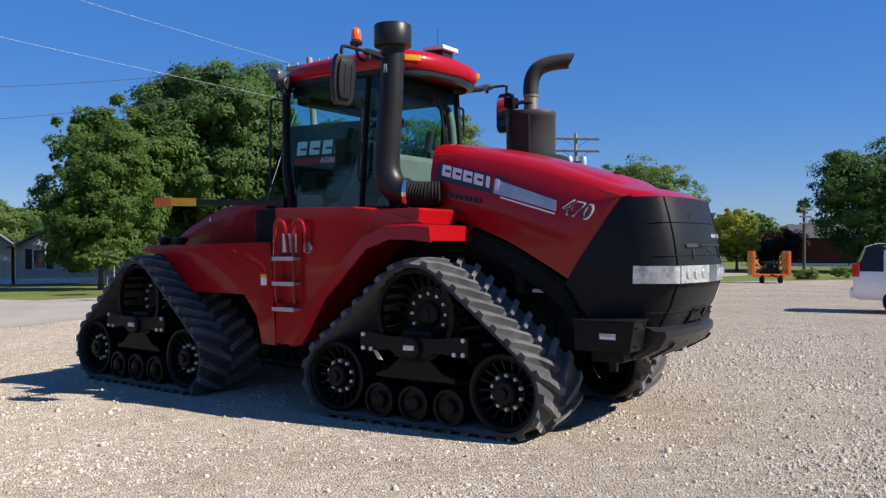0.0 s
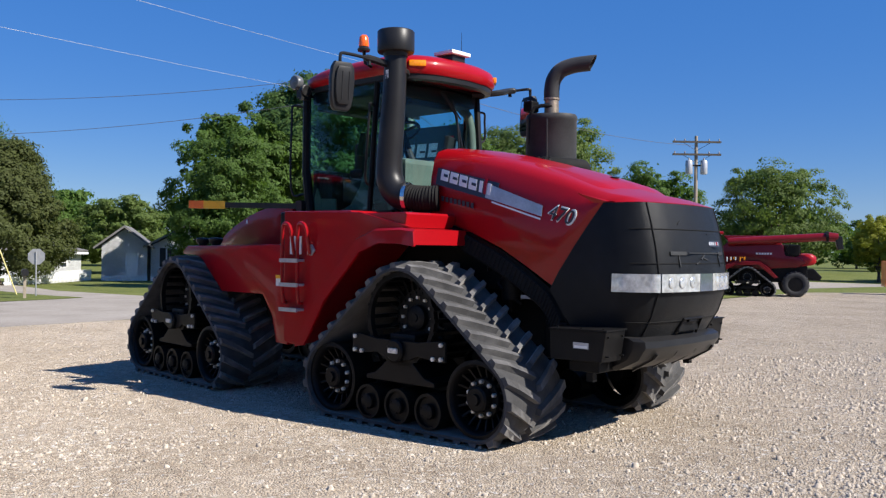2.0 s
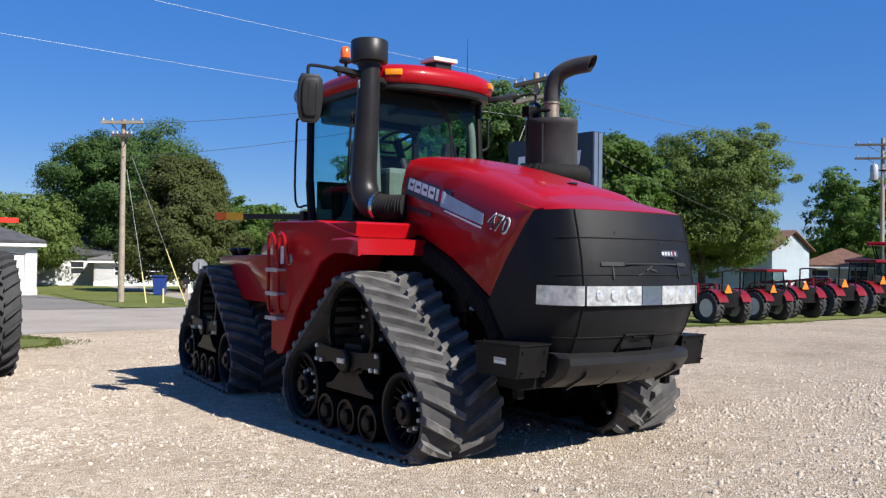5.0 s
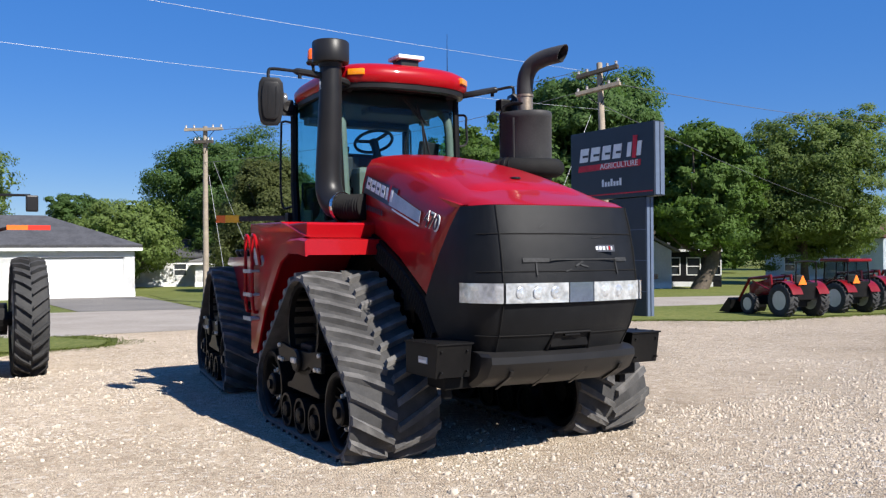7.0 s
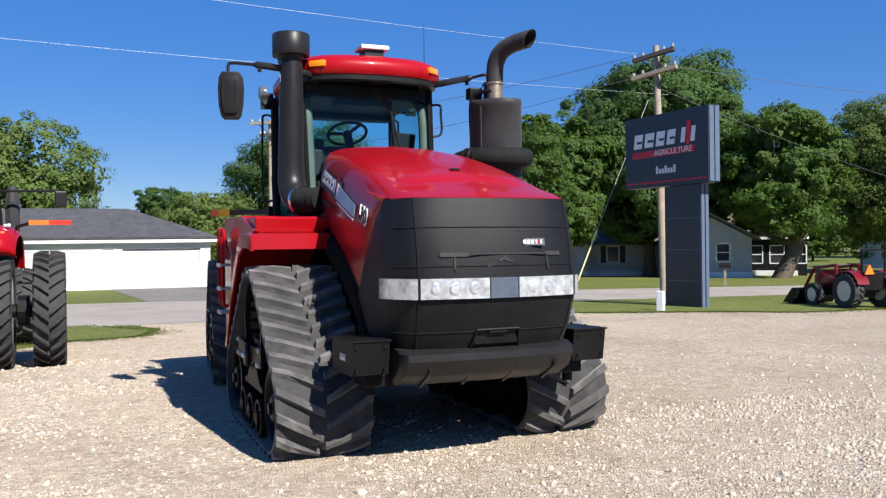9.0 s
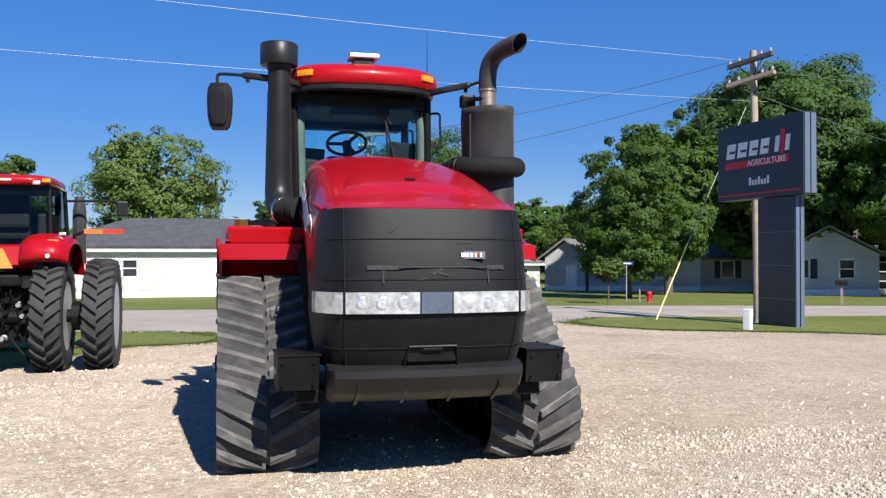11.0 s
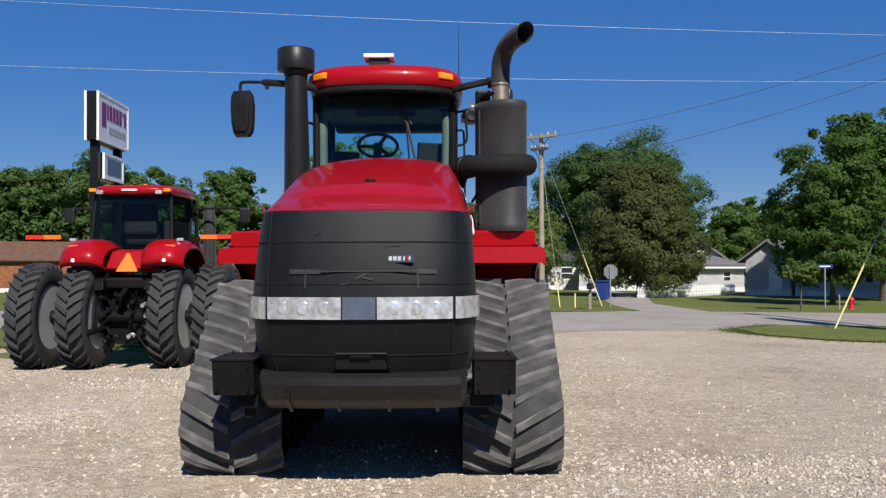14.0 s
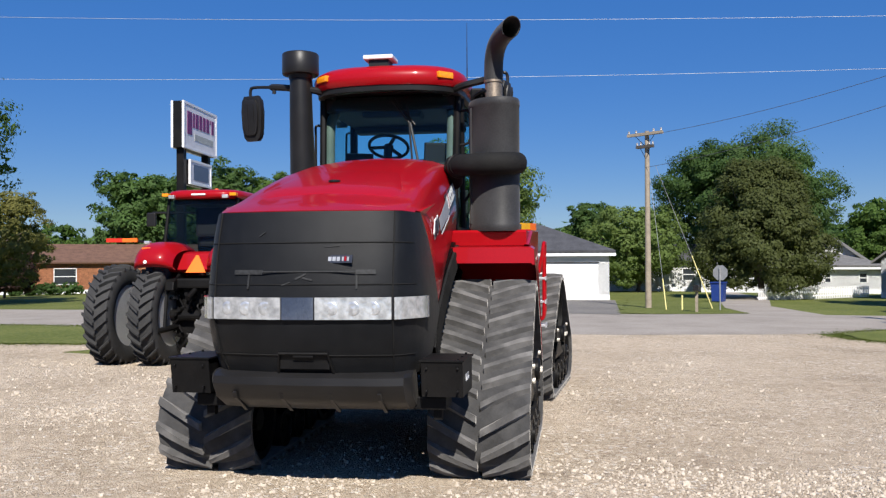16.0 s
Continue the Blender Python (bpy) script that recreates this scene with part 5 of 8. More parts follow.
part("battery_compartment", bm, STEEL_BLACK, tractor, m=REAR)
bm = boxm(-2.0, 0.06, -0.60, 0.60, 0.75, 1.56)
part("rear_core", bm, STEEL_BLACK, tractor, m=REAR)
for s in (-1, 1):
    bm = bmesh.new()
    prism(bm, [(0.20, 0.555), (0.12, 1.60), (-2.06, 1.575), (-2.17, 1.52), (-2.17, 1.475), (-1.85, 1.465), (-1.70, 1.43), (-1.19, 1.055), (-0.30, 1.06), (-0.10, 0.84), (-0.02, 0.56)], s * 0.62, s * 1.17, bevel=0.014)
    part("rear_fender", bm, RED, tractor, "red rear fender with a flat deck", 30, REAR)
    for x in (-1.95, -1.62):
        bm = bmesh.new()
        lathe(bm, [(0.05, 1.57), (0.05, 1.59), (0.08, 1.63), (0.085, 1.66), (0.07, 1.675), (0.0001, 1.68)], (x, s * 1.02, 0), "z", 18)
        part("filler_cap", bm, BLACK, tractor, "black filler cap on the deck", 40, REAR)
    bm = boxm(-0.02, 0.07, s * 1.172 - 0.003, s * 1.172 + 0.003, 1.16, 1.27, mi=0)
    box(bm, -0.02, 0.07, s * 1.176 - 0.003, s * 1.176 + 0.003, 1.24, 1.275, mi=1)
    part("warning_sticker", bm, [WHITE, YELLOW], tractor, "", 0, REAR)
    # reflective marker arm, reaching back and out
    bm = bmesh.new()
    a, b = Vector((-2.13, s * 0.80, 2.02)), Vector((-3.63, s * 1.26, 2.06))
    d = b - a
    for f0, f1, k in ((0.0, 0.66, 0), (0.66, 0.86, 1), (0.86, 1.0, 2)):
        p, q = a + d * f0, a + d * f1
        w = Vector((0.0, 0.012, 0.0))
        mtx = Matrix.Translation(p) @ (q - p).to_track_quat("X", "Z").to_matrix().to_4x4()
        box(bm, 0, (q - p).length, -0.015, 0.015, -0.045 if k else -0.03, 0.045 if k else 0.03, mtx, mi=k)
    box(bm, -2.18, -2.08, min(s * 0.66, s * 0.84), max(s * 0.66, s * 0.84), 1.95, 2.08, mi=0)
    part("marker_arm", bm, [BLACK, YELLOW, ORANGE], tractor, "black marker arm with orange and yellow reflectors")
# seals, cables and engine clutter seen in the wheel arch
rnd = random.Random(4)
for k in range(26):
    bm = bmesh.new()
    s = rnd.choice((-1, 1))
    x, z = rnd.uniform(-0.9, 1.2), rnd.uniform(1.0, 1.65)
    tube(bm, bend([(x, s * 0.60, z), (x + rnd.uniform(-.1, .1), s * rnd.uniform(0.66, 0.70), z + rnd.uniform(-.15, .1)), (x + rnd.uniform(-.3, .3), s * 0.60, z + rnd.uniform(-.3, .1))], 4), rnd.uniform(0.010, 0.024), 6)
    part("engine_hose", bm, STEEL_BLACK, tractor)
for s in (-1, 1):
    part("engine_bracket", boxm(0.85, 0.93, s * 0.63 - 0.01, s * 0.63 + 0.06, 1.18, 1.26), STEEL_BLACK, tractor)
bm = boxm(0.80, 0.84, -0.70, -0.69, 1.27, 1.34)
part("arch_sticker", bm, WHITE, tractor)
bm = bmesh.new()
for s in (-1, 1):
    rows = [[(x, s * y, z) for y in (0.60, 0.735)] for x, z in ((-0.30, 1.83), (0.05, 1.785), (0.30, 1.69), (0.60, 1.565), (0.90, 1.40), (1.14, 1.24), (1.28, 1.02), (1.38, 0.84))]
    fs = skin(bm, rows)
    rows = [[(x, s * 0.735, z), (x + 0.02, s * 0.738, z - 0.06)] for x, z in ((-0.30, 1.83), (0.05, 1.785), (0.30, 1.69), (0.60, 1.565), (0.90, 1.40), (1.14, 1.24), (1.28, 1.02), (1.38, 0.84))]
    skin(bm, rows)
bmesh.ops.solidify(bm, geom=bm.faces, thickness=0.012)
edge_trim = part("hood_edge_trim", bm, STEEL_BLACK, tractor, "black wheel-arch trim under the hood")
arch = bend([(-0.28, 0, 1.80), (0.05, 0, 1.755), (0.30, 0, 1.655), (0.60, 0, 1.525), (0.90, 0, 1.355), (1.14, 0, 1.19), (1.27, 0, 0.98)], 7)
for s in (-1, 1):
    bm = bmesh.new()
    skin(bm, [[(p.x, s * 0.70, p.z + 0.02), (p.x - 0.02, s * 0.755, p.z), (p.x - 0.07, s * 0.765, p.z - 0.12), (p.x - 0.09, s * 0.71, p.z - 0.15)] for p in arch])
    bmesh.ops.recalc_face_normals(bm, faces=bm.faces)
    bmesh.ops.solidify(bm, geom=bm.faces, thickness=0.008)
    flap = part("rubber_flap", bm, RUBBER_DARK, edge_trim, "ribbed black rubber flap", 40)
    for p in arch[1:-1]:
        bm = bmesh.new()
        tube(bm, [(p.x - 0.022, s * 0.757, p.z + 0.005), (p.x - 0.070, s * 0.768, p.z - 0.118)], 0.009, 5)
        part("flap_rib", bm, RUBBER_DARK, edge_trim)
for s in (-1, 1):       # hoses, lines and a bright filter seen behind the arch
    bm = bmesh.new()
    lathe(bm, [(0.0001, 0.30), (0.085, 0.30), (0.09, 0.32), (0.09, 0.52), (0.06, 0.55), (0.0001, 0.55)], (0.62, s * 0.60, 0.82), "z", 18)
    part("oil_filter", bm, STEEL_BLACK, tractor, smooth=40)
    part("engine_bracket", boxm(0.78, 0.98, s * 0.66 - 0.02, s * 0.66 + 0.02, 1.14, 1.17, None, 0.005), GREYDECAL, tractor)

# ---- trees ----
BARK = material("grey_brown_bark", (0.10, 0.08, 0.06), 0.9, var=0.35, scale=8, bump=0.6, fine=40)


def leaf_material(name, colour, per=0.30):
    m = material(name, colour, 0.6, var=0.25, scale=0.8, fine=8, per=per, spec=0.2)
    n, l = m.node_tree.nodes, m.node_tree.links
    b = n["Principled BSDF"]
    tr = n.new("ShaderNodeBsdfTranslucent")
    tr.inputs[0].default_value = (colour[0] * 1.6, colour[1] * 1.7, colour[2], 1)
    mix = n.new("ShaderNodeMixShader"); mix.inputs[0].default_value = 0.38
    l.new(b.outputs[0], mix.inputs[1]); l.new(tr.outputs[0], mix.inputs[2])
    l.new(mix.outputs[0], n["Material Output"].inputs[0])
    return m


LEAF = leaf_material("green_leaves", (0.080, 0.136, 0.030))
LEAF_DARK = leaf_material("dark_green_leaves", (0.069, 0.120, 0.034))
LEAF_OLIVE = leaf_material("olive_leaves", (0.088, 0.104, 0.034))
LEAF_LIGHT = leaf_material("light_green_leaves", (0.118, 0.165, 0.046))
# olive leaves brightened: golden sunlight is put into the colour
LEAF_SUNLIT_OLIVE = leaf_material("sunlit_olive_leaves", (0.17, 0.165, 0.05))
LEAF_YELLOW = leaf_material("yellow_green_leaves", (0.22, 0.23, 0.03))
LEAF_PURPLE = leaf_material("dark_purple_leaves", (0.055, 0.030, 0.025))


def crown_mesh(h, w, base, clumps, leaves, leaf, seed, shape="round"):
    """Leaves on uneven clumps, the clumps on a few great lobes; returns the mesh and the clump centres."""
    rng = np.random.RandomState(seed)
    leaves = int(leaves * 1.9)
    cz, rz, rw = (base + h) / 2, (h - base) / 2, w / 2

    def unit(n):
        d = rng.normal(size=(n, 3))
        return d / np.linalg.norm(d, axis=1)[:, None]

    def girth(z):
        """The crown's reach at a height from -1 to 1."""
        if shape == "cone":
            return np.where(z > -0.72, 1.0 - 0.70 * np.clip((z + 0.55) / 1.55, 0, 1) ** 1.25, 0.80)
        return np.sqrt(np.clip(1.04 - np.abs(z) ** (3.2 if shape == "wide" else 2.4), 0.02, 1))
    nl = max(12, int(clumps / 5))
    lz = np.clip(rng.uniform(-0.95, 0.92, nl), -0.86, 0.82)
    la = np.arange(nl) * 2.399 + rng.uniform(-0.5, 0.5, nl)
    lr = girth(lz) * rng.uniform(0.30, 0.78, nl) ** 0.8 * (0.86 if shape == "cone" else 1)
    lobe = np.stack([lr * np.cos(la) * rw, lr * np.sin(la) * rw, cz + lz * rz * 0.84], 1)
    size = rng.uniform(0.24, 0.44, nl) * rw * (0.66 if shape == "cone" else 1.0)
    clumps = int(clumps * 2.6)
    own = rng.randint(0, nl, clumps)
    way = unit(clumps)
    out = (lobe - np.array([0, 0, cz])) / np.array([rw, rw, rz])
    way = way + 1.0 * out[own] + np.array([0, 0, 0.18])
    way /= np.linalg.norm(way, axis=1)[:, None]
    cs = lobe[own] + way * (size[own] * rng.uniform(0.45, 1.15, clumps))[:, None] * np.array([1, 1, 0.88])
    rad = size[own] * rng.uniform(0.20, 0.52, clumps)
    shell = rng.rand(clumps) < (0.85 if shape == "cone" else 0.62)
    ez, ea = rng.uniform(-0.97, 0.95, clumps), rng.uniform(0, 2 * math.pi, clumps)
    ph = rng.uniform(0, 6.28, 6)
    wave = 0.45 * np.sin(2 * ea + ph[0] + 1.6 * ez) + 0.35 * np.sin(5 * ea + ph[1] + 4.0 * ez) + 0.30 * np.sin(3 * ea + ph[2] - 6.5 * ez) + 0.25 * np.sin(9.0 * ez + ph[3] + 4 * ea)
    er = girth(ez) * (0.86 + 0.13 * wave) * rng.uniform(0.62, 1.0, clumps) ** 0.5
    skin_at = np.stack([er * np.cos(ea) * rw, er * np.sin(ea) * rw, cz + ez * rz * (0.90 + 0.05 * wave)], 1)
    skin_way = np.stack([np.cos(ea) * girth(ez), np.sin(ea) * girth(ez), ez * 0.9 + 0.1], 1)
    skin_way /= np.linalg.norm(skin_way, axis=1)[:, None]
    cs[shell], way[shell] = skin_at[shell], skin_way[shell]
    rad[shell] = rw * rng.uniform(0.07, 0.17, clumps)[shell]
    idx = rng.randint(0, clumps, leaves)
    d = unit(leaves) + 0.75 * way[idx]
    d /= np.linalg.norm(d, axis=1)[:, None]
    rr = rng.uniform(0.55, 1.05, leaves) + 0.16 * np.abs(rng.normal(size=leaves)) * (rng.rand(leaves) < 0.3)
    pos = cs[idx] + d * (rad[idx] * rr)[:, None] * np.array([1.15, 1.15, 0.72])
    inner = rng.rand(leaves) < 0.20         # larger sprays nearer the limbs
    deep = np.where(rng.rand(leaves)[:, None] < 0.5, lobe[own[idx]], np.array([0, 0, cz]) + (cs[idx] - np.array([0, 0, cz])) * rng.uniform(0.3, 0.9, leaves)[:, None]) + unit(leaves) * (size[own[idx]] * rng.uniform(0.1, 0.8, leaves))[:, None] * np.array([1, 1, 0.9])
    pos[inner] = deep[inner]
    lo, hi = np.percentile(pos, 0.4, axis=0), np.percentile(pos, 99.6, axis=0)
    grow = np.array([w / (hi[0] - lo[0]), w / (hi[1] - lo[1]), (h - base) / (hi[2] - lo[2])])
    mid = (lo + hi) / 2
    pos, cs = (pos - mid) * grow + np.array([0, 0, cz]), (cs - mid) * grow + np.array([0, 0, cz])
    nrm = d * 0.9 + way[idx] * 0.5 + rng.normal(size=(leaves, 3)) * 0.38 + np.array([0, 0, 0.25])
    nrm /= np.linalg.norm(nrm, axis=1)[:, None]
    u = np.cross(nrm, rng.normal(size=(leaves, 3)))
    u /= np.linalg.norm(u, axis=1)[:, None]
    v = np.cross(nrm, u)
    s = (leaf * rng.uniform(0.55, 1.15, leaves) * np.where(inner, 1.9, 1.0))[:, None]
    blade = np.stack([pos - u * s, pos + u * s * 0.5 - v * s * 0.62, pos + u * s * 0.7 + v * s * 0.62], 1)
    me = bpy.data.meshes.new("crown")
    me.vertices.add(leaves * 3)
    me.vertices.foreach_set("co", blade.astype(np.float32).ravel())
    me.loops.add(leaves * 3)
    me.loops.foreach_set("vertex_index", np.arange(leaves * 3, dtype=np.int32))
    me.polygons.add(leaves)
    me.polygons.foreach_set("loop_start", np.arange(0, leaves * 3, 3, dtype=np.int32))
    me.update(calc_edges=True)
    return me, cs


def trunk_mesh(h, base, cs, r, seed, limbs=14, lean=None):
    rnd = random.Random(seed)
    bm = bmesh.new()
    top = base + (h - base) * 0.55
    lean = lean or (rnd.uniform(-.03, .03) * h, rnd.uniform(-.03, .03) * h)
    tube(bm, [(0, 0, -0.15), (0, 0, 0.1), (lean[0] * .3, lean[1] * .3, base * 0.6), (lean[0] * .6, lean[1] * .6, (base + top) / 2), (lean[0], lean[1], top)], [r * 1.45, r * 1.1, r * 0.9, r * 0.6, r * 0.2], 10)
    for k in range(min(limbs, len(cs))):
        c = cs[rnd.randrange(len(cs))]
        z0 = base * 0.7 + (top - base * 0.7) * rnd.random() * 0.8
        tube(bm, bend([(lean[0] * .5, lean[1] * .5, z0), (c[0] * 0.4, c[1] * 0.4, z0 + (c[2] - z0) * 0.35), tuple(c)], 3), [r * .42, r * .36, r * .3, r * .24, r * .18, r * .12, r * .05], 6)
    return bm


def tree(x, y, h, w, base, mat, label, seed, leaves=7000, leaf=0.16, clumps=90, shape="round", r=None, group="", rot=0, lean=None):
    t = thing("tree", pose(x, y, ground_z(x, y), 0, 0, rot), label, "tree", group)
    me, cs = crown_mesh(h, w, base, clumps, leaves, leaf, seed, shape)
    me.materials.append(mat)
    crown = new("crown", me)
    crown.parent = t
    part("trunk", trunk_mesh(h, base, cs, r or 0.025 * h, seed, lean=lean), BARK, t, smooth=50)
    return t


# the maple takes the darker leaf colour to stand in for its shaded side
tree(-16.2, 59, 14.8, 13.0, 2.2, LEAF_DARK, "tall broad green maple on a lawn", 11, 105000, 0.155, 200, r=0.42)
tree(-17.2, 43.3, 8.2, 5.9, 1.0, LEAF, "young green tree beside a street sign", 12, 20700, 0.099, 103, r=0.14)
tree(-51.0, 63.5, 14.0, 16.6, 1.2, LEAF_DARK, "tall spreading dark green tree behind a linden", 13, 56000, 0.14, 126)
tree(-31.7, 45.3, 8.4, 8.4, 0.6, LEAF_OLIVE, "dense olive-green linden at the corner", 14, 32199, 0.112, 195, "cone")
tree(-7.3, 58, 10.3, 7.6, 2.6, LEAF, "leaning green tree with a thick trunk", 15, 38000, 0.135, 100, r=0.50, lean=(2.3, 0.2))
tree(-2.8, 76, 13.4, 13.0, 1.6, LEAF_LIGHT, "wispy light green willow on the lawn", 16, 60000, 0.135, 150)
tree(-62, 41, 13.2, 12.0, 1.5, LEAF_LIGHT, "airy light green tree behind the white house", 17, 16099, 0.172, 103)
tree(41.5, 82, 12.0, 13.0, 1.0, LEAF_DARK, "dark green tree beside the red building", 18, 20700, 0.172, 103)
tree(29.3, 86, 6.2, 4.6, 0.9, LEAF_YELLOW, "small yellow-green tree by the yard", 19, 9200, 0.112, 69)
tree(35, 90, 4.2, 6.0, 0.6, LEAF_PURPLE, "low dark purple-leaved tree", 20, 8049, 0.132, 57)
tree(21.6, 92, 11.5, 12.6, 1.4, LEAF_LIGHT, "round light green tree behind the machines", 21, 16099, 0.158, 92)
tree(11.4, 112, 13.5, 11.0, 1.0, LEAF, "green tree behind the bungalow", 22, 16099, 0.185, 92)
tree(-50.1, 50.1, 7.0, 8.6, 0.6, LEAF_LIGHT, "bushy light green tree behind the garage", 23, 13799, 0.132, 92)
tree(-64, 3.0, 4.0, 4.5, 0.5, LEAF_PURPLE, "low dark red shrub-like tree", 25, 6899, 0.119, 57)
tree(-18.9, 50.8, 10.2, 6.2, 2.0, LEAF, "dark green tree shading the shuttered house", 26, 22000, 0.15, 100)
tree(-87.5, 16.0, 12.0, 11.5, 0.8, LEAF_DARK, "tall dark tree behind the brick house", 27, 15000, 0.24, 90, group="trees behind the brick house")
tree(-86.6, 22.3, 13.0, 12.0, 0.8, LEAF_DARK, "tall dark tree behind the brick house", 28, 15000, 0.24, 90, group="trees behind the brick house")
tree(-85.3, 28.5, 12.4, 9.5, 0.8, LEAF, "tall dark tree behind the brick house", 29, 12000, 0.22, 80, group="trees behind the brick house")
tree(-80.5, 35.5, 12.4, 9.0, 0.8, LEAF, "tall dark tree behind the brick house", 30, 12000, 0.22, 80, group="trees behind the brick house")
tree(-53.6, 2.9, 7.0, 6.6, 1.0, LEAF_SUNLIT_OLIVE, "sunlit olive tree at the street", 31, 12000, 0.11, 80)
tree(-58.6, 51.5, 8.0, 5.5, 0.8, LEAF_DARK, "dark tree behind the garage roof", 32, 9000, 0.14, 60)
tree(-50.0, 80.0, 7.7, 9.5, 0.8, LEAF, "green tree behind the cottage", 33, 12000, 0.17, 80)
tree(-41.0, 76.0, 7.2, 8.0, 0.8, LEAF_LIGHT, "green tree behind the cottage", 34, 12000, 0.16, 80)
tree(-42.5, -0.5, 12.3, 9.6, 5.6, LEAF, "tall street tree with a high crown", 36, 14000, 0.13, 90)
# the trees along the horizon
kinds = []
for k, (h, w, mat) in enumerate(((8.2, 13, LEAF_DARK), (7.2, 11, LEAF), (9.2, 12, LEAF), (6.4, 12, LEAF_LIGHT))):
    t = tree(-140 + 40 * k, 190, h, w, 0.6, mat, "green tree in the far tree line", 40 + k, 3600, 0.36, 80, "wide", group="far tree line")
    kinds.append(t)
rnd = random.Random(7)
for k in range(66):
    az = 50 + k * 2.45 + rnd.uniform(-1, 1)
    d = rnd.uniform(112, 150) if k % 2 else rnd.uniform(150, 175)
    x, y = 4 + d * math.cos(radians(az)), 4 + d * math.sin(radians(az))
    o = copy_thing(kinds[rnd.randrange(4)], pose(x, y, ground_z(x, y), 0, 0, rnd.uniform(0, 360)))
    sc = rnd.uniform(0.8, 1.15)
    o.scale = (sc, sc, sc * rnd.uniform(0.85, 1.1))

# ---- houses ----
SIDING = material("white_siding", (0.84, 0.84, 0.83), 0.6, var=0.06, scale=1.2, bump=0.1, fine=8)
GREY_SIDING = material("grey_siding", (0.74, 0.745, 0.75), 0.65, var=0.08, scale=1.2, bump=0.1, fine=8)
CREAM = material("cream_siding", (0.60, 0.55, 0.46), 0.65, var=0.1, scale=1.2)
# white siding; the blue of its shaded side is put into the colour
SHADE_BLUE_SIDING = material("pale_blue_siding", (0.60, 0.68, 0.74), 0.65, var=0.07, scale=1.2)
BRICK = material("orange_brick", (0.52, 0.22, 0.11), 0.85, var=0.3, scale=3, fine=9, bump=0.3)
RED_WALL = material("dark_red_wall", (0.16, 0.03, 0.03), 0.7, var=0.2, scale=1)
ROOF_GREY = material("charcoal_shingles", (0.065, 0.065, 0.07), 0.9, var=0.3, scale=2, fine=12, bump=0.4)
ROOF_LIGHT = material("grey_shingles", (0.16, 0.155, 0.15), 0.9, var=0.25, scale=2, fine=12, bump=0.4)
ROOF_BROWN = material("brown_shingles", (0.14, 0.075, 0.05), 0.9, var=0.3, scale=2, fine=12, bump=0.4)
TRIM = material("white_trim", (0.80, 0.80, 0.79), 0.5, var=0.04)
PANE = material("dark_window_glass", (0.03, 0.035, 0.04), 0.06, var=0.2, scale=1)
SHUTTER = material("black_shutter", (0.02, 0.02, 0.024), 0.6)


def wall_sheet(w, h, holes, thick=0.15, gable=0.0):
    """An upright wall w wide and h high with real openings (x, z, width, height), in the xz plane, its face at y = 0."""
    xs = sorted({0, w, *[a for o in holes for a in (o[0], o[0] + o[2])]})
    zs = sorted({0, h, *[a for o in holes for a in (o[1], o[1] + o[3])]})
    bm = bmesh.new()
    vs = {}
    def v(x, z):
        return vs.setdefault((x, z), bm.verts.new((x, 0, z)))
    for x0, x1 in zip(xs, xs[1:]):
        for z0, z1 in zip(zs, zs[1:]):
            cx, cz = (x0 + x1) / 2, (z0 + z1) / 2
            if not any(o[0] < cx < o[0] + o[2] and o[1] < cz < o[1] + o[3] for o in holes):
                bm.faces.new((v(x0, z0), v(x1, z0), v(x1, z1), v(x0, z1)))
    if gable:
        bm.faces.new([v(x, h) for x in xs] + [bm.verts.new((w / 2, 0, h + gable))])
    bmesh.ops.solidify(bm, geom=bm.faces, thickness=thick)
    return bm


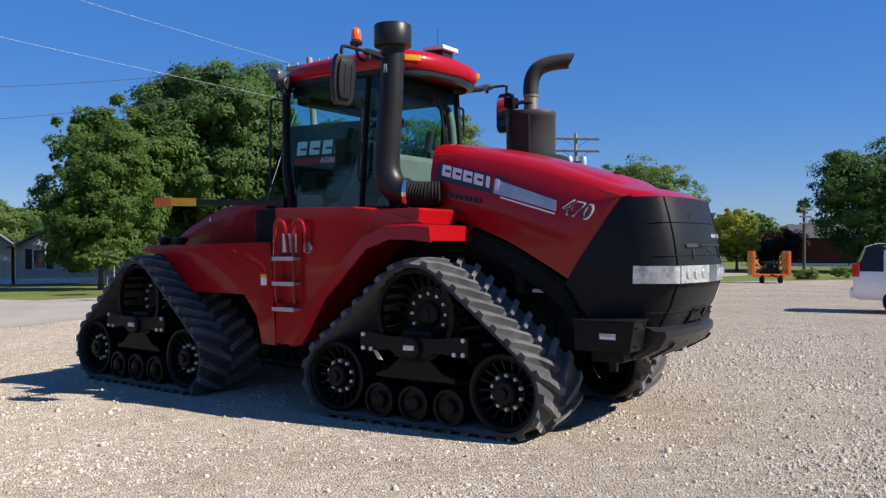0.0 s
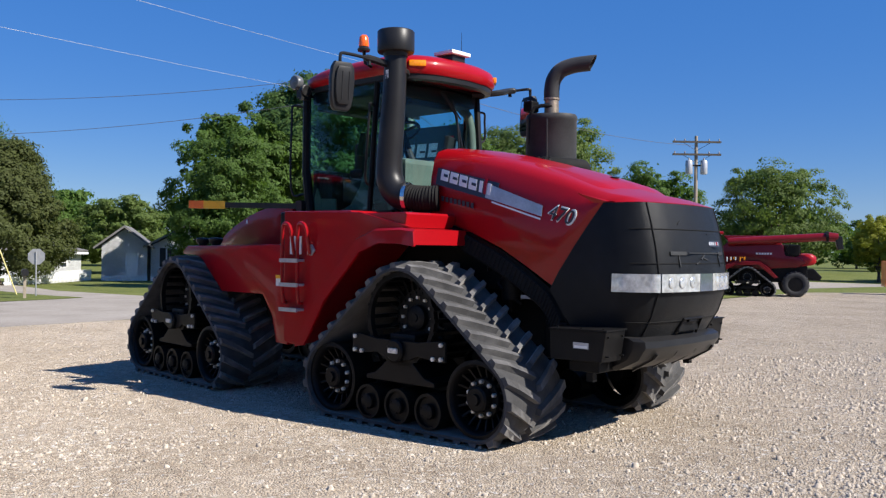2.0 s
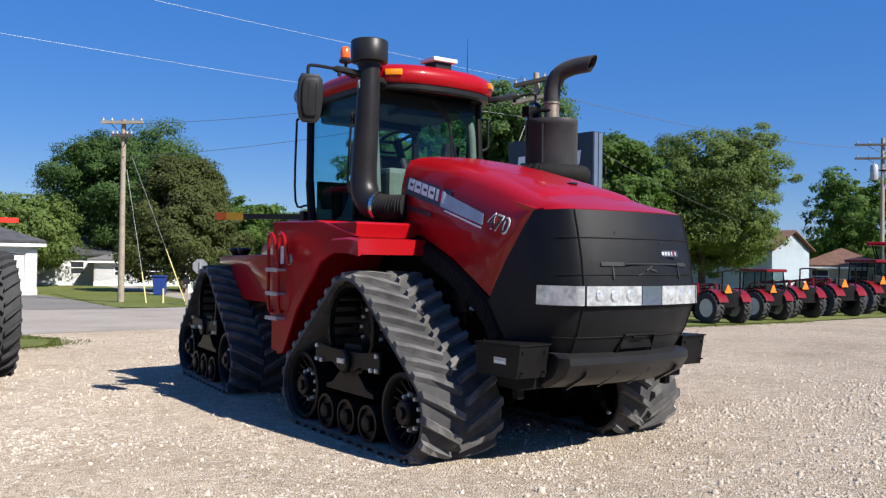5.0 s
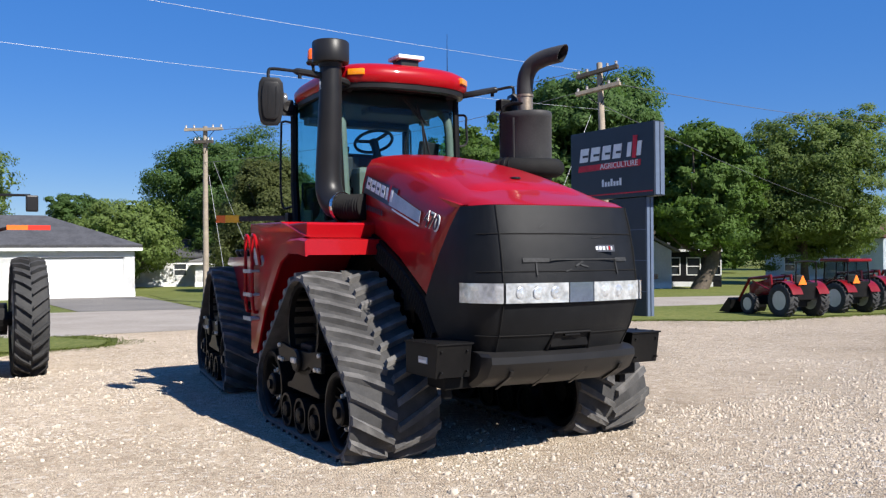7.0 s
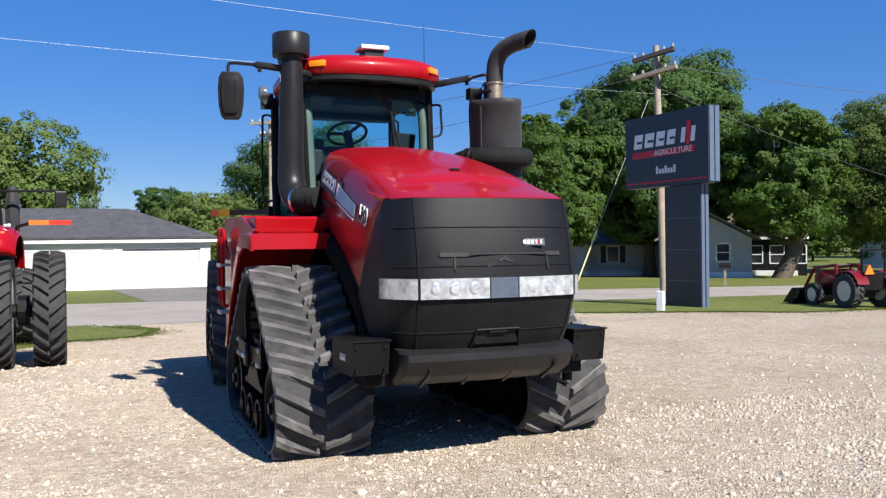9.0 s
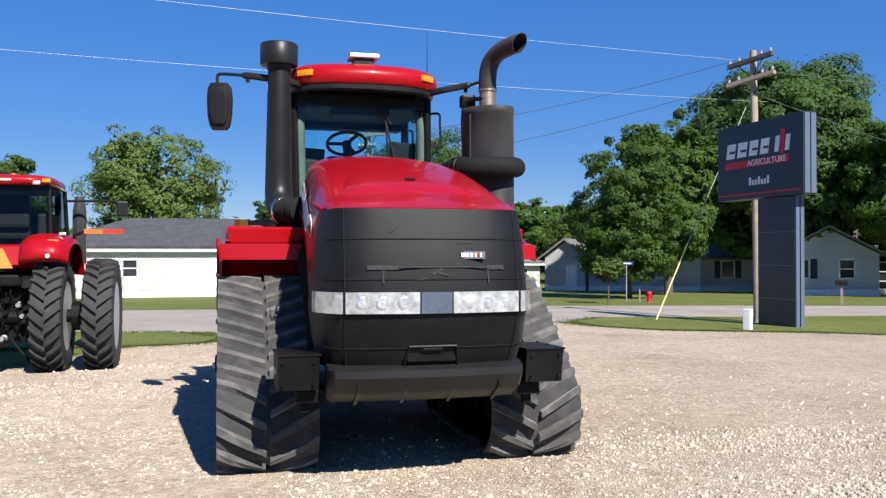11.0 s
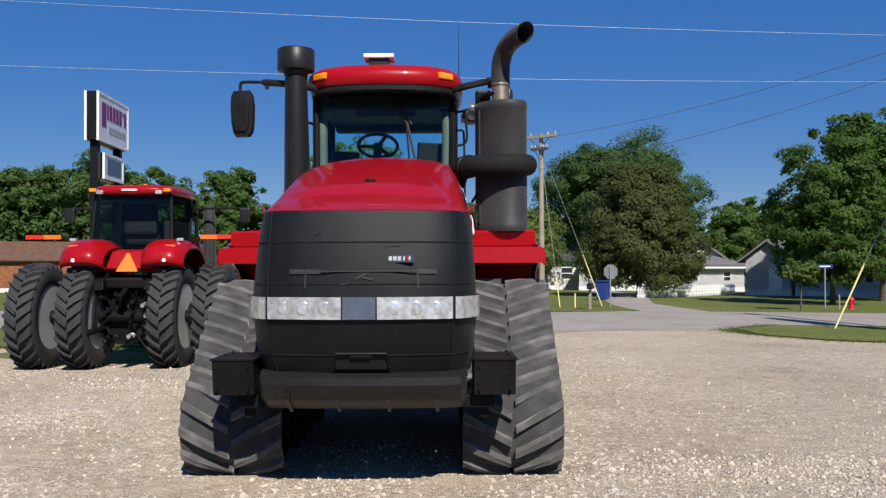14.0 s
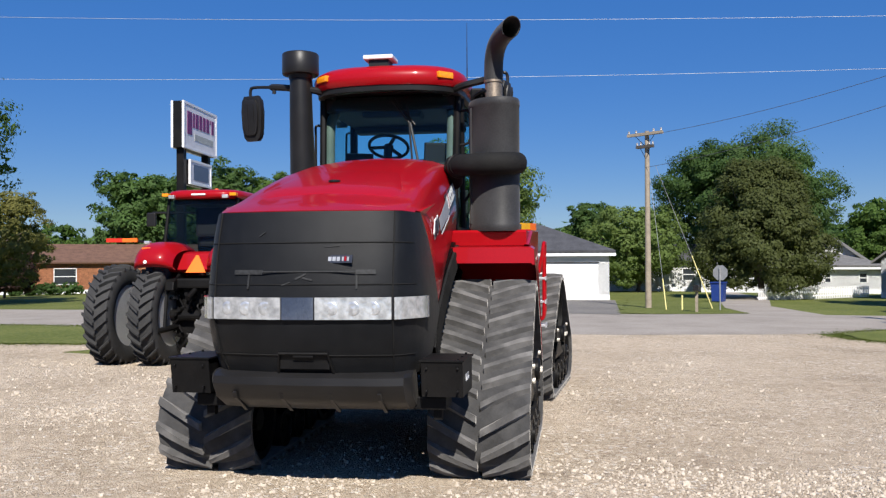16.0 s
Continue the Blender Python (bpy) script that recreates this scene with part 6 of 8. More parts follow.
def house(x, y, turn, w, d, h, rise, roof, label, wall, roofing, front=(), side=(), over=0.45, name="house", foot=0.35, rise_by=0.0):
    """A house: its front lies along x from the given corner, facing -y; openings are (x, z, width, height, kind)."""
    hs = thing(name, pose(x, y, ground_z(x, y) + rise_by, 0, 0, turn), label, "house")
    gab = rise if roof == "gable" else 0.0
    fg = rise if roof == "front" else 0.0
    part("wall", wall_sheet(w, h, [o[:4] for o in front], gable=fg), wall, hs)
    part("wall", wall_sheet(w, h, [], gable=fg), wall, hs, m=pose(w, d, 0, 0, 0, 180))
    part("wall", wall_sheet(d, h, [o[:4] for o in side], gable=gab), wall, hs, m=pose(0.003, d, 0, 0, 0, -90))
    part("wall", wall_sheet(d, h, [], gable=gab), wall, hs, m=pose(w - 0.003, 0, 0, 0, 0, 90))
    part("foundation", boxm(-0.02, w + 0.02, -0.02, d + 0.02, -0.5, foot), GREY_SIDING, hs)
    bm = bmesh.new()
    o = over
    if roof == "hip":
        k = min(w, d) / 2
        a = [(-o, -o, h), (w + o, -o, h), (w + o, d + o, h), (-o, d + o, h)]
        r0, r1 = ((k, d / 2, h + rise), (w - k, d / 2, h + rise)) if w >= d else ((w / 2, k, h + rise), (w / 2, d - k, h + rise))
        vs = [bm.verts.new(p) for p in a + [r0, r1]]
        quads = ((0, 1, 5, 4), (2, 3, 4, 5), (1, 2, 5), (3, 0, 4)) if w >= d else ((1, 2, 5, 4), (3, 0, 4, 5), (0, 1, 4), (2, 3, 5))
        for q in quads:
            bm.faces.new([vs[i] for i in q])
    elif roof == "gable":
        sl = rise / (d / 2)
        skin(bm, [[(-o, -o, h - o * sl), (-o, d / 2, h + rise), (-o, d + o, h - o * sl)], [(w + o, -o, h - o * sl), (w + o, d / 2, h + rise), (w + o, d + o, h - o * sl)]])
    else:
        sl = rise / (w / 2)
        skin(bm, [[(-o, -o, h - o * sl), (w / 2, -o, h + rise), (w + o, -o, h - o * sl)], [(-o, d + o, h - o * sl), (w / 2, d + o, h + rise), (w + o, d + o, h - o * sl)]])
    bmesh.ops.recalc_face_normals(bm, faces=bm.faces)
    if sum(f.normal.z for f in bm.faces) > 0:
        bmesh.ops.reverse_faces(bm, faces=bm.faces)
    bmesh.ops.solidify(bm, geom=bm.faces, thickness=0.12)
    bmesh.ops.translate(bm, vec=(0, 0, 0.10), verts=bm.verts)
    part("roof", bm, roofing, hs)
    if roof == "hip":
        bm = boxm(-o - .02, w + o + .02, -o - .03, -o, h - 0.10, h + 0.06)
        box(bm, -o - .03, -o, -o, d + o, h - 0.10, h + 0.06)
        box(bm, w + o, w + o + .03, -o, d + o, h - 0.10, h + 0.06)
        box(bm, -o, w + o, -o, d + o, h - 0.04, h + 0.0)
        part("fascia", bm, TRIM, hs)
    for face, lst in (("front", front), ("side", side)):
        for ox, oz, ow, oh, kind in lst:
            base = Matrix() if face == "front" else pose(0.003, d, 0, 0, 0, -90)
            if kind == "garage":
                bm = boxm(ox, ox + ow, 0.07, 0.11, oz, oz + oh)
                for k in range(4):
                    box(bm, ox + 0.03, ox + ow - 0.03, 0.055, 0.075, oz + 0.02 + k * oh / 4, oz + (k + 1) * oh / 4 - 0.02)
                part("garage_door", bm, TRIM, hs, "white panelled garage door", m=base)
                part("door_header", boxm(ox - 0.05, ox + ow + 0.05, -0.02, 0.05, oz + oh, oz + oh + 0.06), SHUTTER, hs, m=base)
                continue
            fr = bmesh.new()
            f = 0.07
            for q in ((ox, ox + ow, oz, oz + f), (ox, ox + ow, oz + oh - f, oz + oh), (ox, ox + f, oz, oz + oh), (ox + ow - f, ox + ow, oz, oz + oh)):
                box(fr, q[0], q[1], -0.03, 0.10, q[2], q[3])
            if kind == "win":
                box(fr, ox + f, ox + ow - f, 0.0, 0.06, oz + oh / 2 - 0.03, oz + oh / 2 + 0.03)
            wn_ = part("window" if kind != "door" else "door", fr, TRIM, hs, m=base)
            part("pane" if kind != "door" else "door_leaf", boxm(ox + f, ox + ow - f, 0.05, 0.07, oz + f, oz + oh - f), PANE if kind != "door" else TRIM, wn_)
            if kind == "shut":
                for q in ((ox - 0.42, ox - 0.03), (ox + ow + 0.03, ox + ow + 0.42)):
                    part("shutter", boxm(q[0], q[1], -0.03, 0.0, oz, oz + oh), SHUTTER, wn_)
    return hs


house(-41.1, 22.7, 56.3, 14.8, 8.4, 2.42, 1.72, "hip", "long white house with a charcoal roof and attached garage", SIDING, ROOF_GREY,
      [(0.9, 0.9, 0.9, 1.02, "win"), (4.2, 0.9, 0.85, 1.02, "win"), (9.0, 0.3, 0.8, 1.8, "door"), (10.2, 0.0, 4.0, 1.92, "garage")], over=0.34, foot=0.08, rise_by=0.22)
house(-77, -14, 89, 34, 10, 2.75, 1.6, "gable", "low orange brick house with a brown roof", BRICK, ROOF_BROWN,
      [(16.5, 0.9, 2.0, 1.3, "win"), (20.4, 0.8, 1.9, 1.5, "win"), (24.6, 0.9, 1.8, 1.3, "win"), (8.0, 0.9, 2.0, 1.3, "win")])
house(-27.4, 55.2, 24, 7.6, 11.0, 2.4, 2.0, "front", "grey-sided house with black shutters behind a young tree", GREY_SIDING, ROOF_LIGHT,
      [(1.0, 0.95, 0.8, 1.3, "shut"), (4.6, 0.95, 0.8, 1.3, "shut")])
house(-21.0, 59.0, 24, 9.0, 7.0, 2.3, 1.5, "gable", "long grey wing of the shuttered house", GREY_SIDING, ROOF_LIGHT,
      [(1.5, 0.95, 0.9, 1.2, "shut"), (5.5, 0.95, 0.9, 1.2, "shut")])
house(-14.2, 56.0, 24, 5.5, 5.0, 2.5, 1.5, "front", "small white porch house with a front gable", GREY_SIDING, ROOF_LIGHT,
      [(0.8, 1.0, 0.9, 1.2, "shut"), (3.3, 1.0, 0.9, 1.2, "win")])
house(-47.5, 54.5, 38, 13.2, 8.0, 1.95, 1.1, "hip", "white cottage with a grey roof behind a picket fence", SIDING, ROOF_LIGHT,
      [(1.5, 0.8, 1.0, 0.8, "win"), (4.2, 0.8, 1.0, 0.8, "win"), (8.4, 0.8, 0.5, 0.8, "win"), (9.2, 0.8, 0.5, 0.8, "win"), (11.6, 0.8, 0.6, 0.8, "win")])
house(-45.5, 63.5, 38, 5.0, 9.0, 2.3, 1.9, "front", "white gabled house behind the cottage", SIDING, ROOF_LIGHT, [(2.2, 1.3, 0.5, 0.6, "win")])
house(-58, 47, 48, 15, 8.0, 2.5, 1.4, "gable", "white low house with a red-brick base", SIDING, ROOF_GREY, [(2.5, 0.9, 1.1, 1.1, "win"), (6.5, 0.9, 1.1, 1.1, "win"), (11.0, 0.9, 1.1, 1.1, "win")])
house(-7.84, 90.9, -25, 11.5, 8.0, 3.9, 1.7, "gable", "white two-storey house, coloured pale blue for shade, with a dark red roof", SHADE_BLUE_SIDING, ROOF_BROWN, [(2.0, 2.9, 0.9, 1.3, "win"), (6.5, 2.9, 0.9, 1.3, "win"), (2.0, 0.8, 1.2, 1.4, "win")], [(4.0, 2.9, 0.9, 1.3, "win")])
house(5.2, 94.8, -3, 7.5, 8.0, 2.3, 1.8, "hip", "small brown-roofed bungalow with white windows", CREAM, ROOF_BROWN, [(1.0, 0.7, 1.6, 1.4, "win"), (4.5, 0.7, 1.6, 1.4, "win")])
house(-13.0, 65.5, 8, 4.6, 7.0, 4.0, 2.0, "front", "cream two-storey house behind the sign", CREAM, ROOF_LIGHT, [(1.2, 2.6, 0.9, 1.2, "win"), (3.8, 2.6, 0.9, 1.2, "win"), (1.0, 0.7, 0.9, 1.4, "win")])
house(-11.3, 63.8, 8, 3.6, 4.0, 2.6, 0.8, "hip", "dark screened porch beside the cream house", SHUTTER, ROOF_GREY, [(0.4, 0.8, 1.0, 1.3, "win"), (1.8, 0.8, 1.0, 1.3, "win"), (3.2, 0.8, 1.0, 1.3, "win")])
house(43, 106, -20, 14, 10, 3.4, 1.6, "gable", "dark red farm building", RED_WALL, ROOF_GREY)

house(-30.2, 53.8, 24, 2.9, 5.0, 2.4, 1.1, "front", "small grey gabled shed beside the shuttered house", GREY_SIDING, ROOF_LIGHT, [(1.5, 0.1, 0.8, 1.8, "door")])

# picket fence before the cottage
fence = thing("picket_fence", pose(-29.4, 42.8, ground_z(-30, 48), 0, 0, 96), "white wooden picket fence before the cottage", "fence")
bm = bmesh.new()
prism(bm, [(-0.045, 0.0), (-0.045, 0.66), (0, 0.73), (0.045, 0.66), (0.045, 0.0)], -0.012, 0.012)
pick = None
for k in range(61):
    m = pose(k * 0.17, 0, 0)
    pick = part("picket", bm, TRIM, fence, m=m) if pick is None else again(pick, fence, m)
for z in (0.20, 0.54):
    part("rail", boxm(-0.1, 10.3, 0.013, 0.05, z - 0.04, z + 0.04), TRIM, fence)

# ---- sign of the dealer ----
NAVY = material("navy_sign_panel", (0.022, 0.030, 0.045), 0.4, var=0.15, scale=1.5)
NAVY_EDGE = material("slate_sign_edge", (0.10, 0.13, 0.19), 0.35, var=0.1)
SIGN_RED = material("sign_red", (0.52, 0.01, 0.03), 0.4)
PANEL_WHITE = material("white_sign_panel", (0.72, 0.72, 0.74), 0.35, var=0.08)
sign = thing("dealer_sign", pose(-5.0, 27.6, ground_z(-3, 26.6), 0, 0, -29), "dark navy dealer sign on a broad panelled post", "sign")
part("post", boxm(1.70, 3.16, 0.06, 0.36, -0.3, 3.50, None, 0.01), NAVY, sign)
part("post_edge", boxm(3.162, 3.19, 0.08, 0.19, -0.3, 3.50), NAVY_EDGE, sign)
part("post_edge", boxm(3.162, 3.19, 0.23, 0.34, -0.3, 3.50), NAVY_EDGE, sign)
for z in (0.75, 1.65, 2.55):
    part("post_joint", boxm(1.70, 3.16, 0.054, 0.06, z, z + 0.02), NAVY_EDGE, sign)
board = part("board", boxm(0.0, 3.56, 0.0, 0.42, 3.52, 5.66, None, 0.015), NAVY, sign)
for ya, yb in ((0.03, 0.19), (0.23, 0.39)):
    part("board_edge", boxm(3.562, 3.585, ya, yb, 3.55, 5.63), NAVY_EDGE, board)
x = 0.42
for wdt in (0.44, 0.46, 0.42, 0.40):     # brand word as slanting white blocks
    bm = bmesh.new()
    prism(bm, [(x, 4.72), (x + 0.07, 5.14), (x + wdt, 5.14), (x + wdt - 0.07, 4.72)], -0.02, 0.0)
    box(bm, x + 0.16, x + wdt - 0.04, -0.026, -0.02, 4.86, 4.93, mi=1)
    part("brand_block", bm, [PANEL_WHITE, NAVY], board)
    x += wdt + 0.05
for dx, z0, z1, mat in ((0.14, 4.72, 5.14, PANEL_WHITE), (0.36, 4.66, 5.32, SIGN_RED), (0.54, 4.72, 5.14, PANEL_WHITE)):
    bm = bmesh.new()
    prism(bm, [(x + dx, z0), (x + dx + 0.06, z1), (x + dx + 0.22, z1), (x + dx + 0.16, z0)], -0.02 - 0.004 * (mat is SIGN_RED), 0.0)
    part("brand_block", bm, mat, board)
bm = bmesh.new()
prism(bm, [(0.35, 4.42), (0.39, 4.61), (3.05, 4.61), (3.02, 4.42)], -0.012, 0.0)
part("red_bar", bm, SIGN_RED, board)
lettering("AGRICULTURE", 0.24, PANEL_WHITE, board, pose(2.15, -0.02, 4.515, 90, 0, 0), "sign_word", 0.004)
for k in range(7):
    part("name_bar", boxm(1.42 + k * 0.125, 1.50 + k * 0.125, -0.012, 0.0, 3.90, 4.04 if k % 3 else 4.12), PANEL_WHITE, board)
part("red_line", boxm(0.05, 3.5, -0.010, 0.0, 3.64, 3.68), SIGN_RED, board)

# older white sign behind the wheeled tractor
osign = thing("box_sign", pose(-11.38, 8.65, ground_z(-11.4, 8.7), 0, 0, 150), "pale lit-box sign on two black posts", "sign")
for x in (0.14, 1.58):
    part("post", boxm(x, x + 0.16, 0.07, 0.23, 0, 4.6), STEEL_BLACK, osign)
PURPLE = material("purple_sign_ink", (0.16, 0.03, 0.13), 0.5)
FRAME_WHITE = material("bright_aluminium_edge", (0.85, 0.85, 0.85), 0.35, 0.2, var=0.05)


def sign_cabinet(x0, x1, z0, z1, d):
    c = part("cabinet", boxm(x0, x1, 0.05, d - 0.05, z0 + 0.005, z1 - 0.005, None, 0.01), STEEL_BLACK, osign)
    part("panel", boxm(x0 + 0.05, x1 - 0.05, 0.012, 0.048, z0 + 0.05, z1 - 0.05), PANEL_WHITE, c, "pale panel")
    for y0, y1 in ((0.0, 0.05), (d - 0.05, d)):
        bm = boxm(x0, x0 + 0.05, y0, y1, z0, z1)
        box(bm, x1 - 0.05, x1, y0, y1, z0, z1)
        box(bm, x0 + 0.05, x1 - 0.05, y0, y1, z0, z0 + 0.05)
        box(bm, x0 + 0.05, x1 - 0.05, y0, y1, z1 - 0.05, z1)
        part("edge_frame", bm, FRAME_WHITE, c)
    return c


cab_ = sign_cabinet(0.0, 2.0, 4.29, 5.31, 0.30)
x = 0.20
for k, (wd, hh) in enumerate(((0.26, 0.50), (0.10, 0.32), (0.17, 0.32), (0.17, 0.32), (0.15, 0.32), (0.17, 0.32), (0.05, 0.10), (0.14, 0.32))):
    part("name_bar", boxm(x, x + wd, 0.004, 0.012, 5.12 - hh + (0 if hh > 0.2 else 0.0), 5.12), PURPLE, cab_)
    x += wd + 0.055
part("under_bar", boxm(0.62, 1.75, 0.006, 0.012, 4.52, 4.66), material("faint_sign_ink", (0.40, 0.42, 0.40), 0.5), cab_)
low = sign_cabinet(0.36, 1.64, 3.53, 4.08, 0.24)
part("screen", boxm(0.55, 1.45, 0.004, 0.012, 3.64, 3.98), NAVY_EDGE, low, "dark message screen")

# ---- poles and wires ----
WOOD = material("weathered_pole_wood", (0.30, 0.25, 0.19), 0.9, var=0.25, scale=4, bump=0.3, fine=30)
DARK_WOOD = material("dark_crossarm", (0.07, 0.06, 0.05), 0.85, var=0.2)


def pole(x, y, h, arms, label, turn, r=0.14, mat=WOOD, extras=False):
    p = thing("utility_pole", pose(x, y, ground_z(x, y), 0, 0, turn), label, "utility pole")
    bm = bmesh.new()
    tube(bm, [(0, 0, -0.3), (0, 0, h * 0.5), (0, 0, h)], [r, r * 0.85, r * 0.7], 12)
    part("pole", bm, mat, p, smooth=50)
    for z, w, am in arms:
        a = part("crossarm", boxm(-w / 2, w / 2, -r - 0.10, -r * 0.7, z - 0.06, z + 0.06), am, p)
        for s in (-0.92, -0.5, 0.5, 0.92):
            bm = bmesh.new()
            lathe(bm, [(0.03, z + 0.06), (0.05, z + 0.10), (0.035, z + 0.14), (0.05, z + 0.18), (0.0001, z + 0.21)], (s * w / 2, -r - 0.03, 0), "z", 10)
            part("insulator", bm, material_insul, a)
        bm = bmesh.new()
        for s in (-1, 1):
            tube(bm, [(s * w * 0.28, -r - 0.02, z - 0.05), (0, -r * 0.6, z - 0.55)], 0.015, 5)
        part("brace", bm, STEEL_BLACK, p)
    if extras:
        for s in (-1, 1):
            bm = bmesh.new()
            lathe(bm, [(0.0001, -0.45), (0.2, -0.45), (0.22, -0.40), (0.22, 0.35), (0.18, 0.42), (0.05, 0.44), (0.05, 0.6), (0.0001, 0.62)], (s * 0.48, -0.1, h - 2.0), "z", 18)
            part("transformer", bm, GREYDECAL, p, "grey pole transformer", 40)
        part("bracket", boxm(-0.7, 0.7, -0.14, -0.08, h - 1.95, h - 1.85), STEEL_BLACK, p)
    return p


material_insul = material("grey_insulator", (0.35, 0.33, 0.32), 0.3, var=0.1)
pole(-22.7, 29.8, 7.75, [(7.6, 1.75, WOOD), (7.05, 0.85, DARK_WOOD)], "weathered wooden utility pole at the street corner", 20)
lean_pole = pole(-3.75, 27.5, 8.3, [(7.95, 1.5, DARK_WOOD), (7.35, 1.6, WOOD)], "leaning wooden utility pole beside the dealer sign", -10)
lean_pole.matrix_basis = pose(-3.75, 27.5, ground_z(-3.75, 27.5), -8.5, -6.5, -10)
pole(8.8, 57, 9.7, [(9.3, 3.1, DARK_WOOD), (8.5, 3.1, DARK_WOOD)], "utility pole with two crossarms and grey transformers", 10, extras=True)
pole(31, 74, 5.9, [(5.6, 1.2, DARK_WOOD), (5.0, 1.2, DARK_WOOD), (4.4, 1.2, DARK_WOOD)], "far dark utility pole with three crossarms", 20, mat=DARK_WOOD)
pole(-52, 66, 6.8, [(6.5, 1.2, WOOD)], "far wooden utility pole", 40)
pole(-62, 60, 7.5, [(7.2, 1.2, WOOD)], "far wooden utility pole behind the garage", 40)


def wire(a, b, sag, r, mat, label):
    bm = bmesh.new()
    a, b = Vector(a), Vector(b)
    tube(bm, [a.lerp(b, t / 24) - Vector((0, 0, sag * 4 * (t / 24) * (1 - t / 24))) for t in range(25)], r, 6)
    return tagged(part("wire", bm, mat), label, "wire", "overhead wires")


PALE_WIRE = material("bright_aluminium_wire", (0.42, 0.43, 0.45), 0.5, 0.1)
WIRE = material("dark_wire", (0.10, 0.10, 0.11), 0.6)
wire((-5.18, 29.1, 7.76), (-30.64, -14.4, 10.03), 0.43, 0.0055, PALE_WIRE, "bright bare aluminium overhead wire")
wire((-4.6, 30.4, 6.55), (-20.9, 0.06, 6.80), 0.23, 0.005, PALE_WIRE, "bright lower aluminium overhead wire")
wire((-5.1, 29.7, 7.9), (-22.7, 29.7, 7.1), 0.35, 0.009, WIRE, "thin dark overhead wire between poles")
wire((-5.1, 29.7, 7.2), (-22.7, 29.7, 5.7), 0.35, 0.009, WIRE, "thin dark overhead wire between poles")
wire((-5.1, 29.7, 7.6), (8.8, 57, 8.4), 0.5, 0.012, WIRE, "thin dark overhead wire between poles")
wire((-5.1, 29.7, 6.9), (2.0, 82, 4.6), 0.5, 0.012, WIRE, "thin dark service wire to a house")

# ---- street furniture ----
YELLOW_POST = material("yellow_guard", (0.78, 0.68, 0.28), 0.5, var=0.15, scale=3)
GREYSTEEL = material("galvanised_steel", (0.38, 0.38, 0.38), 0.45, 0.5, var=0.15)
BLUE_BIN = material("blue_bin_plastic", (0.015, 0.04, 0.19), 0.45, var=0.15)


def guy(x, y, dx, dy, h, full):
    g = thing("guy_wire", pose(x, y, ground_z(x, y)), "steel guy wire with a yellow plastic guard", "guy wire")
    bm = bmesh.new()
    tube(bm, [(0, 0, -0.1), (dx * h / full, dy * h / full, h)], 0.024, 10)
    part("guard", bm, YELLOW_POST, g)
    bm = bmesh.new()
    tube(bm, [(dx * h / full, dy * h / full, h), (dx, dy, full)], 0.009, 6)
    part("cable", bm, GREYSTEEL, g)


guy(-6.5, 26.5, 1.5, 3.1, 2.3, 6.6)
guy(-21.0, 31.9, -1.5, -1.8, 2.3, 6.2)
guy(-21.0, 29.4, -1.5, 0.4, 1.3, 5.6)
st = thing("stop_sign", pose(-19.6, 31.0, ground_z(-19.6, 31.0), 0, 0, 205), "stop sign seen from its bare grey back", "road sign")
bm = bmesh.new()
tube(bm, [(0, 0, -0.2), (0, 0, 1.75)], 0.03, 8)
part("post", bm, GREYSTEEL, st)
bm = bmesh.new()
prism(bm, [(0.33 * math.cos(radians(22.5 + 45 * k)), 1.55 + 0.33 * math.sin(radians(22.5 + 45 * k))) for k in range(8)], -0.045, -0.035)
part("plate", bm, GREYSTEEL, st)
mb = thing("mailbox", pose(-18.7, 29.0, ground_z(-18.7, 29.0), 0, 0, 40), "black mailbox on a wooden post", "mailbox", "mailboxes")
part("post", boxm(-0.05, 0.05, -0.05, 0.05, -0.1, 0.85), WOOD, mb)
bm = bmesh.new()
prism(bm, [(-0.11, 0.85), (0.11, 0.85), (0.11, 1.02), (0.06, 1.09), (-0.06, 1.09), (-0.11, 1.02)], -0.26, 0.26)
part("box", bm, BLACK, mb)
copy_thing(mb, pose(-6.5, 43.2, ground_z(-6.5, 43.2), 0, 0, 100))
for k, (x, y, c) in enumerate(((-20.5, 29.8, YELLOW_POST), (-13.9, 38.6, WOOD))):
    bm = bmesh.new()
    tube(bm, [(0, 0, -0.1), (0, 0, 0.62)], 0.035, 10)
    tagged(part("marker_post", bm, c, m=pose(x, y, ground_z(x, y))), "slim marker post on the verge", "post")
tree(-14.2, 36.4, 2.1, 1.5, 1.2, LEAF_LIGHT, "staked sapling with a pale trunk", 35, 1600, 0.06, 14, r=0.035)
ss = thing("street_sign", pose(-15.0, 39.3, ground_z(-15.0, 39.3), 0, 0, 30), "blue street sign on a steel post", "road sign")
bm = bmesh.new()
tube(bm, [(0, 0, -0.2), (0, 0, 1.75)], 0.03, 8)
part("post", bm, GREYSTEEL, ss)
part("plate", boxm(-0.32, 0.32, -0.01, 0.01, 1.72, 1.90), BLUE_BIN, ss)
part("name_bar", boxm(-0.22, 0.22, -0.016, -0.01, 1.78, 1.84), TRIM, ss)
hy = thing("fire_hydrant", pose(-13.8, 39.3, ground_z(-13.8, 39.3)), "red fire hydrant on the grass", "hydrant")
bm = bmesh.new()
lathe(bm, [(0.12, 0), (0.10, 0.06), (0.10, 0.36), (0.13, 0.38), (0.13, 0.41), (0.08, 0.50), (0.0001, 0.54)], axis="z", seg=16)
for s in (-1, 1):
    lathe(bm, [(0.05, 0.09), (0.05, 0.16), (0.0001, 0.17)] if s > 0 else [(0.05, -0.09), (0.05, -0.16), (0.0001, -0.17)], (0, 0, 0.30), "x", 10)
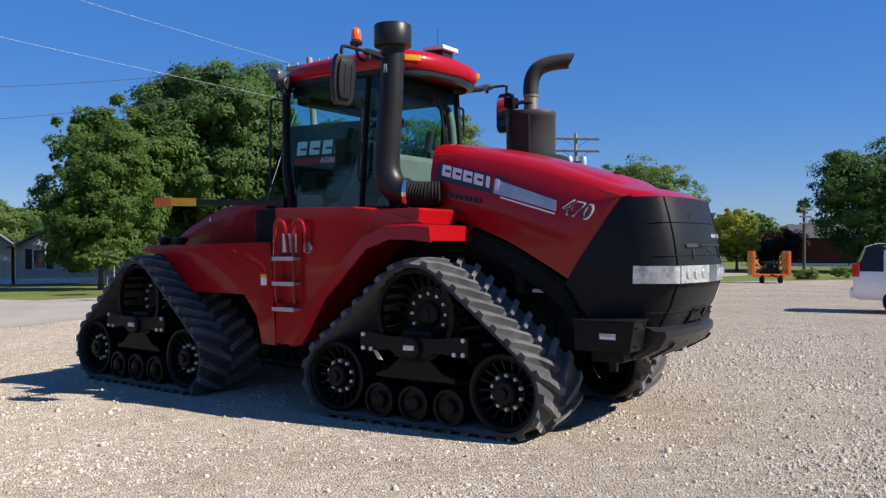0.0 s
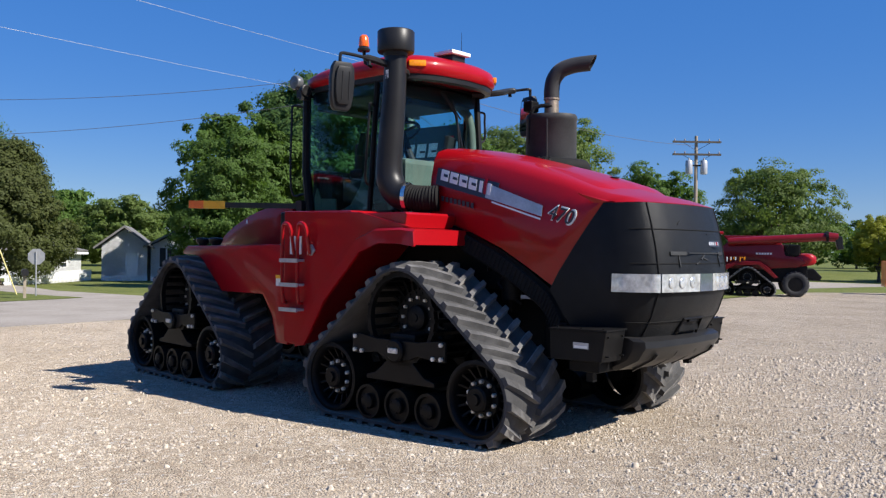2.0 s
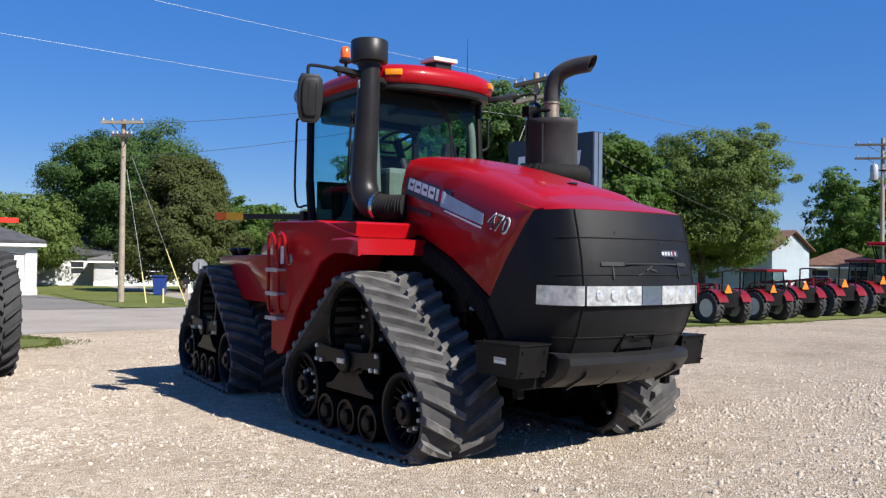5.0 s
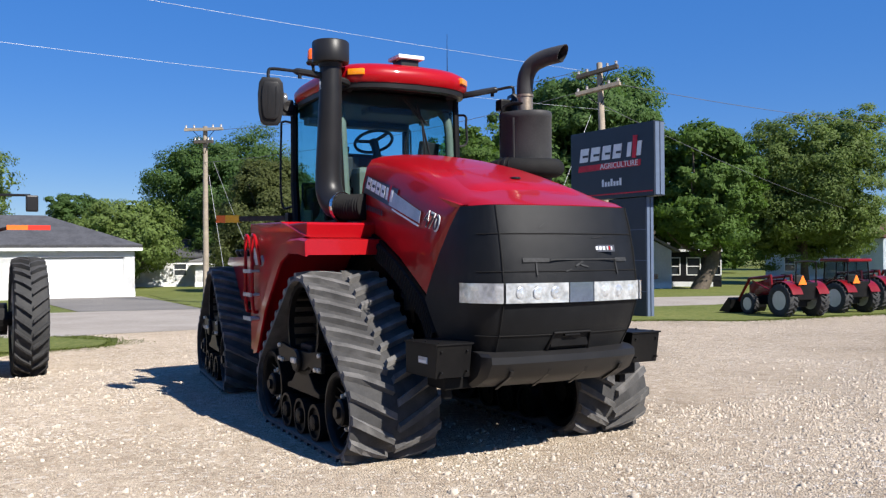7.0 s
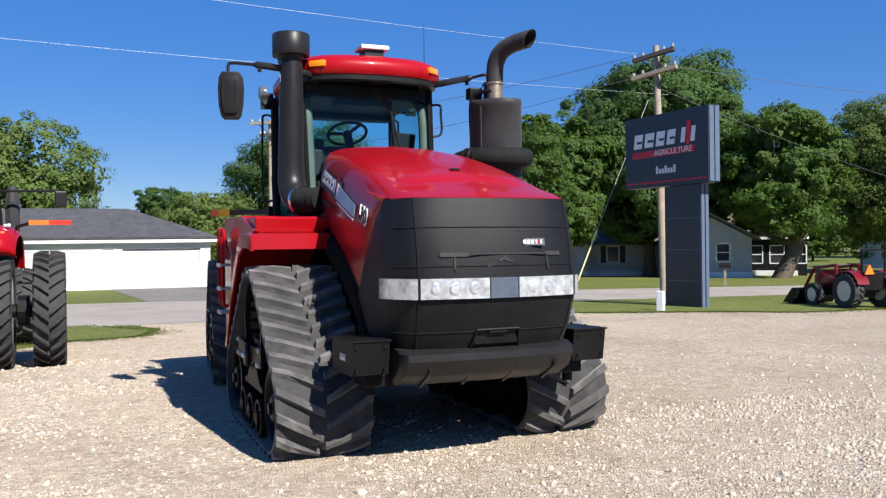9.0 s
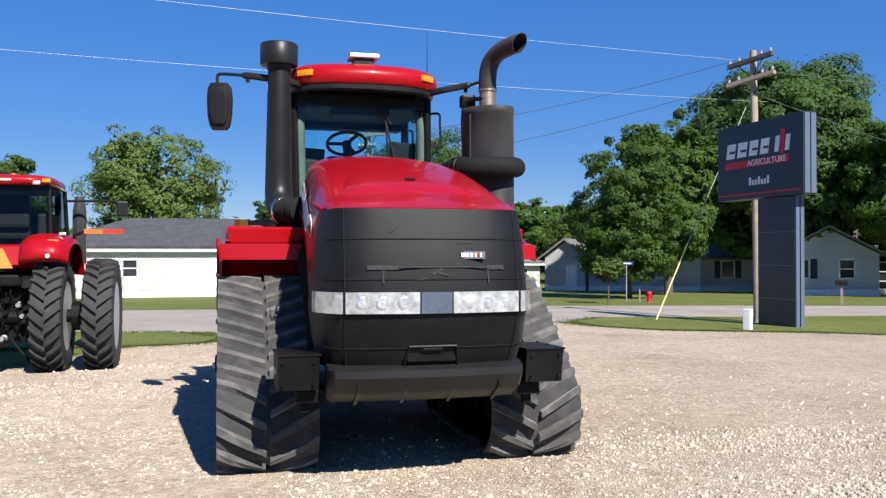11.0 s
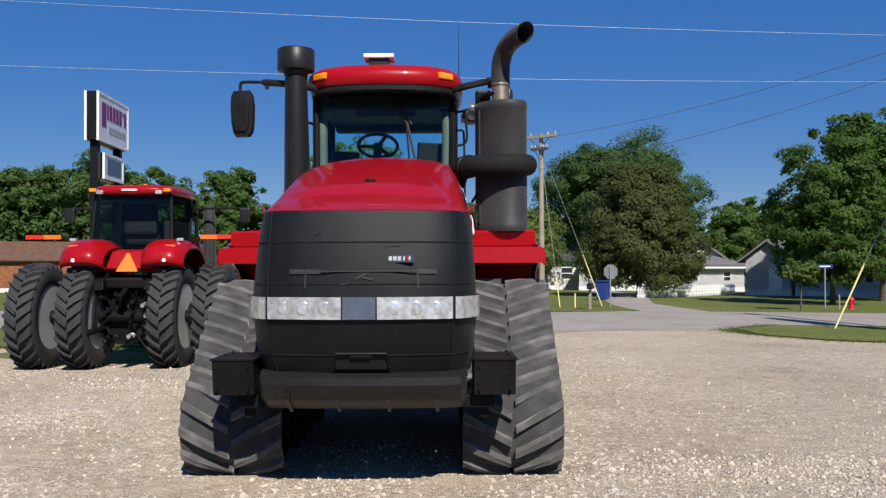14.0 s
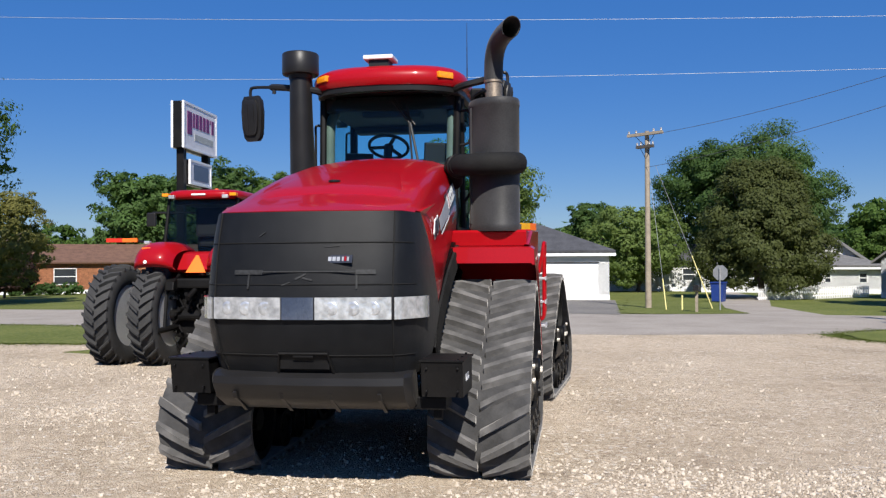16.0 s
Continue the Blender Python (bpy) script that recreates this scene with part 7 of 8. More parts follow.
part("barrel", bm, SIGN_RED, hy, smooth=40)
tagged(part("utility_box", boxm(-0.10, 0.10, -0.08, 0.08, 0, 0.55, None, 0.02), GREY_SIDING, m=pose(-2.75, 24.4, ground_z(-2.75, 24.4))), "pale grey utility pedestal beside the sign", "utility box")
for x, y in ((-27.6, 38.2),):
    b = thing("wheeled_bin", pose(x, y, ground_z(x, y), 0, 0, 30), "blue plastic wheeled bin", "bin")
    bm = bmesh.new()
    prism(bm, [(-0.28, 0.05), (-0.34, 1.0), (0.34, 1.0), (0.28, 0.05)], -0.3, 0.3, bevel=0.03)
    part("body", bm, BLUE_BIN, b)
    part("lid", boxm(-0.37, 0.37, -0.36, 0.34, 1.0, 1.08, None, 0.03), BLUE_BIN, b)
for x, y, r_ in ((24.8, 58.8, 0.8), (29.0, 62.6, 0.9)):
    s_ = thing("shrub", pose(x, y, ground_z(x, y)), "round clipped green shrub", "shrub", "clipped shrubs")
    me, cs = crown_mesh(r_ * 1.0, r_ * 2.0, 0.02, 40, 1800, 0.06, int(x))
    me.materials.append(LEAF_LIGHT)
    me.name = "foliage"
    o = new("foliage", me)
    o.parent = s_
for k, yy in enumerate((3.6, 5.0, 6.4, 7.8)):
    s_ = thing("hedge_shrub", pose(-72.5, yy, ground_z(-72.5, yy)), "dark clipped hedge shrub before the brick house", "shrub", "hedge")
    me, cs = crown_mesh(1.1, 1.9, 0.0, 30, 1200, 0.09, 60 + k)
    me.materials.append(LEAF_DARK)
    o = new("foliage", me)
    o.parent = s_

# verges of grass lying on the yard's edge
sheet("verge_west", ragged([(-60, -36), (-27, -10), (-13.9, 5.2), (-9.7, 11.8), (-9.3, 13.0), (-10.2, 13.9), (-12.4, 14.0), (-23, 4.3), (-42, -14.2), (-60, -32.4)], seed=2), 0.030, GRASS, "strip of mown grass between yard and street", "grass verge", 2.0)
sheet("verge_north", ragged([(-8.2, 26.6), (-7.7, 24.0), (-6.5, 23.0), (-4.4, 22.8), (-1.3, 24.9), (0.6, 25.7), (4.0, 31.6), (9, 41.6), (6.2, 46.0), (-3.0, 33.4), (-5.4, 29.8)], seed=3), 0.032, GRASS, "strip of mown grass round the sign", "grass verge", 2.0)
sheet("verge_corner", ragged([(-18.0, 26.2), (-17.0, 28.6), (-17.1, 30.0), (-21.7, 33.0), (-30, 40.1), (-35, 42), (-34.5, 37.5), (-19.6, 26.0)], seed=4), 0.024, GRASS, "grass corner with a utility pole", "grass verge", 2.0)

# blades of grass along the worn edges of the verges
GRASS_BLADE = leaf_material("grass_blades", (0.11, 0.135, 0.03), 0.5)
rng = np.random.RandomState(8)
edge = [(-23, 4.3), (-12.4, 14.0), (-10.2, 13.9), (-9.3, 13.0), (-9.7, 11.8), (-13.9, 5.2), (-18.0, 0.0)]
edge_n = [(-8.2, 26.6), (-7.7, 24.0), (-6.5, 23.0), (-4.4, 22.8), (-1.3, 24.9), (0.6, 25.7), (4.0, 31.6)]
pts = []
for line in (edge, edge_n):
    for (xa, ya), (xb, yb) in zip(line, line[1:]):
        d = math.hypot(xb - xa, yb - ya)
        n_ = int(d * 330)
        t = rng.uniform(0, 1, n_)
        o = -np.abs(rng.normal(0, 0.30, n_)) + 0.05
        pts.append(np.stack([xa + (xb - xa) * t + (yb - ya) / d * o * (1 if line is edge else -1), ya + (yb - ya) * t - (xb - xa) / d * o * (1 if line is edge else -1)], 1))
pts = np.concatenate(pts)
n_ = len(pts)
rr = np.minimum(np.hypot(pts[:, 0] - 1, pts[:, 1] - 6), 75)
zz = -0.04 - 0.02 * np.maximum(0, np.minimum(rr, 12) - 6.8) - 0.0142 * np.maximum(0, rr - 12) + 0.02
ang, hh, ww = rng.uniform(0, 6.283, n_), rng.uniform(0.012, 0.042, n_), rng.uniform(0.006, 0.013, n_)
dx, dy = np.cos(ang) * ww, np.sin(ang) * ww
lean = rng.normal(0, 0.03, (n_, 2))
tri_ = np.stack([np.stack([pts[:, 0] - dx, pts[:, 1] - dy, zz], 1), np.stack([pts[:, 0] + dx, pts[:, 1] + dy, zz], 1), np.stack([pts[:, 0] + lean[:, 0], pts[:, 1] + lean[:, 1], zz + hh], 1)], 1)
me = bpy.data.meshes.new("grass_blades")
me.from_pydata(tri_.reshape(-1, 3).tolist(), [], np.arange(n_ * 3).reshape(-1, 3).tolist())
me.materials.append(GRASS_BLADE)
tagged(new("grass_blades", me), "short dry green grass along the worn verges", "grass", kind="stuff")

# ---- wheeled tractors ----


def tyre_bm(r, w, rim):
    bm = bmesh.new()
    h = w / 2
    lathe(bm, [(rim, -h * 0.85), (rim + 0.05, -h), (r * 0.86, -h * 1.02), (r * 0.915, -h * 0.9), (r * 0.928, -h * 0.4), (r * 0.932, 0), (r * 0.928, h * 0.4), (r * 0.915, h * 0.9), (r * 0.86, h * 1.02), (rim + 0.05, h), (rim, h * 0.85)], seg=40, closed=True)
    return bm


def tyre_lug(bm, r, w, side, k, n, fwd=1):
    a0 = 2 * math.pi * (k + (0.5 if side > 0 else 0)) / n
    rows = []
    for f in (0.0, 0.5, 1.0):
        y, a = side * w / 2 * (0.03 + 0.97 * f), a0 - fwd * 0.20 * f
        top = r if f < 1 else r * 0.955
        lo = r * (0.92 if f < 1 else 0.89)
        wa = 0.88 / n
        rows.append([(q * math.cos(t), y, q * math.sin(t)) for q, t in ((lo, a - wa), (top, a - wa * 0.7), (top, a + wa * 0.7), (lo, a + wa))])
    skin(bm, rows)
    bm.faces.new([bm.verts.new(p) for p in rows[0]])
    bm.faces.new([bm.verts.new(p) for p in rows[-1]])
    bmesh.ops.remove_doubles(bm, verts=bm.verts, dist=1e-6)
    bmesh.ops.recalc_face_normals(bm, faces=bm.faces)
    return bm


def rim_bm(r, w, dish, bolts=10):
    bm = bmesh.new()
    h = w / 2
    lathe(bm, [(r + 0.015, -h * 0.9), (r - 0.02, -h * 0.88), (r - 0.06, -h * 0.5), (r - 0.07, dish), (r * 0.45, dish + 0.03), (r * 0.40, dish - 0.02), (r * 0.25, dish - 0.05), (0.0001, dish - 0.05), ], seg=32)
    lathe(bm, [(r + 0.015, h * 0.9), (r - 0.02, h * 0.88), (r - 0.06, h * 0.5), (r - 0.07, dish)], seg=32)
    for k in range(bolts):
        t = 2 * math.pi * k / bolts
        lathe(bm, [(0.018, dish - 0.03), (0.018, dish + 0.03)], (r * 0.52 * math.cos(t), 0, r * 0.52 * math.sin(t)), seg=6, mi=1)
    return bm


def add_wheel(parent, m, r, w, rim, rim_mat, label="", lugs=24, split=True, like=None, fwd=1, dish=-0.05):
    if like:
        o = again(like, parent, m)
        for c in like.children:
            again(c, o, c.matrix_basis.copy())
        return o
    if split:
        t = part("wheel", tyre_bm(r, w, rim), RUBBER_T, parent, label, 40, m)
        for side in (-1, 1):
            one = part("lug", tyre_lug(bmesh.new(), r, w, side, 0, lugs, fwd), RUBBER_T, t)
            for k in range(1, lugs):
                again(one, t, Matrix.Rotation(-2 * math.pi * k / lugs, 4, "Y"))
    else:
        bm = tyre_bm(r, w, rim)
        for side in (-1, 1):
            for k in range(lugs):
                b = tyre_lug(bmesh.new(), r, w, side, k, lugs, fwd)
                tmp = bpy.data.meshes.new("lug")
                b.to_mesh(tmp)
                b.free()
                bm.from_mesh(tmp)
                bpy.data.meshes.remove(tmp)
        t = part("wheel", bm, RUBBER_T, parent, label, 40, m)
    part("rim", rim_bm(rim, w, dish), [rim_mat, BOLT], t, "", 40)
    return t


RUBBER_T = material("tractor_tyre_rubber", (0.026, 0.026, 0.027), 0.8, var=0.3, scale=5, bump=0.2, dust=(0.15, 0.148, 0.14), dust_amount=0.16, dust_scale=4)
TAIL_RED = material("red_reflector", (0.62, 0.03, 0.015), 0.4, var=0.1)
SMV = material("orange_warning_triangle", (0.95, 0.20, 0.02), 0.4, var=0.05)
CAB_GLASS = glass_material("dark_cab_glass", (0.50, 0.58, 0.59), 0.03)


def smv(parent, m, size=0.36):
    bm = bmesh.new()
    prism(bm, [(-size / 2, -size * 0.42), (size / 2, -size * 0.42), (size * 0.06, size * 0.44), (-size * 0.06, size * 0.44)], -0.008, 0.008, "x")
    part("warning_triangle", bm, SMV, parent, "orange slow-vehicle triangle", m=m)


def glass_box(parent, x0, x1, y, z0, z1, top_in=0.06):
    for a, b in ((((x0, -y, z0), (x0, y, z0), (x0 + top_in, y - .03, z1), (x0 + top_in, -y + .03, z1)), "rear_pane"), (((x1, y, z0), (x1, -y, z0), (x1 - top_in, -y + .03, z1), (x1 - top_in, y - .03, z1)), "windscreen"),
                 (((x0, y, z0), (x1, y, z0), (x1 - top_in, y - .03, z1), (x0 + top_in, y - .03, z1)), "door_pane"), (((x1, -y, z0), (x0, -y, z0), (x0 + top_in, -y + .03, z1), (x1 - top_in, -y + .03, z1)), "door_pane")):
        bm = bmesh.new()
        f = bm.faces.new([bm.verts.new(p) for p in a])
        bmesh.ops.solidify(bm, geom=[f], thickness=0.006)
        bmesh.ops.recalc_face_normals(bm, faces=bm.faces)
        o = part(b, bm, CAB_GLASS, parent)
        o.visible_shadow = False


# row-crop tractor with dual rear wheels, seen from behind
AX = -0.43      # the rear axle, behind the cab's middle
mg = thing("wheeled_tractor", pose(-8.086, 8.675, -0.115, 0, 0, 148) @ Matrix.Scale(1.16, 4), "red row-crop tractor with dual rear wheels seen from behind", "tractor")
w0 = add_wheel(mg, pose(AX, -0.62, 0.71), 0.775, 0.38, 0.45, SILVER, "dusty lugged tractor tyre", 28, True, fwd=1, dish=0.16)
for y in (0.62, 1.30, -1.24):
    add_wheel(mg, pose(AX, y, 0.71), 0, 0, 0, None, like=w0)
bm = bmesh.new()
lathe(bm, [(0.09, -1.3), (0.09, 1.3)], (AX, 0, 0.71), "y", 14)
for s in (-1, 1):
    lathe(bm, [(0.20, s * 0.86), (0.20, s * 1.0)], (AX, 0, 0.71), "y", 16)
part("axle", bm, STEEL_BLACK, mg)
bm = boxm(-0.25, 3.2, -0.32, 0.32, 0.62, 1.30, None, 0.05)
part("chassis", bm, STEEL_BLACK, mg)
bm = bmesh.new()
prism(bm, [(1.3, 1.25), (1.3, 1.85), (2.0, 1.84), (3.1, 1.68), (3.45, 1.55), (3.5, 1.1), (3.3, 0.95)], -0.36, 0.36, bevel=0.06)
part("hood", bm, RED, mg, "red hood", 40)
for s in (-1, 1):
    wf = add_wheel(mg, pose(2.75, -0.80, 0.60), 0.60, 0.36, 0.36, SILVER, "", 20, fwd=-1) if s < 0 else add_wheel(mg, pose(2.75, 0.80, 0.60), 0, 0, 0, None, like=wf)
# rear fenders, broad domes that end above the tyres
DOME = bend([(-0.87, 1.44), (-0.95, 1.50), (-0.92, 1.63), (-0.80, 1.74), (-0.62, 1.80), (-0.38, 1.82), (-0.12, 1.79), (0.14, 1.69), (0.34, 1.50), (0.43, 1.26)], 3)
for s in (-1, 1):
    bm = bmesh.new()
    rows = []
    for x, z in ((p[0], p[1]) for p in DOME):
        wide = 0.30 + 0.06 * min(1.0, max(0.0, (x + 0.95) / 0.6))
        row = []
        for j in range(-8, 9):
            u = j / 8
            q = 1 - 0.20 * abs(u) ** 3.4
            row.append((-0.30 + (x + 0.30) * q, s * (0.56 + wide * u), 1.18 + (z - 1.18) * q))
        rows.append(row)
    skin(bm, rows)
    bmesh.ops.recalc_face_normals(bm, faces=bm.faces)
    bmesh.ops.solidify(bm, geom=bm.faces, thickness=0.02)
    f = part("fender", bm, RED, mg, "broad rounded red rear fender", 60)
    part("tail_lamp", boxm(-0.83, -0.76, min(s * .60, s * .74), max(s * .60, s * .74), 1.70, 1.73, None, 0.012), ORANGE, f)
    bm = bmesh.new()
    lathe(bm, [(0.026, -0.955), (0.030, -0.945), (0.030, -0.88)], (0, s * 0.625, 1.516), "x", 14)
    part("reflector", bm, WHITE, f)
    part("fender_lamp", boxm(-0.64, -0.56, min(s * .71, s * .80), max(s * .71, s * .80), 1.785, 1.83, None, 0.015), LENS, f)
bm = bmesh.new()
prism(bm, [(-0.52, 1.36), (-0.58, 1.40), (-0.50, 1.64), (-0.40, 1.67), (-0.2, 1.36)], -0.46, 0.46, bevel=0.03)
part("rear_cowl", bm, RED, mg, "red panel below the rear window")
smv(mg, pose(-0.575, 0.0, 1.48, 0, 14, 0), 0.31)
bm = bmesh.new()
for s in (-1, 1):
    tube(bm, [(-0.42, s * 0.585, 1.66), (-0.32, s * 0.54, 2.48)], 0.028, 8)
    tube(bm, [(0.95, s * 0.60, 1.66), (0.90, s * 0.56, 2.48)], 0.03, 8)
box(bm, -0.40, 0.98, -0.57, 0.57, 1.52, 1.66)
mcab = part("cab_frame", bm, STEEL_BLACK, mg)
glass_box(mcab, -0.41, 0.94, 0.585, 1.67, 2.48, 0.07)
bm = boxm(0.05, 0.5, -0.25, 0.25, 1.75, 1.95, None, 0.05)
box(bm, -0.05, 0.08, -0.25, 0.25, 1.90, 2.36, None, 0.05)
part("seat", bm, INTERIOR_DARK, mcab)
bm = boxm(0.60, 0.90, -0.5, 0.5, 1.70, 2.12, None, 0.04)
box(bm, -0.25, 0.86, -0.50, 0.50, 2.40, 2.47)
box(bm, -0.1, 0.6, -0.52, -0.36, 1.68, 2.10, None, 0.03)
box(bm, 0.80, 0.86, -0.52, -0.44, 1.70, 2.45)
part("cab_lining", bm, INTERIOR_DARK, mcab)
bm = bmesh.new()
rows = []
for f, z in ((0.97, 2.47), (1.0, 2.50), (1.0, 2.55), (0.96, 2.585), (0.86, 2.605), (0.5, 2.62), (0.02, 2.625)):
    ring = []
    for k in range(40):
        t = 2 * math.pi * k / 40
        c, sn = math.cos(t), math.sin(t)
        ring.append((0.32 + 0.82 * f * math.copysign(abs(c) ** 0.45, c), 0.60 * f * math.copysign(abs(sn) ** 0.45, sn), z))
    rows.append(ring)
skin(bm, rows, close=True)
bm.faces.new([bm.verts.new(p) for p in rows[0]])
bmesh.ops.remove_doubles(bm, verts=bm.verts, dist=1e-5)
bmesh.ops.recalc_face_normals(bm, faces=bm.faces)
mroof = part("roof", bm, RED, mg, "red cab roof", 50)
for s in (-1, 1):
    part("marker_lamp", boxm(-0.50, -0.40, min(s * .48, s * .58), max(s * .48, s * .58), 2.50, 2.55, None, 0.01), AMBER, mroof)
    part("work_lamp", boxm(-0.53, -0.47, min(s * .375, s * .465), max(s * .375, s * .465), 2.465, 2.52, None, 0.01), LENS, mroof)
    bm = bmesh.new()
    tube(bm, [(0.80, s * 0.56, 2.33), (0.80, s * 1.36, 2.34)], 0.018, 6)
    box(bm, 0.77, 0.83, min(s * 1.30, s * 1.46), max(s * 1.30, s * 1.46), 2.11, 2.34, None, 0.02)
    part("mirror", bm, BLACK, mg)
    bm = boxm(-0.45, -0.42, min(s * 1.0, s * 1.24), max(s * 1.0, s * 1.24), 1.82, 1.88, mi=1)
    box(bm, -0.45, -0.42, min(s * 1.24, s * 1.50), max(s * 1.24, s * 1.50), 1.82, 1.88, mi=2)
    tube(bm, [(-0.42, s * 1.0, 1.84), (-0.30, s * 0.86, 1.80), (0.05, s * 0.80, 1.62)], 0.022, 6)
    part("marker_arm", bm, [BLACK, ORANGE, TAIL_RED], mg, "marker arm with red and orange reflectors")
bm = bmesh.new()
lathe(bm, [(0.04, 2.58), (0.04, 2.64), (0.025, 2.67), (0.0001, 2.675)], (0.2, 0, 0), "z", 12)
part("warning_beacon", bm, ORANGE_LENS, mroof)
part("roof_badge", boxm(-0.515, -0.495, -0.11, 0.11, 2.515, 2.54), WHITE, mroof)
bm = bmesh.new()
tube(bm, [(1.12, -0.74, 1.4), (1.12, -0.74, 2.20), (1.12, -0.74, 2.42)], [0.10, 0.10, 0.06], 12)
part("exhaust_stack", bm, MUFFLER, mg)
# three-point hitch and couplings
rnd = random.Random(3)
hitch = part("hitch_frame", boxm(-0.42, -0.2, -0.30, 0.30, 0.62, 1.15, None, 0.03), STEEL_BLACK, mg)
part("rear_housing", boxm(-0.36, 0.2, -0.43, 0.43, 0.36, 1.28, None, 0.05), STEEL_BLACK, mg)
for s in (-1, 1):
    bm = bmesh.new()
    tube(bm, [(-0.22, s * 0.26, 1.22), (-0.55, s * 0.42, 1.16), (-0.66, s * 0.44, 1.08)], [0.06, 0.055, 0.045], 8)
    tube(bm, [(-0.64, s * 0.44, 1.1), (-0.72, s * 0.44, 0.52)], 0.035, 8)
    tube(bm, [(-0.15, s * 0.34, 0.56), (-0.95, s * 0.46, 0.50)], 0.045, 8)
    lathe(bm, [(0.07, s * 0.46 - 0.03), (0.07, s * 0.46 + 0.03)], (-0.97, 0, 0.50), "y", 12)
    part("lift_arm", bm, STEEL_BLACK, hitch)
for k in range(56):
    bm = bmesh.new()
    y, z, x = rnd.uniform(-0.40, 0.40), rnd.uniform(0.40, 1.26), rnd.uniform(-0.56, -0.40)
    if k % 3:
        tube(bm, bend([(-0.40, y, z), (x, y + rnd.uniform(-.06, .06), z - 0.05), (-0.42, y + rnd.uniform(-.18, .18), z - rnd.uniform(.1, .4))], 4), rnd.uniform(.010, .022), 6)
        part("hydraulic_hose", bm, STEEL_BLACK, hitch)
    else:
        lathe(bm, [(0.03, -0.58), (0.03, -0.45), (0.045, -0.44), (0.045, -0.40)], (0, y, z), "x", 10)
        part("coupling", bm, rnd.choice((STEEL_BLACK, STEEL_BLACK, GREYSTEEL)), hitch)
for sd in (-1, 1):
    bm = bmesh.new()
    prism(bm, [(-0.30, 1.30), (-0.52, 1.34), (-0.74, 1.22), (-0.76, 1.10), (-0.62, 1.08), (-0.30, 1.14)], sd * 0.28, sd * 0.42, bevel=0.02)
    part("rocker_arm", bm, STEEL_BLACK, hitch)
part("top_plate", boxm(-0.62, -0.40, -0.36, 0.36, 1.12, 1.27, None, 0.03), STEEL_BLACK, hitch)
bm = bmesh.new()
tube(bm, [(-0.40, 0, 1.20), (-0.78, 0.05, 0.98)], 0.04, 8)
part("top_link", bm, STEEL_BLACK, hitch)
part("drawbar", boxm(-0.85, 0.1, -0.06, 0.06, 0.34, 0.40), STEEL_BLACK, hitch)


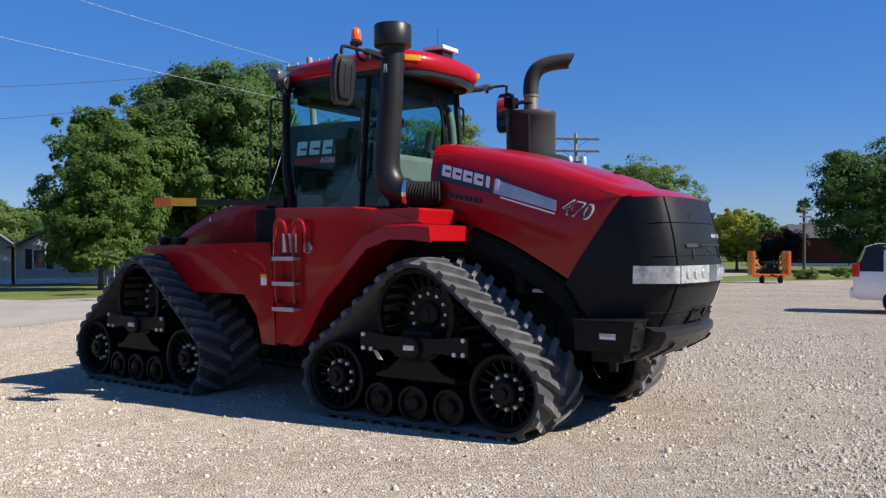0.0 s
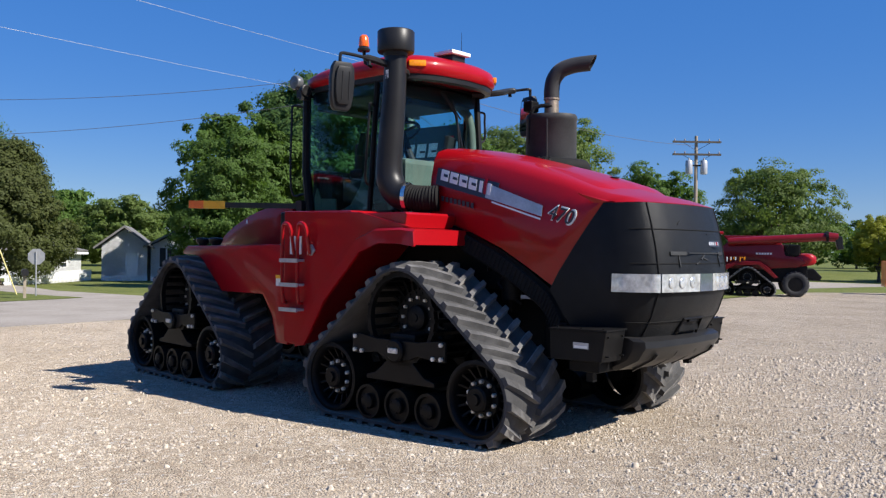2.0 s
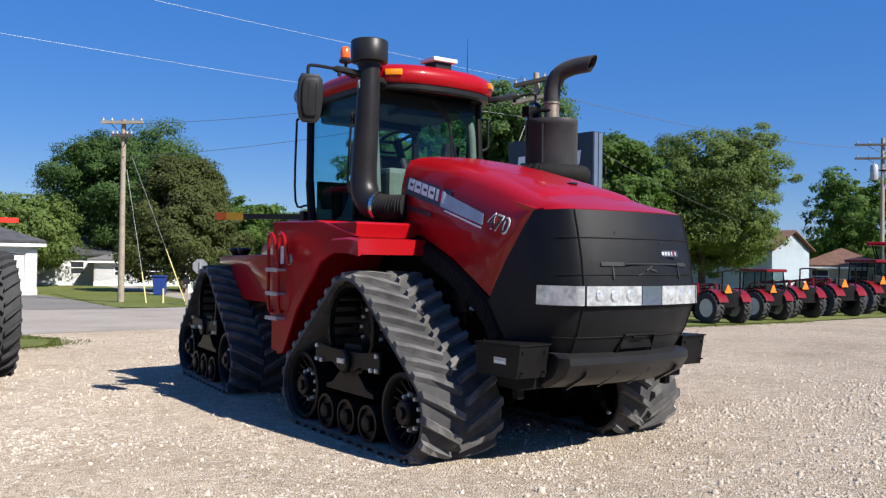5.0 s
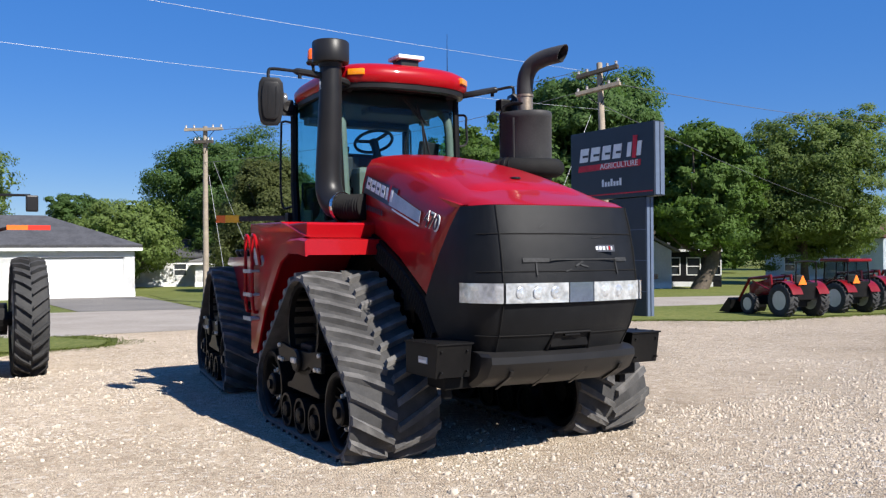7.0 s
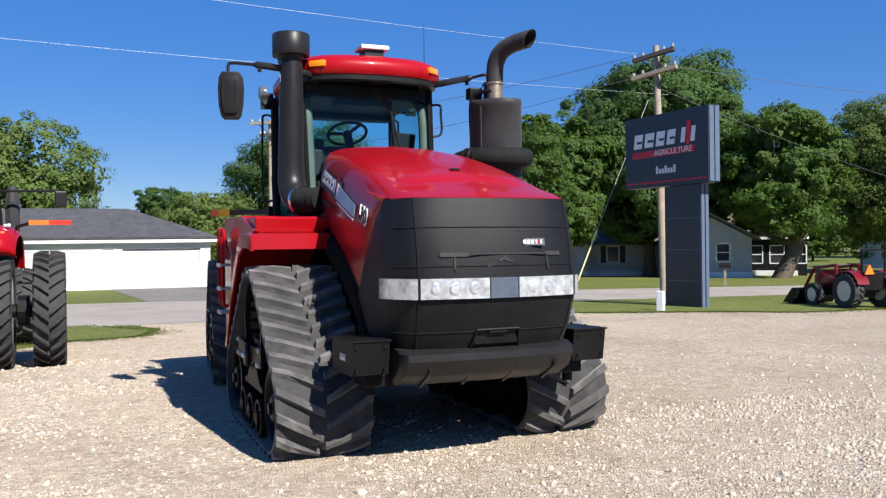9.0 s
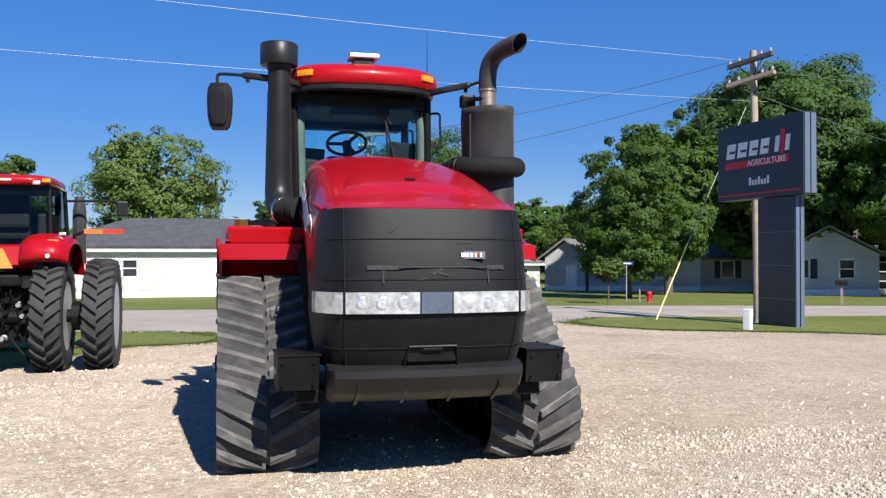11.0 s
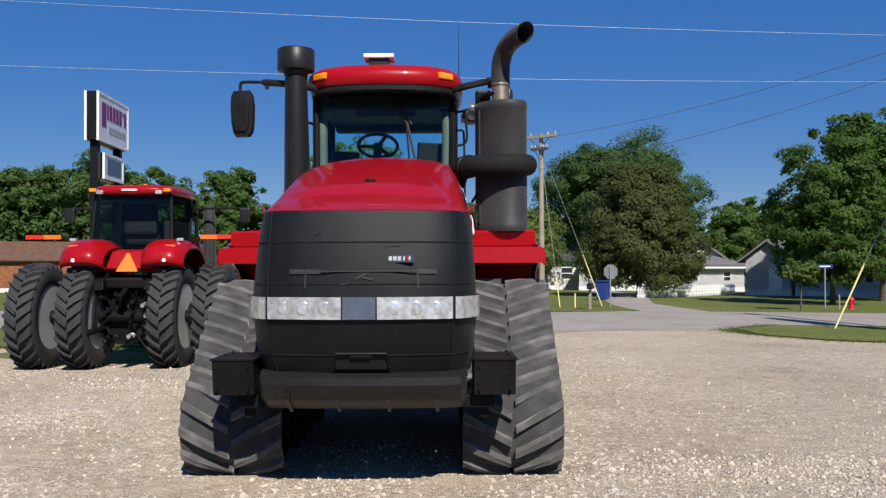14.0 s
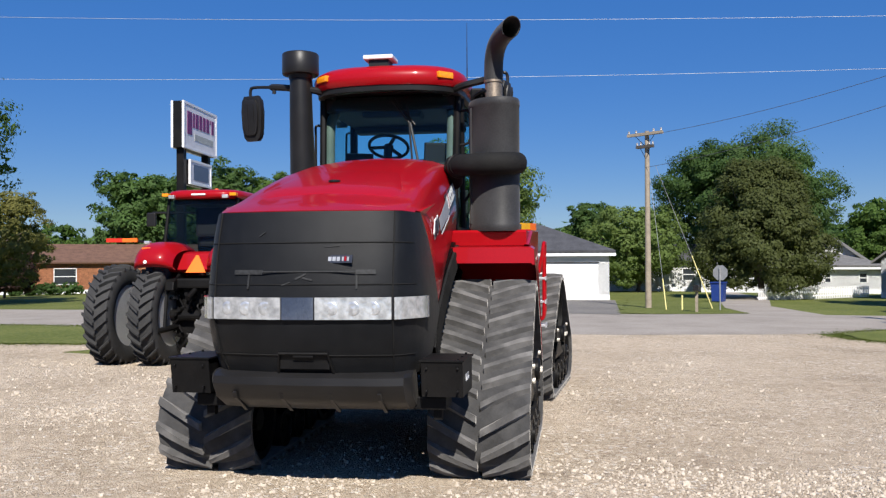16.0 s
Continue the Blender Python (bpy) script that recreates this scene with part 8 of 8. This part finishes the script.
def utility_tractor(x, y, turn, sc, cab, loader, label, rim=SILVER, group="parked tractors"):
    """A small red tractor, x ahead, the rear axle at the origin."""
    u = thing("utility_tractor", pose(x, y, ground_z(x, y), 0, 0, turn) @ Matrix.Scale(sc, 4), label, "tractor", group)
    w = add_wheel(u, pose(0, -0.78, 0.72), 0.72, 0.44, 0.38, rim, "", 20)
    add_wheel(u, pose(0, 0.78, 0.72, 0, 0, 180), 0, 0, 0, None, like=w)
    w = add_wheel(u, pose(2.15, -0.72, 0.48), 0.48, 0.30, 0.26, rim, "", 16)
    add_wheel(u, pose(2.15, 0.72, 0.48, 0, 0, 180), 0, 0, 0, None, like=w)
    part("chassis", boxm(-0.25, 2.6, -0.25, 0.25, 0.45, 0.95, None, 0.04), STEEL_BLACK, u)
    bm = bmesh.new()
    lathe(bm, [(0.08, -0.8), (0.08, 0.8)], (0, 0, 0.72), "y", 10)
    lathe(bm, [(0.06, -0.72), (0.06, 0.72)], (2.15, 0, 0.48), "y", 10)
    part("axle", bm, STEEL_BLACK, u)
    bm = bmesh.new()
    prism(bm, [(1.0, 0.95), (1.0, 1.55), (1.7, 1.52), (2.5, 1.38), (2.72, 1.25), (2.72, 0.8), (2.5, 0.75)], -0.30, 0.30, bevel=0.05)
    part("hood", bm, RED_SHADED, u, smooth=40)
    for s in (-1, 1):
        bm = bmesh.new()
        rows = [[(0.80 * math.cos(t), s * yy, 0.72 + 0.80 * math.sin(t)) for yy in (0.40, 0.92)] for t in [radians(160 - 13 * k) for k in range(10)]]
        skin(bm, rows)
        bmesh.ops.recalc_face_normals(bm, faces=bm.faces)
        bmesh.ops.solidify(bm, geom=bm.faces, thickness=0.03)
        part("fender", bm, RED_SHADED, u, smooth=40)
    part("rear_panel", boxm(-0.55, -0.30, -0.5, 0.5, 0.75, 1.45, None, 0.03), STEEL_BLACK, u)
    smv(u, pose(-0.60, 0.30, 1.55), 0.42)
    bm = boxm(0.0, 0.45, -0.25, 0.25, 1.2, 1.35, None, 0.05)
    box(bm, -0.05, 0.06, -0.25, 0.25, 1.3, 1.75, None, 0.05)
    part("seat", bm, INTERIOR_DARK, u)
    bm = bmesh.new()
    tube(bm, [(0.95, 0, 1.4), (0.75, 0, 1.75)], 0.03, 8)
    lathe(bm, [(0.19, 1.74), (0.19, 1.77)], (0.75, 0, 0), "z", 20)
    part("steering_wheel", bm, INTERIOR_DARK, u)
    if cab:
        c = part("cab_frame", boxm(-0.47, 1.02, -0.63, 0.63, 1.34, 1.40), STEEL_BLACK, u)
        for s in (-1, 1):
            for a, b, r_ in (((-0.45, s * 0.62, 1.40), (-0.38, s * 0.58, 2.32), 0.03), ((1.0, s * 0.60, 1.2), (0.92, s * 0.58, 2.32), 0.03), ((0.25, s * 0.62, 1.3), (0.25, s * 0.58, 2.32), 0.025)):
                bm = bmesh.new()
                tube(bm, [a, b], r_, 8)
                part("cab_post", bm, STEEL_BLACK, c)
        glass_box(c, -0.44, 0.98, 0.60, 1.40, 2.32, 0.06)
        part("roof", boxm(-0.55, 1.15, -0.68, 0.68, 2.32, 2.46, None, 0.06), RED_SHADED, u, smooth=50)
    else:
        bm = bmesh.new()
        tube(bm, bend([(-0.42, -0.5, 0.9), (-0.46, -0.5, 2.1), (-0.46, -0.42, 2.3), (-0.46, 0.42, 2.3), (-0.46, 0.5, 2.1), (-0.42, 0.5, 0.9)], 5), 0.035, 8)
        part("roll_bar", bm, STEEL_BLACK, u)
    if loader:
        for s in (-1, 1):
            bm = bmesh.new()
            tube(bm, [(0.95, s * 0.52, 0.9), (1.05, s * 0.52, 1.75)], 0.06, 8)
            tube(bm, [(1.02, s * 0.52, 1.70), (2.4, s * 0.52, 1.55), (3.15, s * 0.52, 0.55)], 0.065, 8)
            tube(bm, [(1.1, s * 0.52, 1.1), (2.2, s * 0.52, 1.45)], 0.04, 8)
            part("loader_arm", bm, RED_SHADED, u)
        bm = bmesh.new()
        rows = [[(x_, s * 0.95, z_) for x_, z_ in ((3.95, 0.06), (3.25, 0.05), (3.12, 0.25), (3.15, 0.62), (3.3, 0.70))] for s in (-1, 1)]
        skin(bm, rows)
        bmesh.ops.solidify(bm, geom=bm.faces, thickness=0.03)
        for s in (-1, 1):
            prism(bm, [(3.95, 0.06), (3.25, 0.05), (3.12, 0.25), (3.15, 0.62), (3.3, 0.70)], s * 0.95 - 0.015, s * 0.95 + 0.015)
        part("bucket", bm, STEEL_BLACK, u, "black loader bucket")
    return u


utility_tractor(1.66, 28.2, 137, 0.70, False, True, "small red tractor with a black front loader bucket")
utility_tractor(2.88, 31.2, 139, 0.70, True, False, "red cab tractor parked in a row")
utility_tractor(3.90, 33.9, 138, 0.77, False, True, "open red tractor with a roll bar in the row", STEEL_BLACK)
utility_tractor(5.35, 36.8, 134, 0.83, False, True, "red loader tractor with black wheels in the row", STEEL_BLACK)
utility_tractor(6.95, 40.4, 136, 0.92, True, False, "larger red cab tractor in the row")

# ---- combine ----
cb = thing("combine_harvester", pose(9.6, 44.4, ground_z(9.6, 44.4), 0, 0, 171), "red combine harvester, darkened for shade, on front tracks with a folded unloading auger", "combine")
for s in (-1, 1):
    make_track(cb, s, track_r if s < 0 else track_l, pose(0, s * 0.25, 0))
w = add_wheel(cb, pose(-2.15, -1.15, 0.62), 0.62, 0.40, 0.32, STEEL_BLACK, "", 18)
add_wheel(cb, pose(-2.15, 1.15, 0.62, 0, 0, 180), 0, 0, 0, None, like=w)
bm = bmesh.new()
prism(bm, [(1.2, 1.35), (1.2, 2.35), (0.9, 2.62), (-1.5, 2.62), (-1.62, 2.40), (-1.70, 1.98), (-2.4, 1.90), (-2.6, 1.62), (-2.3, 1.42), (-1.2, 1.36), (-0.6, 1.30)], -1.15, 1.15, bevel=0.06)
part("body", bm, RED_SHADED, cb, "red side panels, darkened for shade", 40)
bm = bmesh.new()
rows = []
for x, hy, z0, z1 in ((-2.25, 1.08, 1.45, 2.02), (-2.7, 1.06, 1.50, 2.06), (-2.98, 0.98, 1.56, 2.02), (-3.10, 0.80, 1.66, 1.92)):
    rows.append([(x, -hy * 0.92, z0), (x, -hy, (z0 + z1) / 2), (x, -hy * 0.9, z1), (x, 0, z1 + 0.05), (x, hy * 0.9, z1), (x, hy, (z0 + z1) / 2), (x, hy * 0.92, z0)])
skin(bm, rows, close=True)
bm.faces.new([bm.verts.new(p) for p in rows[-1]])
bmesh.ops.remove_doubles(bm, verts=bm.verts, dist=1e-5)
bmesh.ops.recalc_face_normals(bm, faces=bm.faces)
part("rear_cowl", bm, RED, cb, "bright red rounded rear hood", 50)
part("machinery", boxm(-2.7, 0.9, -0.9, 0.9, 0.70, 1.5, None, 0.05), STEEL_BLACK, cb)
bm = boxm(-2.35, -1.65, -1.0, 1.0, 1.95, 2.50, None, 0.05)
lathe(bm, [(0.16, -1.02), (0.2, -1.1), (0.2, -1.16)], (-1.95, 0, 2.25), "y", 16)
lathe(bm, [(0.2, 1.0), (0.2, 1.12)], (-1.95, 0, 2.25), "y", 16)
part("engine_deck", bm, STEEL_BLACK, cb)
bm = bmesh.new()
tube(bm, [(-1.9, -0.9, 2.5), (-2.35, -0.9, 2.45), (-2.4, -0.9, 1.95)], 0.025, 6)
tube(bm, [(-1.9, 0.9, 2.5), (-2.35, 0.9, 2.45), (-2.4, 0.9, 1.95)], 0.025, 6)
tube(bm, [(-2.35, -0.9, 2.45), (-2.35, 0.9, 2.45)], 0.025, 6)
part("guard_rail", bm, STEEL_BLACK, cb)
bm = bmesh.new()
prism(bm, [(-2.3, 1.30), (-3.0, 1.36), (-3.35, 0.98), (-3.25, 0.80), (-2.6, 0.85)], -0.85, 0.85, bevel=0.06)
part("chaff_spreader", bm, STEEL_BLACK, cb)
bm = bmesh.new()
prism(bm, [(0.85, 2.58), (1.10, 2.92), (-1.55, 2.92), (-1.35, 2.58)], -1.2, 1.2, bevel=0.04)
part("grain_tank", bm, RED_SHADED, cb)
bm = bmesh.new()
for s in (-1, 1):
    tube(bm, [(1.30, s * 0.75, 1.5), (1.24, s * 0.80, 2.98)], 0.035, 8)
    tube(bm, [(2.05, s * 0.70, 1.5), (2.38, s * 0.74, 2.98)], 0.035, 8)
box(bm, 1.25, 2.2, -0.8, 0.8, 1.35, 1.52)
box(bm, 1.20, 1.25, -0.80, 0.80, 1.5, 2.98)
c = part("cab_frame", bm, STEEL_BLACK, cb)
glass_box(c, 1.28, 2.22, 0.79, 1.52, 2.97, -0.04)
part("roof", boxm(1.10, 2.62, -0.92, 0.92, 2.98, 3.14, None, 0.06), RED, cb, smooth=50)
bm = bmesh.new()
tube(bm, [(0.9, 1.40, 2.62), (-3.6, 1.40, 2.88)], 0.19, 18)
tube(bm, [(-3.50, 1.40, 2.875), (-3.95, 1.40, 2.84)], [0.23, 0.20], 18)
auger = part("unloading_auger", bm, RED_SHADED, cb, "red folded unloading auger tube", 40)
bm = bmesh.new()
lathe(bm, [(0.24, -0.06), (0.26, -0.06), (0.26, 0.06), (0.24, 0.06)], (0, 0, 0), "x", 20, closed=True)
part("auger_flange", bm, STEEL_BLACK, auger, m=pose(-3.48, 1.40, 2.875))
bm = bmesh.new()
prism(bm, [(-3.78, 2.95), (-4.12, 2.90), (-4.18, 2.30), (-3.92, 2.28)], 1.22, 1.58, bevel=0.04)
part("auger_boot", bm, BLACK, auger)
bm = bmesh.new()
prism(bm, [(1.2, 0.7), (1.2, 1.3), (2.6, 0.9), (2.6, 0.45)], -0.5, 0.5)
part("feeder_house", bm, RED_SHADED, cb)
for k in range(6):
    part("brand_block", boxm(-1.1 + k * 0.125, -1.01 + k * 0.125, 1.15, 1.16, 2.02, 2.11), WHITE, cb)
for s in (-1, 1):
    bm = bmesh.new()
    prism(bm, [(-1.35, 0.95), (-0.95, 1.40), (-0.55, 1.68), (0.45, 1.72), (0.95, 1.55), (1.25, 1.20), (1.15, 1.15), (0.6, 1.50), (-0.5, 1.52), (-1.2, 0.90)], s * 1.16, s * 1.62, bevel=0.02)
    part("track_cover", bm, RED_SHADED, cb, "red cover over the track")
rnd = random.Random(9)
for k in range(9):      # bright caps and lamps along the deck
    x = rnd.uniform(0.1, 1.0)
    part("deck_light", boxm(x, x + 0.05, 1.63, 1.66, 1.66 + 0.2 * rnd.random(), 1.90, None, 0.01), AMBER if k % 3 else WHITE, cb)

# ---- folded orange mower ----
MOW = material("orange_implement_paint", (0.75, 0.17, 0.02), 0.4, var=0.15, scale=3, coat=0.2)
mo = thing("folding_mower", pose(18.9, 50, ground_z(18.9, 50), 0, 0, -10), "orange folding mower with both wings raised", "mower")
part("deck", boxm(-0.8, 0.8, -0.8, 0.8, 0.35, 0.55, None, 0.03), MOW, mo)
for s in (-1, 1):
    bm = boxm(min(s * 0.88, s * 1.06), max(s * 0.88, s * 1.06), -0.8, 0.8, 0.45, 1.85, None, 0.03)
    for zz in (0.75, 1.15, 1.55):
        box(bm, min(s * 0.80, s * 0.90), max(s * 0.80, s * 0.90), -0.7, 0.7, zz - 0.04, zz + 0.04)
    part("wing", bm, MOW, mo, "raised orange mower wing")
    bm = bmesh.new()
    lathe(bm, [(0.25, s * 0.5 - 0.1), (0.30, s * 0.5), (0.28, s * 0.5 + 0.1)], (0, -0.6, 0.29), "x", 18)
    part("wheel", bm, RUBBER_DARK, mo)
bm = bmesh.new()
tube(bm, [(0, -0.4, 0.5), (0, -2.2, 0.45)], 0.06, 8)
tube(bm, [(-0.5, -0.2, 0.55), (-0.3, -0.3, 1.2), (0.3, -0.3, 1.2), (0.5, -0.2, 0.55)], 0.05, 8)
part("hitch_frame", bm, STEEL_BLACK, mo)
bm = boxm(-0.42, 0.42, -0.55, 0.35, 0.50, 0.95, None, 0.06)
box(bm, -0.20, 0.20, -0.35, 0.15, 0.90, 1.25, None, 0.05)
part("gearbox", bm, STEEL_BLACK, mo)
for s in (-1, 1):
    bm = bmesh.new()
    tube(bm, [(s * 0.25, -0.2, 0.6), (s * 0.90, -0.2, 1.45)], 0.045, 8)
    part("lift_cylinder", bm, MOW, mo)

# ---- white minivan ----
WHITE_PAINT = material("white_car_paint", (0.78, 0.78, 0.78), 0.3, var=0.04, coat=0.7)
TAIL = material("red_tail_lens", (0.45, 0.01, 0.01), 0.2, var=0.1, coat=0.6)
van = thing("minivan", pose(13.45, 22.2, ground_z(13.45, 22.2), 0, 0, -28) @ Matrix.Scale(1.06, 4), "white minivan parked on the gravel", "car")
bm = bmesh.new()
sec = [(-2.35, 0.45, 0.78, 1.02), (-2.42, 0.42, 0.86, 1.05), (-2.30, 0.36, 0.90, 1.08), (-1.0, 0.34, 0.93, 1.10), (1.0, 0.34, 0.93, 1.06), (1.9, 0.36, 0.88, 0.95), (2.35, 0.42, 0.74, 0.80)]
rows = []
for x, z0, w_, z1 in sec:
    rows.append([(x, -w_ * 0.9, z0), (x, -w_, z0 + 0.15), (x, -w_, z1 - 0.1), (x, -w_ * 0.95, z1), (x, 0, z1 + 0.02), (x, w_ * 0.95, z1), (x, w_, z1 - 0.1), (x, w_, z0 + 0.15), (x, w_ * 0.9, z0)])
skin(bm, rows, close=True)
bm.faces.new([bm.verts.new(p) for p in rows[0]])
bm.faces.new([bm.verts.new(p) for p in rows[-1]])
bmesh.ops.remove_doubles(bm, verts=bm.verts, dist=1e-5)
bmesh.ops.recalc_face_normals(bm, faces=bm.faces)
part("body", bm, WHITE_PAINT, van, "white painted lower body", 40)
bm = bmesh.new()
rows = []
for x, hw, z in ((-2.40, 0.88, 1.05), (-2.18, 0.74, 1.66), (-1.9, 0.70, 1.74), (0.2, 0.70, 1.72), (0.7, 0.72, 1.62), (1.5, 0.84, 1.04)):
    rows.append([(x, -hw, z), (x, 0, z + 0.02), (x, hw, z)])
skin(bm, rows)
bmesh.ops.solidify(bm, geom=bm.faces, thickness=-0.03)
part("roof", bm, WHITE_PAINT, van, smooth=30)
for s in (-1, 1):
    bm = bmesh.new()
    vs = [bm.verts.new(p) for p in ((-2.30, s * 0.89, 1.06), (1.4, s * 0.86, 1.04), (0.65, s * 0.715, 1.62), (0.2, s * 0.70, 1.70), (-1.9, s * 0.70, 1.72), (-2.14, s * 0.74, 1.64))]
    f = bm.faces.new(vs)
    bmesh.ops.solidify(bm, geom=[f], thickness=0.02)
    part("side_window", bm, PANE, van)
    for x0, x1 in ((-1.75, -1.65), (-0.55, -0.45), (0.5, 0.6)):
        bm = bmesh.new()
        vs = [bm.verts.new(p) for p in ((x0, s * 0.905, 1.06), (x1, s * 0.905, 1.06), (x1, s * 0.722, 1.68), (x0, s * 0.722, 1.68))]
        bmesh.ops.solidify(bm, geom=[bm.faces.new(vs)], thickness=0.02)
        part("window_pillar", bm, WHITE_PAINT, van)
    part("tail_lamp", boxm(-2.45, -2.28, min(s * .72, s * .915), max(s * .72, s * .915), 0.92, 1.25, None, 0.03), TAIL, van, "red tail lamp")
    for x in (-1.45, 1.45):
        bm = bmesh.new()
        lathe(bm, [(0.20, s * 0.72), (0.31, s * 0.72), (0.33, s * 0.75), (0.33, s * 0.90), (0.31, s * 0.93), (0.22, s * 0.93)], (x, 0, 0.33), "y", 28)
        wh = part("wheel", bm, RUBBER_DARK, van, smooth=40)
        bm = bmesh.new()
        lathe(bm, [(0.22, s * 0.90), (0.20, s * 0.92), (0.05, s * 0.925), (0.0001, s * 0.925)], (x, 0, 0.33), "y", 20)
        part("rim", bm, SILVER, wh, smooth=40)
bm = bmesh.new()
vs = [bm.verts.new(p) for p in ((-2.425, -0.80, 1.08), (-2.425, 0.80, 1.08), (-2.21, 0.70, 1.62), (-2.21, -0.70, 1.62))]
bmesh.ops.solidify(bm, geom=[bm.faces.new(vs)], thickness=0.02)
part("rear_window", bm, PANE, van)
part("bumper", boxm(-2.50, -2.36, -0.84, 0.84, 0.40, 0.62, None, 0.03), WHITE_PAINT, van)
part("plate_bar", boxm(-2.44, -2.425, -0.16, 0.16, 0.80, 0.90), GREYDECAL, van)
